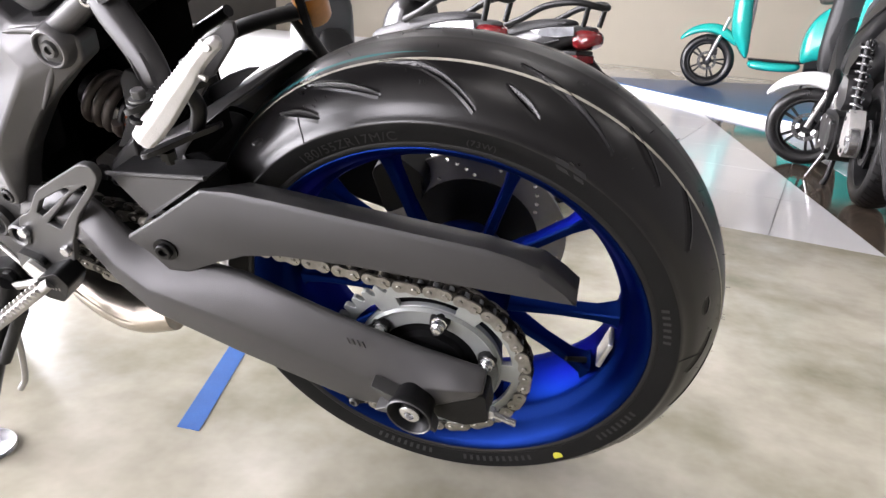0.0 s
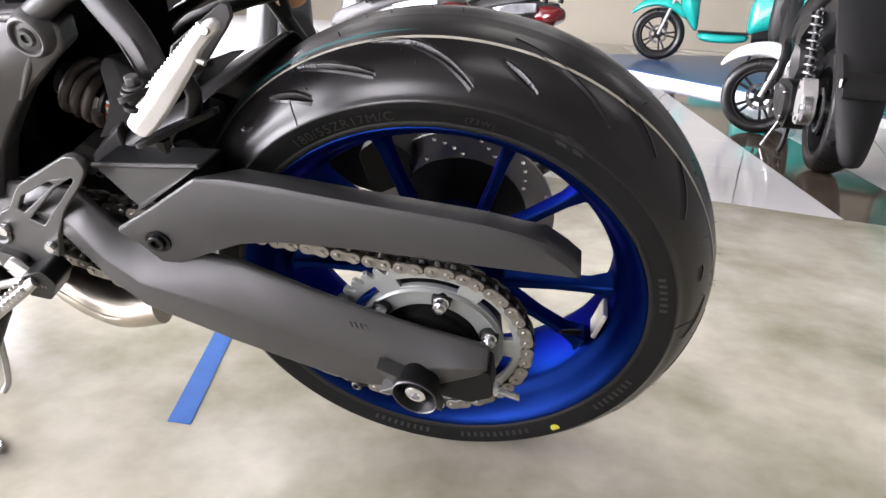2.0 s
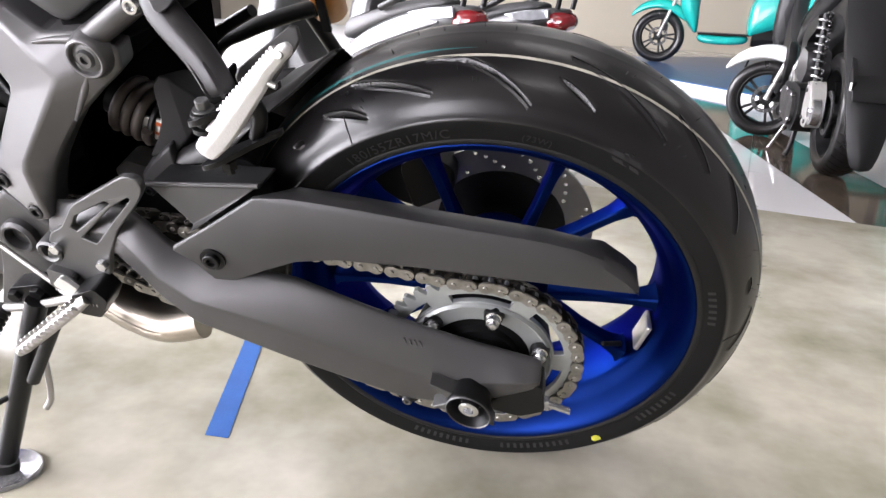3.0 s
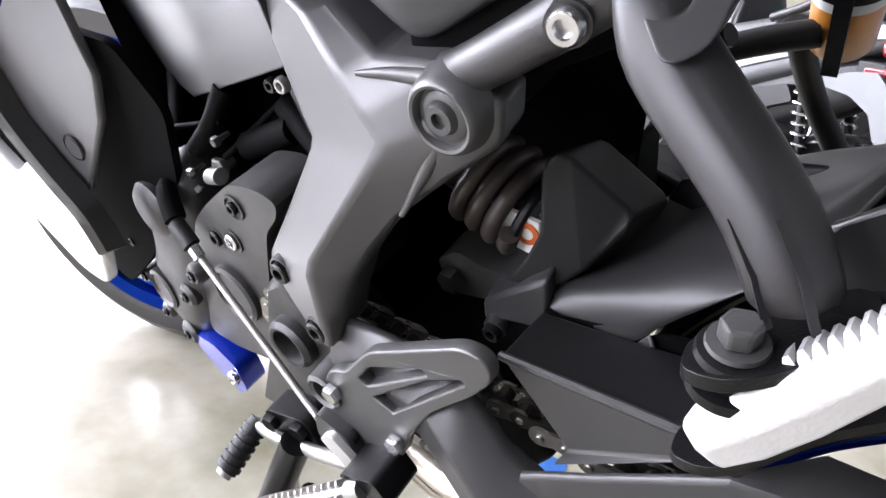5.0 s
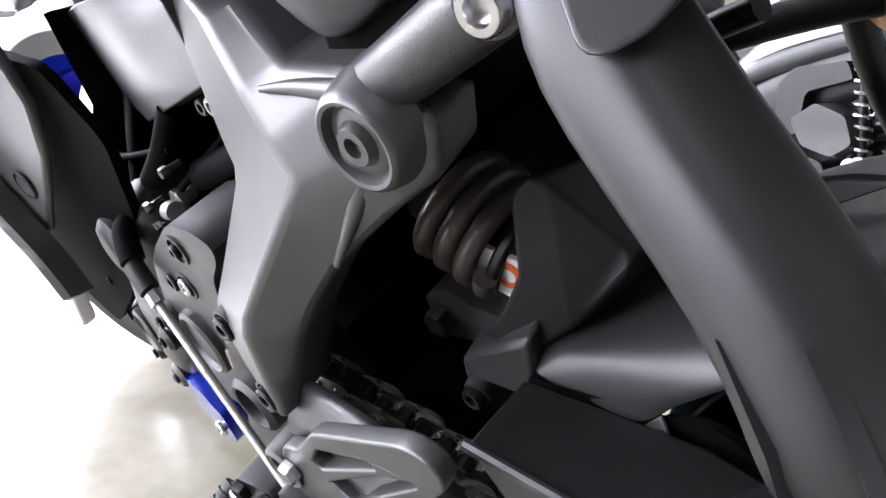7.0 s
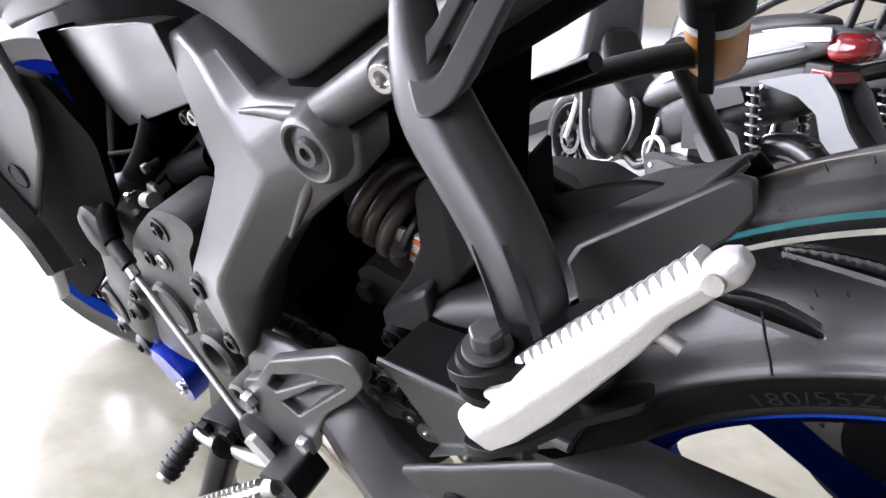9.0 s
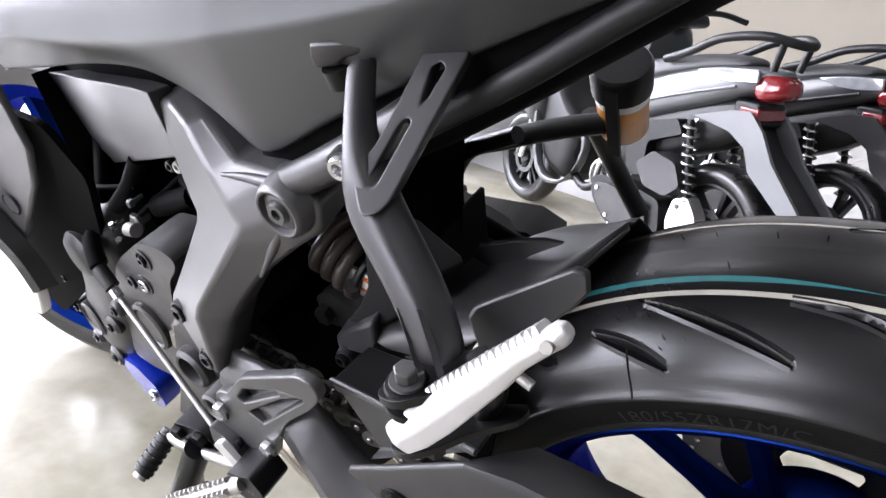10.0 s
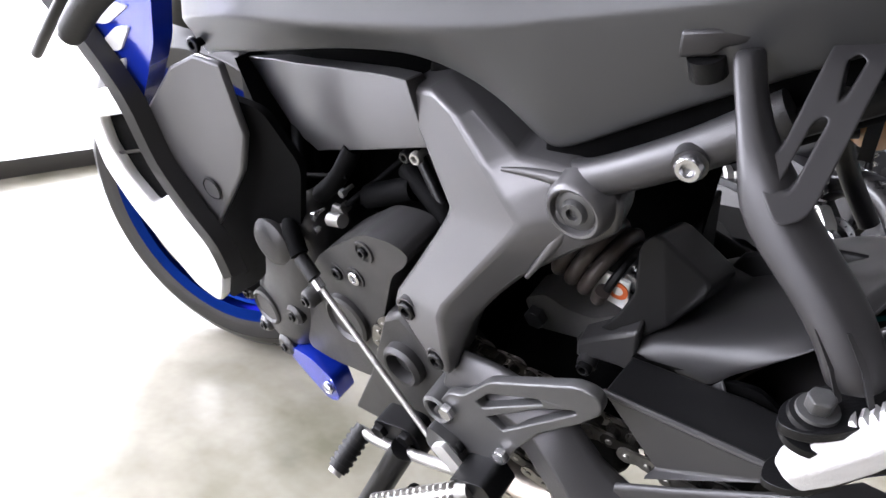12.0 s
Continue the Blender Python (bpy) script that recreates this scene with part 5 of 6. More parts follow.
seat = bevel(part("rider_seat", ring_loft([[(x, y, z + (0.02 if abs(y) < 0.07 else 0)) for y in (-0.085, -0.06, 0.0, 0.06, 0.085)] + [(x, y, z - 0.03) for y in (0.085, -0.085)] for x, z in ((-0.62, 0.50), (-0.50, 0.485), (-0.36, 0.49), (-0.25, 0.51))]), SEAT_VINYL, bike, "black vinyl rider seat"), 0.01, 3)
part("strap_loop", tube([(-0.555, -0.060, 0.505), (-0.53, -0.068, 0.508), (-0.49, -0.062, 0.503)], 0.004, 8, 5), RUBBER_SOFT, seat)
# undertail: inner panel below the seat panel, its shade in a near-black colour
TAIL_EDGE = ((-0.41, 0.298), (-0.36, 0.318), (-0.32, 0.336), (-0.29, 0.353), (-0.265, 0.3695), (-0.237, 0.388), (-0.204, 0.412), (-0.162, 0.443), (-0.10, 0.488), (0.05, 0.58))
tail = side_shell("undertail", [(x, [(-0.030, zl - 0.014), (-0.066, zl - 0.010), (-0.078, zl), (-0.081, zl + 0.012), (-0.082, zl + 0.035), (-0.078, zl + 0.075)]) for x, zl in TAIL_EDGE], SHADE_BLACK,
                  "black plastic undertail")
part("undertail_rib", tube([(-0.30, -0.084, 0.362), (-0.262, -0.086, 0.388), (-0.21, -0.086, 0.423), (-0.162, -0.082, 0.458), (-0.06, -0.07, 0.53)], 0.0075, 10, 5), PLASTIC, tail)
for tx, tz in ((-0.276, 0.386), (-0.250, 0.405)):
    bolt(tail, (tx, -0.0855, tz), 0.005, PEG_GREY, 0.004, socket=False)
plate_lbl = slab([(-0.392, 0.322), (-0.374, 0.331), (-0.372, 0.318), (-0.384, 0.310)], -0.088, -0.085)
part("white_tag", plate_lbl, LABEL_WHITE, tail, "small plain white paper tag")
part("far_loop", tube([(-0.29, 0.08, 0.285), (-0.313, 0.085, 0.271), (-0.341, 0.09, 0.253), (-0.366, 0.09, 0.226), (-0.385, 0.09, 0.188), (-0.394, 0.09, 0.151)], 0.0075, 10, 4), BLACK_METAL, tail, "black loop on the far side")
# subframe tube
sub = part("subframe_tube", tube([(-0.385, -0.085, 0.318), (-0.359, -0.096, 0.333), (-0.309, -0.100, 0.366), (-0.268, -0.092, 0.395)], 0.0122, 18, 6), SWING_PAINT, bike, "round grey subframe tube")
part("tube_lug", tube([(-0.309, -0.102, 0.3665), (-0.306, -0.116, 0.3665)], 0.0095, 18, 1), SWING_PAINT, sub)
bolt(sub, (-0.3055, -0.1165, 0.3668), 0.0075, BRIGHT, 0.005, label="bright socket bolt")
# inner intake cover
FACE = [(-0.842, -0.060, 0.338), (-0.770, -0.069, 0.346), (-0.718, -0.075, 0.350), (-0.650, -0.083, 0.358), (-0.583, -0.091, 0.366), (-0.552, -0.095, 0.368), (-0.536, -0.097, 0.310), (-0.620, -0.087, 0.280), (-0.722, -0.075, 0.246), (-0.765, -0.069, 0.258)]
RIM = [(-0.845, -0.040, 0.330)] + [(x, y + 0.022, z - 0.004) for x, y, z in FACE[1:6]] + [(-0.532, -0.060, 0.308), (-0.620, -0.052, 0.276), (-0.722, -0.040, 0.242), (-0.770, -0.035, 0.256)]
bm = bmesh.new()
low, rim_v = [bm.verts.new(p) for p in FACE], [bm.verts.new(p) for p in RIM]
bmesh.ops.triangulate(bm, faces=[bm.faces.new(low)])
for k in range(len(low)):
    j = (k + 1) % len(low)
    bm.faces.new((low[k], low[j], rim_v[j], rim_v[k]))
intake = part("intake_cover", bm, SATIN_GREY, bike, "satin grey inner side cover", angle=25)
bevel(intake, 0.0035, 3, 25)

# ---- side fairing ----
PANEL = [(-0.846, -0.098, 0.262), (-0.795, -0.086, 0.315), (-0.762, -0.080, 0.330), (-0.728, -0.080, 0.328), (-0.716, -0.084, 0.258), (-0.730, -0.088, 0.220), (-0.786, -0.098, 0.142), (-0.800, -0.099, 0.138), (-0.825, -0.099, 0.200)]
# fairing panel in the grey that has haze put into its colour
fair = bevel(part("side_fairing", prism(PANEL, 0.008), PANEL_HAZE_GREY, bike, "satin grey inner fairing panel"), 0.003, 3)
part("screw_recess", lathe([(0.013, -0.002), (0.0115, -0.003), (0.010, 0.001), (0, 0.001)], (-0.780, -0.0925, 0.189), seg=24), BLACK_METAL, fair)
bolt(fair, (-0.780, -0.0925, 0.189), 0.0075, BLACK_METAL, 0.004)
# black sheet added to darken the gap beside the panel
INNER = [(-0.835, -0.080, 0.345), (-0.850, -0.030, 0.335), (-0.772, -0.025, 0.250), (-0.745, 0.0, 0.18), (-0.765, -0.02, 0.10), (-0.80, -0.09, 0.12), (-0.790, -0.125, 0.20), (-0.790, -0.092, 0.265)]
part("inner_cowling", prism(INNER, 0.006), PLASTIC, fair, "black sheet added to darken the gap behind the fairing panel")
# near-black sheet added for the shade behind the fairing
LINING_OUTLINE = [(-0.785, 0.292), (-0.700, 0.285), (-0.665, 0.235), (-0.690, 0.150), (-0.790, 0.040), (-0.860, -0.020), (-0.905, 0.020), (-0.880, 0.110), (-0.850, 0.190)]
part("inner_lining", slab(rounded(LINING_OUTLINE, 0.012), -0.070, -0.062), SHADE_BLACK, fair, "near-black sheet added for the shade inside the fairing")
# inner lower fairing, with its shade put into the near-black colour
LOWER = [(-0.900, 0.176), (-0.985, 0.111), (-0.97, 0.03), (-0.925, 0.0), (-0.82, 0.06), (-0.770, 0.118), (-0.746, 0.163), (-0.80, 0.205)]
part("lower_fairing", slab(rounded(LOWER, 0.012), -0.118, -0.108), SHADE_BLACK, fair, "black inner lower fairing")
BLADE = [(-0.930, -0.104, 0.385), (-0.887, -0.106, 0.338), (-0.848, -0.108, 0.280), (-0.832, -0.110, 0.212), (-0.800, -0.112, 0.162), (-0.772, -0.114, 0.130), (-0.765, -0.114, 0.09)]
rings = []
for p in spline(BLADE, 4):
    rings.append([p + Vector(o) for o in ((-0.012, -0.004, -0.004), (-0.004, -0.010, 0.004), (0.006, -0.006, 0.008), (0.010, 0.012, 0.004), (-0.008, 0.012, -0.006))])
part("fairing_edge", ring_loft(rings), PLASTIC_GREY, bike, "black edge trim of the front fairing", angle=50)
WHITE = [(-0.848, 0.286), (-0.905, 0.276), (-0.925, 0.255), (-0.940, 0.220), (-0.945, 0.180), (-0.925, 0.132), (-0.892, 0.090), (-0.850, 0.040), (-0.815, 0.030), (-0.780, 0.110), (-0.795, 0.165), (-0.828, 0.210)]
VENT = [(-0.912, 0.250), (-0.856, 0.268), (-0.847, 0.245), (-0.822, 0.190), (-0.826, 0.178), (-0.876, 0.145), (-0.903, 0.176), (-0.917, 0.215)]
wf = mesh_part("front_fairing", holed_plate(rounded(WHITE, 0.012, 3), [rounded(VENT, 0.008, 3)[::-1]], -0.112, -0.098, 0.003), WHITE_BODY, bike, "white lower front fairing with a dark vent", angle=40)
# near-black backing gives the vent its inner shade
part("vent", slab(grown(VENT, 1.12), -0.101, -0.095), SHADE_BLACK, wf, "near-black sheet standing for the shade in the vent")
part("vent_vane", prism([(-0.910, -0.108, 0.205), (-0.838, -0.102, 0.228), (-0.840, -0.094, 0.222), (-0.910, -0.095, 0.199)], 0.004, (0, 0.3, -1)), PLASTIC_GREY, wf)
COWL = [(-0.915, 0.334), (-0.870, 0.390), (-0.772, 0.390), (-0.795, 0.340), (-0.862, 0.256), (-0.880, 0.275)]
cowl = bevel(part("front_cowl", slab(rounded(COWL, 0.01, 3), -0.092, -0.070), BLUE_BODY, bike, "blue front cowl with white swooshes"), 0.004, 3)
for sw in ([(-0.900, 0.345), (-0.855, 0.350), (-0.812, 0.372), (-0.840, 0.374), (-0.870, 0.362)], [(-0.892, 0.318), (-0.850, 0.325), (-0.822, 0.352), (-0.842, 0.350), (-0.868, 0.335)], [(-0.880, 0.292), (-0.862, 0.296), (-0.848, 0.318), (-0.866, 0.312)]):
    part("swoosh", slab(rounded(sw, 0.006, 4), -0.0945, -0.091), WHITE_BODY, cowl)
# handlebar
bar = part("handlebar_grip", tube([(-0.782, -0.162, 0.382), (-0.752, -0.158, 0.405), (-0.71, -0.15, 0.43)], 0.0115, 16, 3), RUBBER_SOFT, bike, "black rubber handlebar grip")
part("clutch_lever", tube([(-0.868, -0.160, 0.346), (-0.825, -0.158, 0.378), (-0.78, -0.15, 0.415)], 0.005, 10, 4), BLACK_METAL, bar, "black clutch lever with a ball end")
part("bar_end", tube([(-0.782, -0.162, 0.382), (-0.788, -0.163, 0.377)], 0.0098, 16, 1), BLACK_METAL, bar)

# ---- front wheel ----
front_tyre = mesh_part("front_tyre", tyre_mesh(140, False, 0.952, 0.72), RUBBER, bike, "black front tyre", angle=40)
FW = Matrix.Translation((-1.330, 0.085, -0.042)) @ Matrix.Rotation(radians(6), 4, "Z") @ Matrix.Rotation(radians(-10), 4, "X")
front_tyre.matrix_basis = FW
fr = part("front_rim", lathe([(0.20, -0.05), (0.222, -0.056), (0.224, -0.052), (0.214, -0.04), (0.195, -0.03), (0.190, 0.0), (0.195, 0.03), (0.224, 0.052), (0.21, 0.05), (0.20, 0.0), (0.20, -0.05)], seg=96), BLUE, bike, "blue front wheel rim")
fr.matrix_basis = FW
for k in range(10):
    a = radians(36 * k)
    bm = ring_loft([[Vector((r * math.cos(a) - s * w * math.sin(a), y, r * math.sin(a) + s * w * math.cos(a))) for s, y in ((-1, -0.012), (1, -0.012), (1, 0.012), (-1, 0.012))] for r, w in ((0.03, 0.012), (0.195, 0.008))])
    part("spoke", bm, BLUE, fr)
fholes = []
for k in range(30):
    for r, da in ((0.128, 0), (0.138, 5)):
        a = radians(k * 12 + da)
        fholes.append(disc_outline(0.0027, 6, r * math.cos(a), r * math.sin(a))[::-1])
fd = mesh_part("front_brake_disc", holed_plate(disc_outline(0.149, 72), [disc_outline(0.112, 48)[::-1]] + fholes, -0.075, -0.070), DISC_STEEL, bike, "drilled front brake disc", angle=30)
fd.matrix_basis = FW
mesh_part("disc_carrier", holed_plate(disc_outline(0.113, 40), [disc_outline(0.020, 16, 0.07 * math.cos(a), 0.07 * math.sin(a))[::-1] for a in (2 * math.pi * k / 6 for k in range(6))], -0.074, -0.069), BLACK_METAL, fd)
for s in (0.105,):
    part("fork_leg", tube([(-1.33, s + 0.085, -0.03), (-1.20, s + 0.06, 0.18), (-1.02, s * 0.9, 0.46)], 0.024, 16, 3), BLACK_METAL, bike)
part("steering_head", tube([(-1.06, 0.0, 0.36), (-0.99, 0.0, 0.47)], 0.04, 16, 1), BLACK_METAL, bike)

# ---- pillion footrest hanger ----
HANGER = ((-0.2955, -0.101, 0.4265, 0.0070, 0.0070), (-0.2935, -0.107, 0.4215, 0.0072, 0.0072), (-0.2845, -0.125, 0.4085, 0.0068, 0.0075), (-0.2765, -0.138, 0.398, 0.0088, 0.0085), (-0.2695, -0.146, 0.3905, 0.0118, 0.0092), (-0.2625, -0.153, 0.3795, 0.0150, 0.0098),
          (-0.2505, -0.161, 0.369, 0.0158, 0.0100), (-0.2305, -0.172, 0.355, 0.0146, 0.0098), (-0.2185, -0.180, 0.3435, 0.0134, 0.0095), (-0.2115, -0.186, 0.333, 0.0130, 0.0092), (-0.2080, -0.188, 0.325, 0.0125, 0.0090))
rings = []
for k, (cx, cy, cz, hw, th) in enumerate(HANGER):
    # four flat faces with rounded corners: the wide outer face, a narrower one turned to the rear
    section = ((-1.0, 0.3), (-0.88, -0.55), (-0.66, -0.92), (-0.25, -1.0), (0.25, -0.98), (0.52, -0.80), (0.86, 0.0), (1.0, 0.45), (0.92, 0.85), (0.60, 1.0), (-0.6, 1.0), (-0.94, 0.8))
    rings.append([(cx + hw * a, cy + th * b, cz + 0.28 * hw * a - 0.25 * th * b) for a, b in section])
hang = subsurf(part("footrest_hanger", ring_loft(rings), HANGER_PAINT, bike, "satin charcoal cast pillion footrest hanger", angle=60), 1)
STRUT = [(-0.273, 0.3945), (-0.2655, 0.399), (-0.261, 0.430), (-0.257, 0.438), (-0.244, 0.440), (-0.239, 0.434), (-0.2475, 0.386), (-0.257, 0.382)]
SLOT_UP = [(-0.2560, 0.4275), (-0.2510, 0.4305), (-0.2455, 0.4280), (-0.2490, 0.4155), (-0.2530, 0.4140)]
SLOT_LOW = [(-0.2595, 0.4100), (-0.2555, 0.4125), (-0.2515, 0.4110), (-0.2555, 0.3905), (-0.2590, 0.3885), (-0.2635, 0.3900)]
strut = mesh_part("hanger_strut", holed_plate(rounded(STRUT, 0.004, 4), [rounded(SLOT_UP, 0.0022, 3)[::-1], rounded(SLOT_LOW, 0.0022, 3)[::-1]], -0.006, 0.007, 0.0012), HANGER_PAINT, hang, "slotted brace of the hanger", angle=40)
for v in strut.data.vertices:  # it leans in towards the tail
    v.co.y += -0.094 + 1.50 * (v.co.z - 0.4275)
top_bar = ring_loft([[(x, y, z + dz) for y, dz in ((yo, h), (yo - 0.001, 0.0), (yo + 0.001, -h), (yo + 0.022, -h), (yo + 0.022, h))] for x, z, h, yo in ((-0.327, 0.4235, 0.0072, -0.105), (-0.312, 0.4265, 0.0072, -0.105), (-0.306, 0.4290, 0.0050, -0.102), (-0.285, 0.4335, 0.0048, -0.098), (-0.262, 0.4385, 0.0046, -0.092), (-0.243, 0.4405, 0.0055, -0.088))])
bevel(part("hanger_top_bar", top_bar, HANGER_PAINT, hang, "thin mounting bar along the seat panel"), 0.002, 3)
part("boss_bush", tube([(-0.315, -0.098, 0.418), (-0.313, -0.096, 0.407)], 0.0095, 18, 1), BLACK_METAL, hang)
for wx in (-0.0055, 0.006):  # raised webs near the foot
    part("web", ring_loft([[(cx + wx + a, cy - th + b, cz + 0.28 * wx + 0.001) for a, b in ((-0.0016, 0.0015), (0.0, -0.0016), (0.0016, 0.0015))] for cx, cy, cz, th in ((-0.2250, -0.176, 0.3495, 0.0085), (-0.2150, -0.183, 0.3385, 0.0098), (-0.2085, -0.188, 0.3260, 0.0098))]), HANGER_PAINT, hang)
# clevis, bushing, pivot bolt
PIV = Vector((-0.2195, -0.2005, 0.306))
for dz, th, grow, nm in ((0.0100, 0.0055, 1.0, "clevis_upper"), (-0.032, 0.005, 0.92, "clevis_lower")):
    outline = rounded([(-0.014, 0.006), (-0.013, -0.010), (0.0, -0.014), (0.012, -0.008), (0.030, 0.012), (0.052, 0.026), (0.052, 0.040), (0.026, 0.036), (0.004, 0.026)], 0.006, 4)
    cl = prism([(PIV.x + x * grow, PIV.y + y * grow, PIV.z + dz + 0.36 * x - 0.15 * y) for x, y in outline], th, (0.05, 0, -1))
    bevel(part(nm, cl, BLACK_METAL, hang), 0.002, 3)
part("clevis_back", tube([PIV + Vector((0.024, 0.026, 0.016)), PIV + Vector((0.032, 0.028, -0.004)), PIV + Vector((0.026, 0.026, -0.026))], 0.0068, 12, 5), BLACK_METAL, hang)
hexr = [(0.0062 * math.cos(radians(60 * k + 12)), 0.0062 * math.sin(radians(60 * k + 12))) for k in range(6)]
bevel(part("pivot_bolt", prism([PIV + Vector((x, y, 0.0225)) for x, y in hexr], 0.0075, (0, 0, -1)), PEG_GREY, hang, "steel hex pivot bolt", smooth=False), 0.0012)
part("bolt_flange", lathe([(0.0, 0.0150), (0.0086, 0.0150), (0.0090, 0.0135), (0.0070, 0.0125)], PIV, axis="z", seg=28), PEG_GREY, hang)
part("bushing", lathe([(0.0070, 0.0130), (0.0108, 0.0122), (0.0116, 0.0100), (0.0090, 0.0085), (0.0082, 0.0050), (0.0086, 0.0010), (0.0122, 0.0), (0.0126, -0.0035), (0.0100, -0.006)], PIV, axis="z", seg=28), BLACK_METAL, hang)
part("lower_nut", lathe([(0.0, 0.0), (0.007, 0.0), (0.007, -0.008), (0.004, -0.008), (0.004, -0.013), (0, -0.013)], PIV + Vector((0.006, 0.006, -0.037)), axis="z", seg=6), BLACK_METAL, hang)
# pillion peg, folded up: a flat wedge, wide at the hinge, with a comb along its upper edge
A, Bp = Vector((-0.2215, -0.2085, 0.290)), Vector((-0.1475, -0.1835, 0.3680))
d = Bp - A
u = d.normalized()
out = Vector((0.20, -0.95, -0.15))
out = (out - u * out.dot(u)).normalized()
across = u.cross(out).normalized()
if across.z < 0:
    across = -across
out, across = 0.86 * out + 0.51 * across, 0.86 * across - 0.51 * out
rings = []
for t, lo, hi, th in ((-0.045, -0.0085, 0.0045, 0.0055), (-0.02, -0.0118, 0.0065, 0.0075), (0.10, -0.0132, 0.0080, 0.0085), (0.26, -0.0125, 0.0082, 0.0088), (0.46, -0.0098, 0.0078, 0.0085), (0.64, -0.0072, 0.0072, 0.0080), (0.76, -0.0042, 0.0068, 0.0076), (0.90, -0.0040, 0.0066, 0.0074), (0.97, -0.0046, 0.0060, 0.0066), (1.01, -0.0020, 0.0040, 0.0040)):
    p = A + d * t
    rings.append([p + across * q + out * (th * o) for q, o in ((lo, -0.55), (lo, 0.45), (lo * 0.55 + hi * 0.45, 1.0), (hi - 0.0015, 0.86), (hi, 0.60), (hi, -0.70), (hi - 0.002, -0.92), (lo * 0.7 + hi * 0.3, -1.0))])
pp = bevel(part("pillion_peg", ring_loft(rings), PEG_ALU, bike, "bare cast aluminium pillion peg with a comb of teeth", angle=32), 0.0011, 3, 25)
for k in range(17):
    t = 0.30 + 0.038 * k
    hi = float(np.interp(t, (0.26, 0.46, 0.64, 0.76, 0.95), (0.0082, 0.0078, 0.0072, 0.0068, 0.0063)))
    p = A + d * t + across * (hi - 0.0012)
    tooth = ring_loft([[p + u * (a * f + 0.0006 * hh / 0.0042) + out * (b * (0.6 + 0.4 * f)) + across * hh for a, b in ((-0.0018, -0.0064), (0.0018, -0.0064), (0.0018, 0.0062), (-0.0018, 0.0062))] for f, hh in ((1.0, -0.001), (0.85, 0.0024), (0.45, 0.0042))])
    part("peg_tooth", tooth, PEG_ALU, pp, angle=60)
part("tip_pin", tube([Bp - u * 0.008 + out * 0.004, Bp - u * 0.008 + out * 0.0085], 0.003, 12, 1), DULL_ALU, pp)
part("feeler_pin", tube([Bp - u * 0.034 - across * 0.003, Bp - u * 0.030 - across * 0.012], 0.0026, 10, 1), DULL_ALU, pp)
pp.location = hang.location = (0.004, 0, 0.001)
# heel guard plate behind the peg
hg = prism([(-0.207, -0.156, 0.326), (-0.203, -0.157, 0.334), (-0.156, -0.148, 0.369), (-0.150, -0.148, 0.3685), (-0.148, -0.150, 0.358), (-0.153, -0.152, 0.350), (-0.190, -0.157, 0.303), (-0.200, -0.157, 0.301)], 0.005, (0.1, 1, 0))
bevel(part("heel_guard", hg, PLASTIC_GREY, bike, "black plate behind the pillion peg"), 0.0015)

# ---- rear brake reservoir on the far side ----
res = new("brake_reservoir")
res.parent = bike
res["label"] = "amber brake-fluid bottle with a black cap"
RC = Vector((-0.241, 0.196, 0.268))
rup = Vector((0, -0.33, 0.94))
turn = rup.to_track_quat("Z", "Y").to_matrix().to_4x4()
for nm, prof, mat in (("bottle", [(0, -0.03), (0.016, -0.03), (0.018, -0.027), (0.019, 0.012), (0.017, 0.014)], FLUID), ("bottle_neck", [(0.0195, 0.006), (0.0195, 0.014), (0.017, 0.016)], LABEL_WHITE), ("cap", [(0.017, 0.014), (0.0215, 0.014), (0.022, 0.034), (0.020, 0.037), (0, 0.037)], SCOOTER_BLACK)):
    bm = lathe(prof, axis="z", seg=28)
    bm.transform(Matrix.Translation(RC) @ turn @ Matrix.Diagonal((1.25, 1.25, 1.25, 1)))
    part(nm, bm, mat, res)
st = box(-0.0045, 0.0045, -0.0225, -0.019, -0.035, 0.03)
st.transform(Matrix.Translation(RC) @ turn @ Matrix.Diagonal((1.25, 1.25, 1.25, 1)))
part("strap", st, SCOOTER_BLACK, res)
part("hose", tube([RC + Vector((-0.012, -0.01, -0.02)), RC + Vector((-0.05, -0.02, -0.028)), RC + Vector((-0.10, -0.03, -0.045)), (-0.395, 0.17, 0.19), (-0.43, 0.17, 0.10)], 0.0105, 12, 6), RUBBER_SOFT, res)
part("hose_clip", tube([RC + Vector((-0.012, -0.01, -0.02)), RC + Vector((-0.022, -0.0125, -0.022))], 0.0102, 12, 1), BRIGHT, res)
part("bottle_bracket", tube([RC + Vector((-0.03, 0.0, -0.02)), RC + Vector((-0.01, 0.03, -0.09)), RC + Vector((0.02, 0.03, -0.14))], 0.010, 10, 4), SCOOTER_BLACK, res)
mc = bevel(part("master_cylinder", box(-0.449, -0.419, 0.150, 0.180, 0.05, 0.135), SCOOTER_BLACK, bike, "black rear brake cylinder block on the far side"), 0.004)
part("cylinder_top", lathe([(0.0, 0.012), (0.008, 0.012), (0.008, 0.0)], (-0.434, 0.165, 0.135), axis="z", seg=10), SCOOTER_BLACK, mc)
part("far_peg", ring_loft([[(x, y, z) for y, z in ((0.155, zt), (0.20, zt + 0.006), (0.20, zt - 0.016), (0.155, zt - 0.014))] for x, zt in ((-0.43, 0.098), (-0.33, 0.112), (-0.30, 0.100))]), SCOOTER_BLACK, mc)
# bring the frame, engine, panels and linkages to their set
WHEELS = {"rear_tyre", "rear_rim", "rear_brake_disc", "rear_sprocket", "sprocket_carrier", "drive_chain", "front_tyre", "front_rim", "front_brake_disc"}
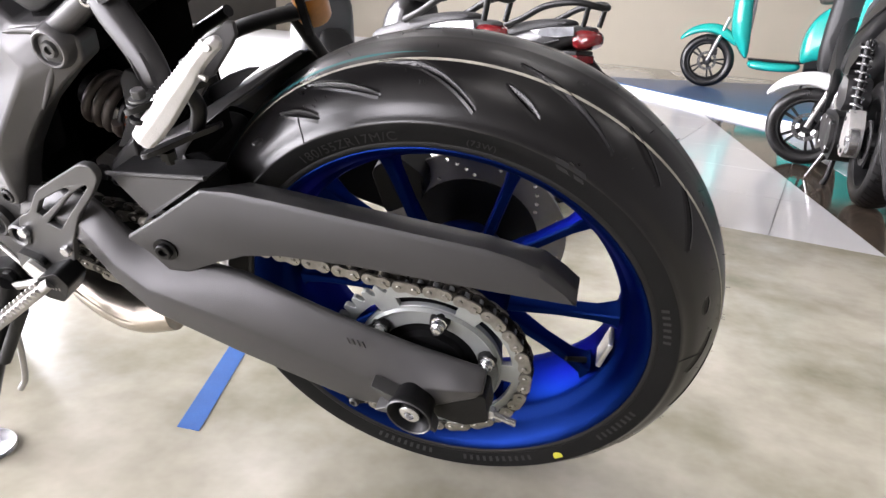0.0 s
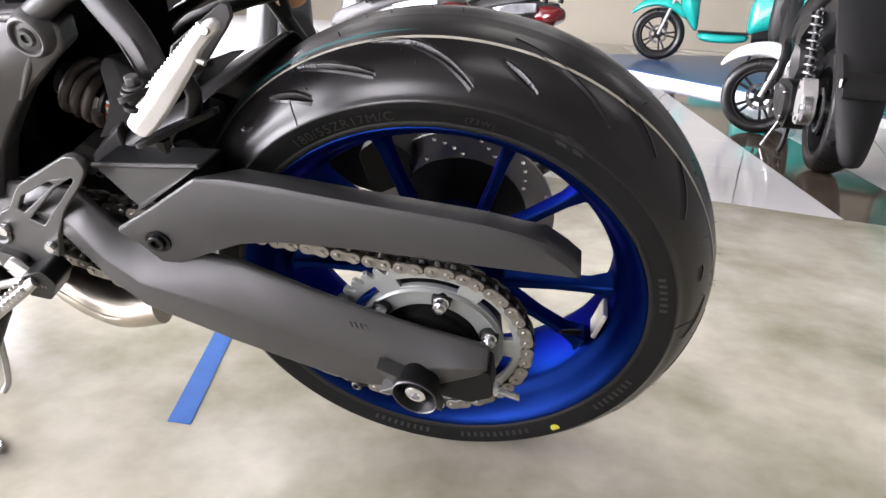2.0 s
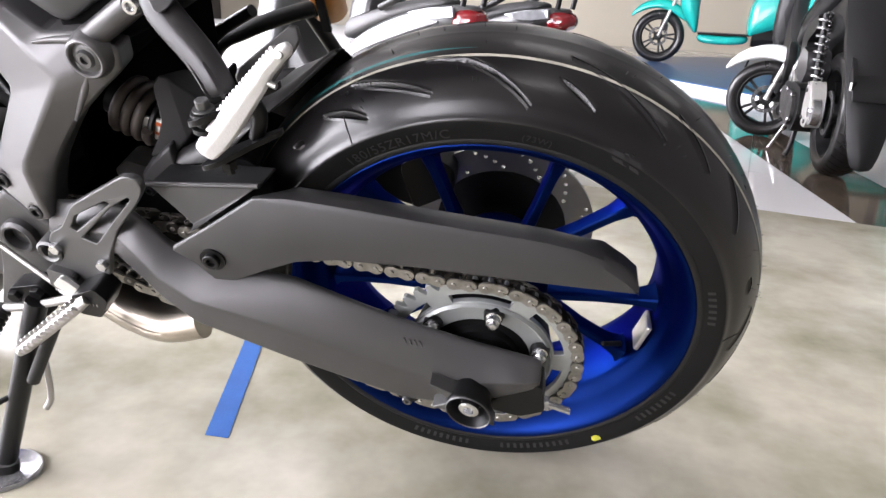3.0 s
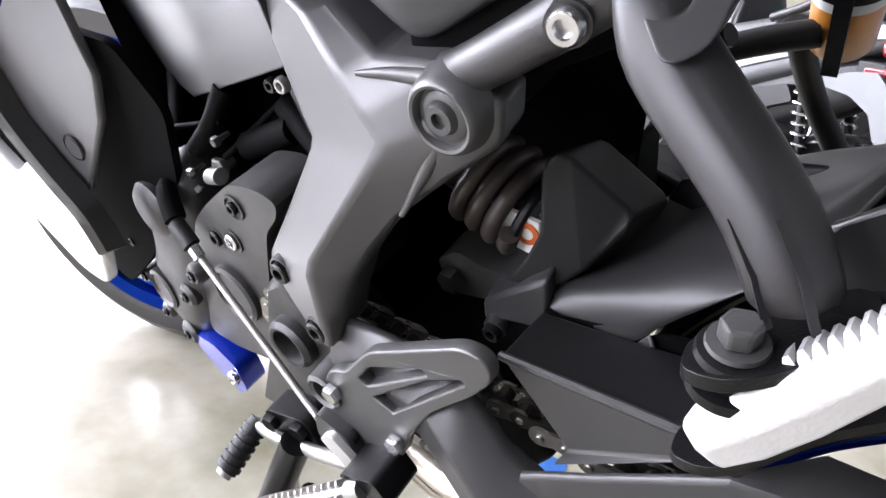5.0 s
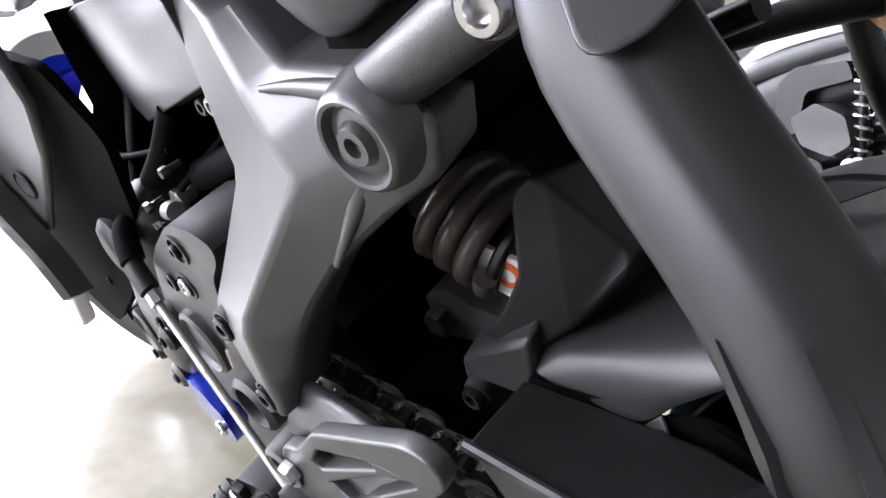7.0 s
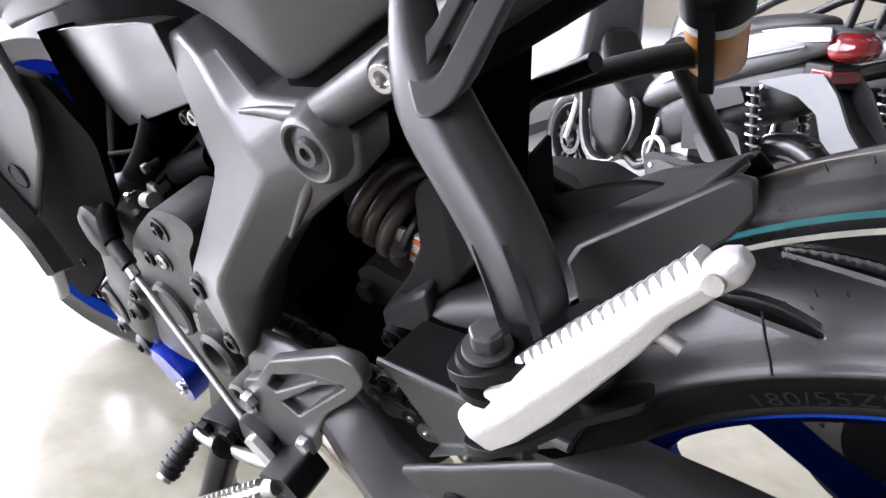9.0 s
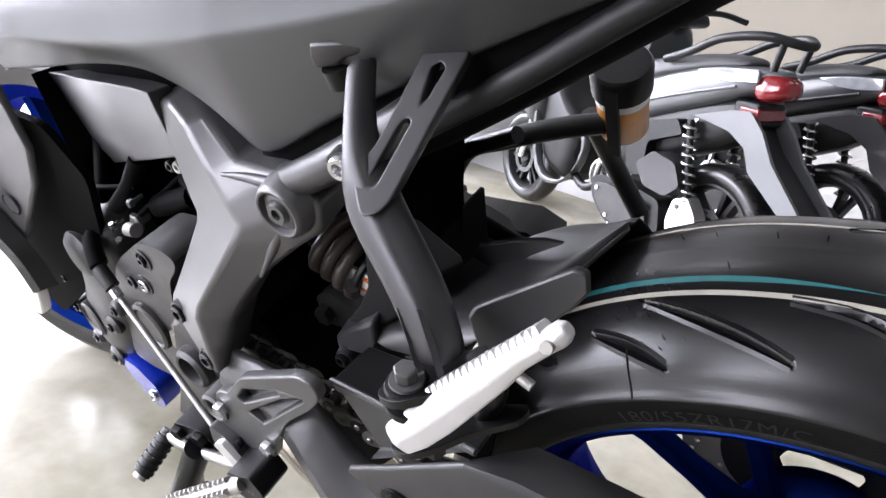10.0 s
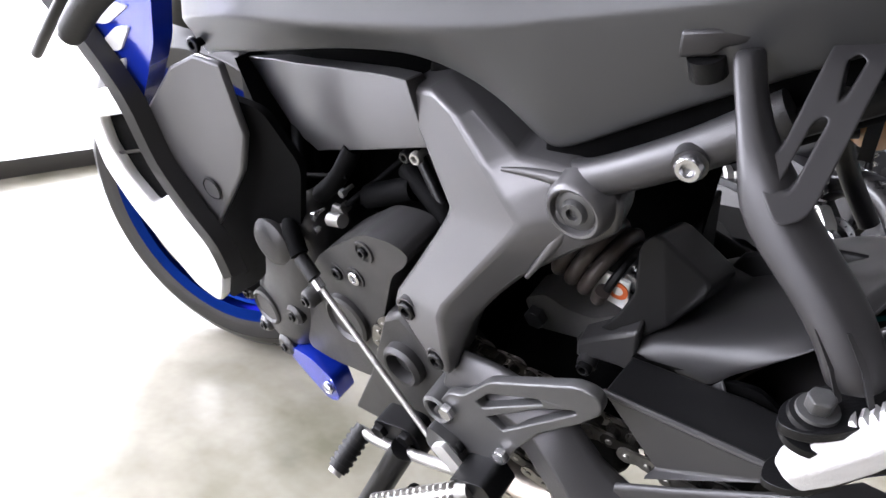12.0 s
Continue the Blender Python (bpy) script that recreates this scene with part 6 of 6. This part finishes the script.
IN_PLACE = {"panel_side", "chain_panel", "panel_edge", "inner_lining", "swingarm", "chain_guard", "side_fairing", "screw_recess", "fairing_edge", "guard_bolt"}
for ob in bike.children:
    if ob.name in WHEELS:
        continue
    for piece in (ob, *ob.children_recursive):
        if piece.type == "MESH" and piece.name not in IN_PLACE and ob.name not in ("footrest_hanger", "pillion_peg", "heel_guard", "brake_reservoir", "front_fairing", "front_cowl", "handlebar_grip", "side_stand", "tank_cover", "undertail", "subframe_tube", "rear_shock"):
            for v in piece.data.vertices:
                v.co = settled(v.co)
FW = Matrix.Translation((-1.095, 0.140, -0.060)) @ Matrix.Rotation(radians(9), 4, "Z") @ Matrix.Rotation(radians(-10), 4, "X")
for ob in (front_tyre, fr, fd):
    ob.matrix_basis = FW
# ================= scooters in the background =================
def wheel(parent, name, x, z, r, w, spokes=5, rim_mat=None, far=0.0, tread=False):
    """A small scooter wheel: tyre, rim, cast spokes, disc."""
    prof = [(0.0, r), (w * 0.5, r * 0.985), (w * 0.85, r * 0.94), (w, r * 0.86), (w * 0.92, r * 0.76), (w * 0.75, r * 0.71)]
    loop = [(rr, -yy) for yy, rr in reversed(prof)] + [(rr, yy) for yy, rr in prof[1:]]
    wh = part(name, lathe(loop, (x, 0, z), seg=56), RUBBER, parent, "black scooter tyre on a cast wheel")
    part("rim", lathe([(r * 0.71, -w * 0.7), (r * 0.73, -w * 0.8), (r * 0.69, -w * 0.82), (r * 0.64, -w * 0.5), (r * 0.62, 0), (r * 0.64, w * 0.5), (r * 0.73, w * 0.8), (r * 0.70, w * 0.5), (r * 0.67, 0), (r * 0.70, -w * 0.5), (r * 0.71, -w * 0.7)], (x, 0, z), seg=56), rim_mat or SCOOTER_BLACK, wh)
    for k in range(spokes):
        for s in (-0.16, 0.16):
            a, b = 2 * math.pi * k / spokes + s * 0.6, 2 * math.pi * k / spokes + s
            p, q = Vector((x + r * 0.12 * math.cos(a), 0, z + r * 0.12 * math.sin(a))), Vector((x + r * 0.64 * math.cos(b), 0, z + r * 0.64 * math.sin(b)))
            n = (q - p).normalized()
            sd_ = Vector((-n.z, 0, n.x)) * r * 0.035
            part("spoke", ring_loft([[c + sd_ * e + Vector((0, yy, 0)) for e, yy in ((-1, -w * 0.4), (1, -w * 0.4), (1, w * 0.3), (-1, w * 0.3))] for c in (p, q)]), rim_mat or SCOOTER_BLACK, wh)
    part("hub", lathe([(0, -w * 0.9), (r * 0.13, -w * 0.9), (r * 0.17, -w * 0.5), (r * 0.17, w * 0.5), (0, w * 0.9)], (x, 0, z), seg=28), SCOOTER_BLACK, wh)
    hs = [disc_outline(r * 0.018, 6, r * 0.31 * math.cos(a), r * 0.31 * math.sin(a))[::-1] for a in (2 * math.pi * k / 16 for k in range(16))]
    me = holed_plate(disc_outline(r * 0.36, 40), [disc_outline(r * 0.26, 28)[::-1]] + hs, -w * 0.95, -w * 0.88)
    me.transform(Matrix.Translation((x, 0, z)))
    mesh_part("brake_disc", me, PEG_GREY, wh, angle=30)
    if tread:
        grooves = bmesh.new()
        for k in range(44):
            a = 2 * math.pi * k / 44
            for s in (-1, 1):
                q = [(x + rr * math.cos(a + da), s * yy, z + rr * math.sin(a + da)) for rr, yy, da in ((r * 1.002, w * 0.12, 0), (r * 0.99, w * 0.5, 0.05), (r * 0.945, w * 0.84, 0.09), (r * 0.945, w * 0.84, 0.12), (r * 0.99, w * 0.5, 0.08), (r * 1.002, w * 0.12, 0.025))]
                add_bm(grooves, prism(q, 0.001, (0, s * 0.2, 0)))
        part("tread_blocks", grooves, RUBBER_SOFT, wh)
    return wh


def spring_coil(parent, a, b, r, turns, wire, mat):
    a, b = Vector(a), Vector(b)
    u_ = (b - a).normalized()
    s_ = u_.cross(Vector((0, 1, 0))).normalized()
    v_ = s_.cross(u_)
    n = turns * 10
    pts = [a.lerp(b, k / n) + r * (math.cos(k * 0.6283) * s_ + math.sin(k * 0.6283) * v_) for k in range(n + 1)]
    part("coil_spring", tube(pts, wire, 6, 1), mat, parent, "bright exposed coil spring")
    part("damper", tube([a, b], r * 0.55, 12, 1), SCOOTER_BLACK, parent)


def hull(parent, name, stations, mat, label="", sub=2):
    """A closed rounded body: stations (x, z low, z high, half width low, half width high)."""
    rings = []
    for x, z0, z1, w0, w1 in stations:
        rings.append([(x, -w0, z0), (x, -max(w0, w1) * 1.02, (z0 * 0.6 + z1 * 0.4)), (x, -w1, z1 - 0.01), (x, -w1 * 0.5, z1 + 0.004), (x, w1 * 0.5, z1 + 0.004), (x, w1, z1 - 0.01), (x, max(w0, w1) * 1.02, (z0 * 0.6 + z1 * 0.4)), (x, w0, z0)])
    return subsurf(part(name, ring_loft(rings), mat, parent, label, angle=60), sub)


def maxi_scooter(paint, label, seat_mat=SEAT_VINYL):
    """A sporty scooter: x forward is negative, origin on the floor below the rear axle."""
    sc = new("scooter")
    tagged(sc, label, "scooter", "parked scooters")
    wheel(sc, "rear_wheel", 0.02, 0.285, 0.285, 0.075, 5, tread=True)
    wheel(sc, "front_wheel", -1.34, 0.255, 0.255, 0.058, 6)
    hull(sc, "mid_body", [(0.12, 0.70, 0.86, 0.05, 0.06), (-0.05, 0.60, 0.82, 0.08, 0.09), (-0.30, 0.50, 0.74, 0.09, 0.10), (-0.52, 0.38, 0.64, 0.10, 0.11), (-0.72, 0.30, 0.52, 0.10, 0.11)], SCOOTER_BLACK, "black lower body")
    hull(sc, "tail_cowl", [(0.19, 0.925, 0.955, 0.03, 0.04), (0.10, 0.86, 0.958, 0.085, 0.085), (-0.06, 0.79, 0.950, 0.115, 0.115), (-0.18, 0.735, 0.930, 0.125, 0.125), (-0.43, 0.645, 0.850, 0.14, 0.13), (-0.62, 0.56, 0.74, 0.14, 0.12), (-0.78, 0.50, 0.60, 0.13, 0.12)], paint, "painted tail and side cowl")
    crease = [(-0.60, -0.146, 0.655), (-0.42, -0.148, 0.735), (-0.18, -0.132, 0.815), (0.04, -0.112, 0.880)]
    part("cowl_crease", tube(crease, (0.003, 0.006), 8, 4), paint, sc)
    hull(sc, "footwell", [(-0.80, 0.24, 0.58, 0.13, 0.13), (-0.94, 0.22, 0.62, 0.14, 0.14), (-1.08, 0.26, 0.80, 0.14, 0.13), (-1.13, 0.34, 0.90, 0.12, 0.12)], SCOOTER_BLACK, "black footwell")
    rings = []
    for x, z, h in ((-1.19, 0.82, 0.030), (-1.17, 0.60, 0.030), (-1.14, 0.40, 0.032), (-1.09, 0.25, 0.034), (-0.97, 0.205, 0.034), (-0.82, 0.26, 0.034), (-0.73, 0.38, 0.030), (-0.72, 0.50, 0.028), (-0.80, 0.575, 0.026)):
        rings.append([(x - h * 0.6, -0.155, z - h * 0.6), (x + h * 0.6, -0.165, z + h * 0.6), (x + h * 0.5, -0.10, z + h * 0.5), (x - h * 0.5, -0.10, z - h * 0.5)])
    subsurf(part("footwell_trim", ring_loft(rings), paint, sc, "painted trim round the footwell", angle=60), 1)
    hull(sc, "leg_shield", [(-1.12, 0.42, 1.04, 0.18, 0.16), (-1.20, 0.40, 1.06, 0.20, 0.18), (-1.34, 0.56, 1.02, 0.16, 0.14), (-1.46, 0.66, 0.90, 0.10, 0.08)], paint, "painted leg shield")
    hull(sc, "mudguard", [(-1.14, 0.44, 0.50, 0.07, 0.06), (-1.27, 0.53, 0.58, 0.075, 0.06), (-1.42, 0.52, 0.57, 0.075, 0.06), (-1.56, 0.44, 0.49, 0.06, 0.05)], paint)
    hull(sc, "seat", [(0.06, 0.945, 0.985, 0.07, 0.07), (-0.10, 0.92, 0.985, 0.10, 0.09), (-0.28, 0.87, 0.955, 0.12, 0.11), (-0.46, 0.81, 0.91, 0.12, 0.11), (-0.72, 0.72, 0.86, 0.09, 0.08)], seat_mat, "grey vinyl seat")
    part("grab_rail", tube([(-0.33, -0.125, 0.93), (-0.19, -0.145, 0.975), (-0.05, -0.145, 1.04), (0.11, -0.115, 1.068), (0.20, -0.05, 1.055), (0.215, 0, 1.05), (0.20, 0.05, 1.055), (0.11, 0.115, 1.068), (-0.05, 0.145, 1.04), (-0.19, 0.145, 0.975), (-0.33, 0.125, 0.93)], 0.017, 12, 5), SCOOTER_BLACK, sc, "black grab rail")
    for sy in (-1, 1):
        part("rail_foot", tube([(0.17, sy * 0.075, 1.05), (0.15, sy * 0.07, 0.955)], 0.014, 10, 1), SCOOTER_BLACK, sc)
        lens = prism([(-0.15, sy * 0.121, 0.915), (-0.02, sy * 0.118, 0.940), (0.11, sy * 0.088, 0.952), (0.12, sy * 0.090, 0.905), (0.02, sy * 0.112, 0.893), (-0.06, sy * 0.122, 0.892)], 0.012, (0, -sy, 0))
        lens.transform(Matrix.Translation((0, sy * 0.008, 0)))
        bevel(part("indicator_lens", lens, CLEAR_LENS, sc, "clear indicator lens"), 0.004)
        strip = slab(rounded([(-0.15, 0.735), (0.03, 0.790), (0.12, 0.800), (0.19, 0.740), (0.26, 0.640), (0.45, 0.470), (0.41, 0.425), (0.17, 0.585), (0.13, 0.665), (0.04, 0.712)], 0.012, 3), sy * 0.085 - 0.008, sy * 0.085 + 0.008)
        bevel(part("mudguard_side", strip, paint, sc, "painted mudguard side"), 0.004)
        spring_coil(sc, (-0.12, sy * 0.128, 0.72), (-0.045, sy * 0.128, 0.40), 0.027, 9, 0.006, BRIGHT)
    hull(sc, "tail_lamp", [(0.07, 0.835, 0.950, 0.09, 0.085), (0.15, 0.83, 0.948, 0.085, 0.075), (0.225, 0.87, 0.925, 0.045, 0.04)], RED_LENS, "dark red tail lamp", 2)
    bevel(part("lamp_holder", box(0.02, 0.135, -0.075, 0.075, 0.745, 0.835), SCOOTER_BLACK, sc), 0.012, 3)
    bevel(part("lower_lamp", box(0.05, 0.142, -0.078, 0.078, 0.765, 0.815), RED_LENS, sc, "lower red reflector"), 0.010, 3)
    back = ring_loft([[(x, y, z + dz) for y, dz in ((-0.085, 0), (0, 0.012), (0.085, 0), (0.085, -0.012), (-0.085, -0.012))] for x, z in ((0.10, 0.745), (0.17, 0.66), (0.28, 0.57), (0.43, 0.448), (0.455, 0.40))])
    bevel(part("rear_mudguard", back, SCOOTER_BLACK, sc, "long plastic number-plate mudguard"), 0.003)
    part("plate_tag", box(0.425, 0.445, -0.097, -0.092, 0.43, 0.462), LABEL_WHITE, sc, "small white tag")
    case = slab(rounded([(-0.61, 0.345), (-0.55, 0.375), (-0.30, 0.385), (-0.16, 0.37), (-0.13, 0.24), (-0.22, 0.15), (-0.47, 0.18), (-0.58, 0.26)], 0.03, 4), -0.165, -0.06)
    bevel(part("engine_case", case, SCOOTER_BLACK, sc, "black belt-drive engine case"), 0.015, 3)
    cover = slab(rounded([(-0.56, 0.335), (-0.48, 0.355), (-0.22, 0.345), (-0.19, 0.24), (-0.25, 0.175), (-0.46, 0.205), (-0.54, 0.27)], 0.03, 4), -0.185, -0.160)
    cov = bevel(part("case_cover", cover, CAST, sc, "grey alloy belt cover"), 0.008, 3)
    for x, z in ((-0.53, 0.32), (-0.36, 0.345), (-0.22, 0.33), (-0.22, 0.21), (-0.44, 0.215)):
        bolt(cov, (x, -0.186, z), 0.012, BRIGHT, 0.006, socket=False)
    part("crank_ring", lathe([(0.075, 0.02), (0.075, -0.018), (0.060, -0.024), (0.055, 0.0)], (-0.585, -0.12, 0.36), seg=32), DULL_ALU, sc)
    airbox = slab(rounded([(-0.33, 0.49), (-0.24, 0.565), (-0.11, 0.545), (-0.06, 0.46), (-0.13, 0.40), (-0.26, 0.41)], 0.02, 4), -0.175, -0.07)
    bevel(part("air_filter", airbox, SCOOTER_DARK, sc, "dark grey air-filter box"), 0.018, 3)
    side = slab(rounded([(-0.44, 0.60), (-0.38, 0.665), (-0.17, 0.715), (-0.13, 0.66), (-0.31, 0.59), (-0.31, 0.44), (-0.41, 0.42)], 0.015, 3), -0.150, -0.05)
    bevel(part("inner_panel", side, SCOOTER_BLACK, sc, "black inner side panel"), 0.008, 2)
    gear = slab(rounded([(-0.10, 0.40), (-0.03, 0.425), (0.03, 0.36), (0.05, 0.26), (0.0, 0.205), (-0.09, 0.21), (-0.12, 0.30)], 0.02, 4), -0.150, -0.085)
    gc = bevel(part("gear_case", gear, ALUMINIUM, sc, "bright cast gear case"), 0.012, 3)
    part("hub_ring", lathe([(0.062, 0.03), (0.060, -0.006), (0.048, -0.012), (0.030, -0.008), (0.024, -0.016), (0, -0.016)], (0.03, -0.135, 0.285), seg=32), BRIGHT, gc)
    for x, z in ((-0.07, 0.375), (-0.08, 0.245), (-0.01, 0.235)):
        bolt(gc, (x, -0.151, z), 0.011, PEG_GREY, 0.006, socket=False)
    part("engine_block", box(-0.60, -0.44, -0.08, 0.08, 0.27, 0.44), DULL_ALU, sc)
    part("pipe", tube([(-0.62, -0.10, 0.50), (-0.60, -0.13, 0.42), (-0.63, -0.12, 0.34)], 0.016, 10, 4), BRIGHT, sc)
    part("frame_bracket", tube([(-0.80, -0.11, 0.30), (-0.70, -0.12, 0.27), (-0.62, -0.12, 0.30)], 0.022, 10, 4), SCOOTER_BLACK, sc)
    part("centre_stand", tube([(-0.36, -0.11, 0.19), (-0.32, -0.13, 0.06), (-0.31, -0.15, 0.014)], 0.014, 10, 3), SCOOTER_BLACK, sc)
    part("side_stand", tube([(-0.44, -0.13, 0.20), (-0.52, -0.20, 0.010)], 0.010, 10, 1), BRIGHT, sc)
    for sy in (-1, 1):
        part("fork", tube([(-1.34, sy * 0.075, 0.255), (-1.24, sy * 0.075, 0.60)], 0.02, 12, 1), BRIGHT, sc)
        part("mirror_stalk", tube([(-1.06, sy * 0.15, 1.12), (-1.07, sy * 0.22, 1.23)], 0.007, 8, 1), SCOOTER_BLACK, sc)
        hull(sc, "mirror", [(-1.06, 1.21, 1.28, 0.04, 0.04), (-1.09, 1.20, 1.29, 0.04, 0.04)], SCOOTER_BLACK, sub=1).location = (0, sy * 0.24, 0)
    part("handlebar", tube([(-0.98, -0.34, 1.09), (-1.04, -0.20, 1.12), (-1.07, 0, 1.11), (-1.04, 0.20, 1.12), (-0.98, 0.34, 1.09)], 0.016, 12, 5), SCOOTER_BLACK, sc)
    hull(sc, "dash", [(-0.98, 1.03, 1.10, 0.10, 0.09), (-1.08, 1.03, 1.15, 0.12, 0.08), (-1.20, 1.01, 1.11, 0.08, 0.06)], SCOOTER_BLACK)
    return sc


def retro_scooter(paint, label, seat_mat, second=None):
    """A rounded retro scooter with a flat floor."""
    sc = new("scooter")
    tagged(sc, label, "scooter", "parked scooters")
    wheel(sc, "rear_wheel", 0, 0.245, 0.245, 0.055, 5)
    wheel(sc, "front_wheel", -1.26, 0.245, 0.245, 0.05, 5)
    hull(sc, "rear_body", [(0.34, 0.56, 0.66, 0.06, 0.07), (0.24, 0.46, 0.74, 0.14, 0.13), (0.02, 0.42, 0.77, 0.17, 0.15), (-0.22, 0.34, 0.75, 0.17, 0.14), (-0.40, 0.28, 0.66, 0.15, 0.12), (-0.48, 0.26, 0.50, 0.13, 0.12)], paint, "rounded painted rear body")
    hull(sc, "floorboard", [(-0.42, 0.20, 0.30, 0.14, 0.14), (-0.70, 0.19, 0.27, 0.15, 0.15), (-0.92, 0.20, 0.30, 0.15, 0.15)], paint, "painted flat floor")
    part("foot_mat", box(-0.90, -0.45, -0.13, 0.13, 0.285, 0.30), SCOOTER_BLACK, sc)
    hull(sc, "leg_shield", [(-0.90, 0.26, 0.40, 0.15, 0.15), (-0.97, 0.30, 0.90, 0.20, 0.17), (-1.04, 0.40, 0.95, 0.21, 0.18), (-1.12, 0.52, 0.92, 0.15, 0.13)], paint, "painted leg shield")
    hull(sc, "glovebox", [(-0.905, 0.40, 0.84, 0.13, 0.12), (-0.955, 0.36, 0.88, 0.16, 0.14)], material("clear_grey_panel", (0.30, 0.29, 0.30), 0.2, blotch=0.2, coat=0.4), "", 1)
    hull(sc, "mudguard", [(-1.00, 0.36, 0.44, 0.07, 0.06), (-1.14, 0.46, 0.55, 0.085, 0.07), (-1.30, 0.50, 0.56, 0.085, 0.07), (-1.46, 0.46, 0.52, 0.07, 0.06), (-1.54, 0.40, 0.44, 0.04, 0.04)], second or paint, "painted front mudguard")
    hull(sc, "seat", [(0.26, 0.76, 0.82, 0.09, 0.08), (0.05, 0.77, 0.86, 0.13, 0.12), (-0.20, 0.75, 0.84, 0.14, 0.13), (-0.42, 0.70, 0.80, 0.11, 0.10)], seat_mat, "vinyl seat")
    for s in (-1, 1):
        part("fork", tube([(-1.26, s * 0.06, 0.245), (-1.12, s * 0.06, 0.60)], 0.018, 12, 1), DULL_ALU, sc)
    part("swing_engine", ring_loft([[(x, y, z) for y, z in ((-0.10, z1), (-0.13, (z0 + z1) / 2), (-0.10, z0), (-0.04, z0), (-0.04, z1))] for x, z0, z1 in ((0.06, 0.20, 0.30), (-0.12, 0.18, 0.34), (-0.34, 0.18, 0.34), (-0.42, 0.2, 0.3))]), SCOOTER_BLACK, sc)
    part("caliper", box(-1.24, -1.18, -0.075, -0.04, 0.30, 0.36), SCOOTER_BLACK, sc)
    part("handlebar", tube([(-0.93, -0.33, 1.02), (-0.99, -0.18, 1.05), (-1.02, 0, 1.04), (-0.99, 0.18, 1.05), (-0.93, 0.33, 1.02)], 0.016, 12, 5), SCOOTER_BLACK, sc)
    hull(sc, "headset", [(-0.96, 0.94, 1.05, 0.12, 0.09), (-1.06, 0.92, 1.08, 0.13, 0.10), (-1.14, 0.95, 1.04, 0.08, 0.06)], paint)
    part("side_stand", tube([(-0.38, -0.10, 0.18), (-0.44, -0.2, 0.012)], 0.010, 10, 1), SCOOTER_BLACK, sc)
    for ob in [c for c in sc.children if not c.name.startswith(("rear_wheel", "front_wheel"))]:
        for v in ob.data.vertices:
            if v.co.z > 0.45:
                v.co.z = 0.45 + (v.co.z - 0.45) * 1.3
    return sc


def put(ob, x, y, z, turn, size, lean=0):
    ob.matrix_basis = Matrix.Translation((x, y, z)) @ Matrix.Rotation(radians(turn), 4, "Z") @ Matrix.Rotation(radians(lean), 4, "X") @ Matrix.Diagonal((size, size, size, 1))
    return ob


s1 = put(maxi_scooter(SCOOTER_GREY, "grey maxi scooter with a black grab rail"), -0.265, 1.30, 0, -34, 0.62)
put(maxi_scooter(SCOOTER_DARK, "dark grey maxi scooter parked beside the grey one"), -0.01, 1.64, 0, -33, 0.62)
s3 = put(maxi_scooter(SCOOTER_BLACK, "black maxi scooter seen from behind, its long mudguard hanging down"), 1.19, 2.20, 0, -97, 0.85)
flap = ring_loft([[(x, -w, z), (x + 0.02, -w * 0.4, z + 0.008), (x + 0.02, w * 0.4, z + 0.008), (x, w, z), (x - 0.02, w * 0.9, z - 0.006), (x - 0.02, -w * 0.9, z - 0.006)] for x, z, w in ((0.16, 0.94, 0.17), (0.27, 0.74, 0.15), (0.36, 0.52, 0.125), (0.43, 0.32, 0.10), (0.48, 0.15, 0.06), (0.485, 0.11, 0.035))])
subsurf(part("long_mudflap", flap, SCOOTER_BLACK, s3, "long black plastic mudflap", angle=60), 1)
put(retro_scooter(TEAL, "teal retro scooter on a low blue plinth", BROWN_VINYL), 2.40, 6.87, 0.06, -8, 1.06)
put(retro_scooter(TEAL, "teal and white scooter on its stand", SEAT_VINYL, WHITE_BODY), 2.075, 2.80, 0, -15, 0.775)
pl = new("low_plinth")
tagged(pl, "low white plinth with a blue top", "plinth")
pl.matrix_world = Matrix.Translation((-0.10, 7.13, 0)) @ Matrix.Rotation(radians(-60), 4, "Z")
part("plinth_body", box(0, 5.5, 0, 3.0, 0.0, 0.05), WALL_WHITE, pl, smooth=False)
part("plinth_top", box(0.004, 5.496, 0.004, 2.996, 0.051, 0.06), PLINTH_BLUE, pl, smooth=False)
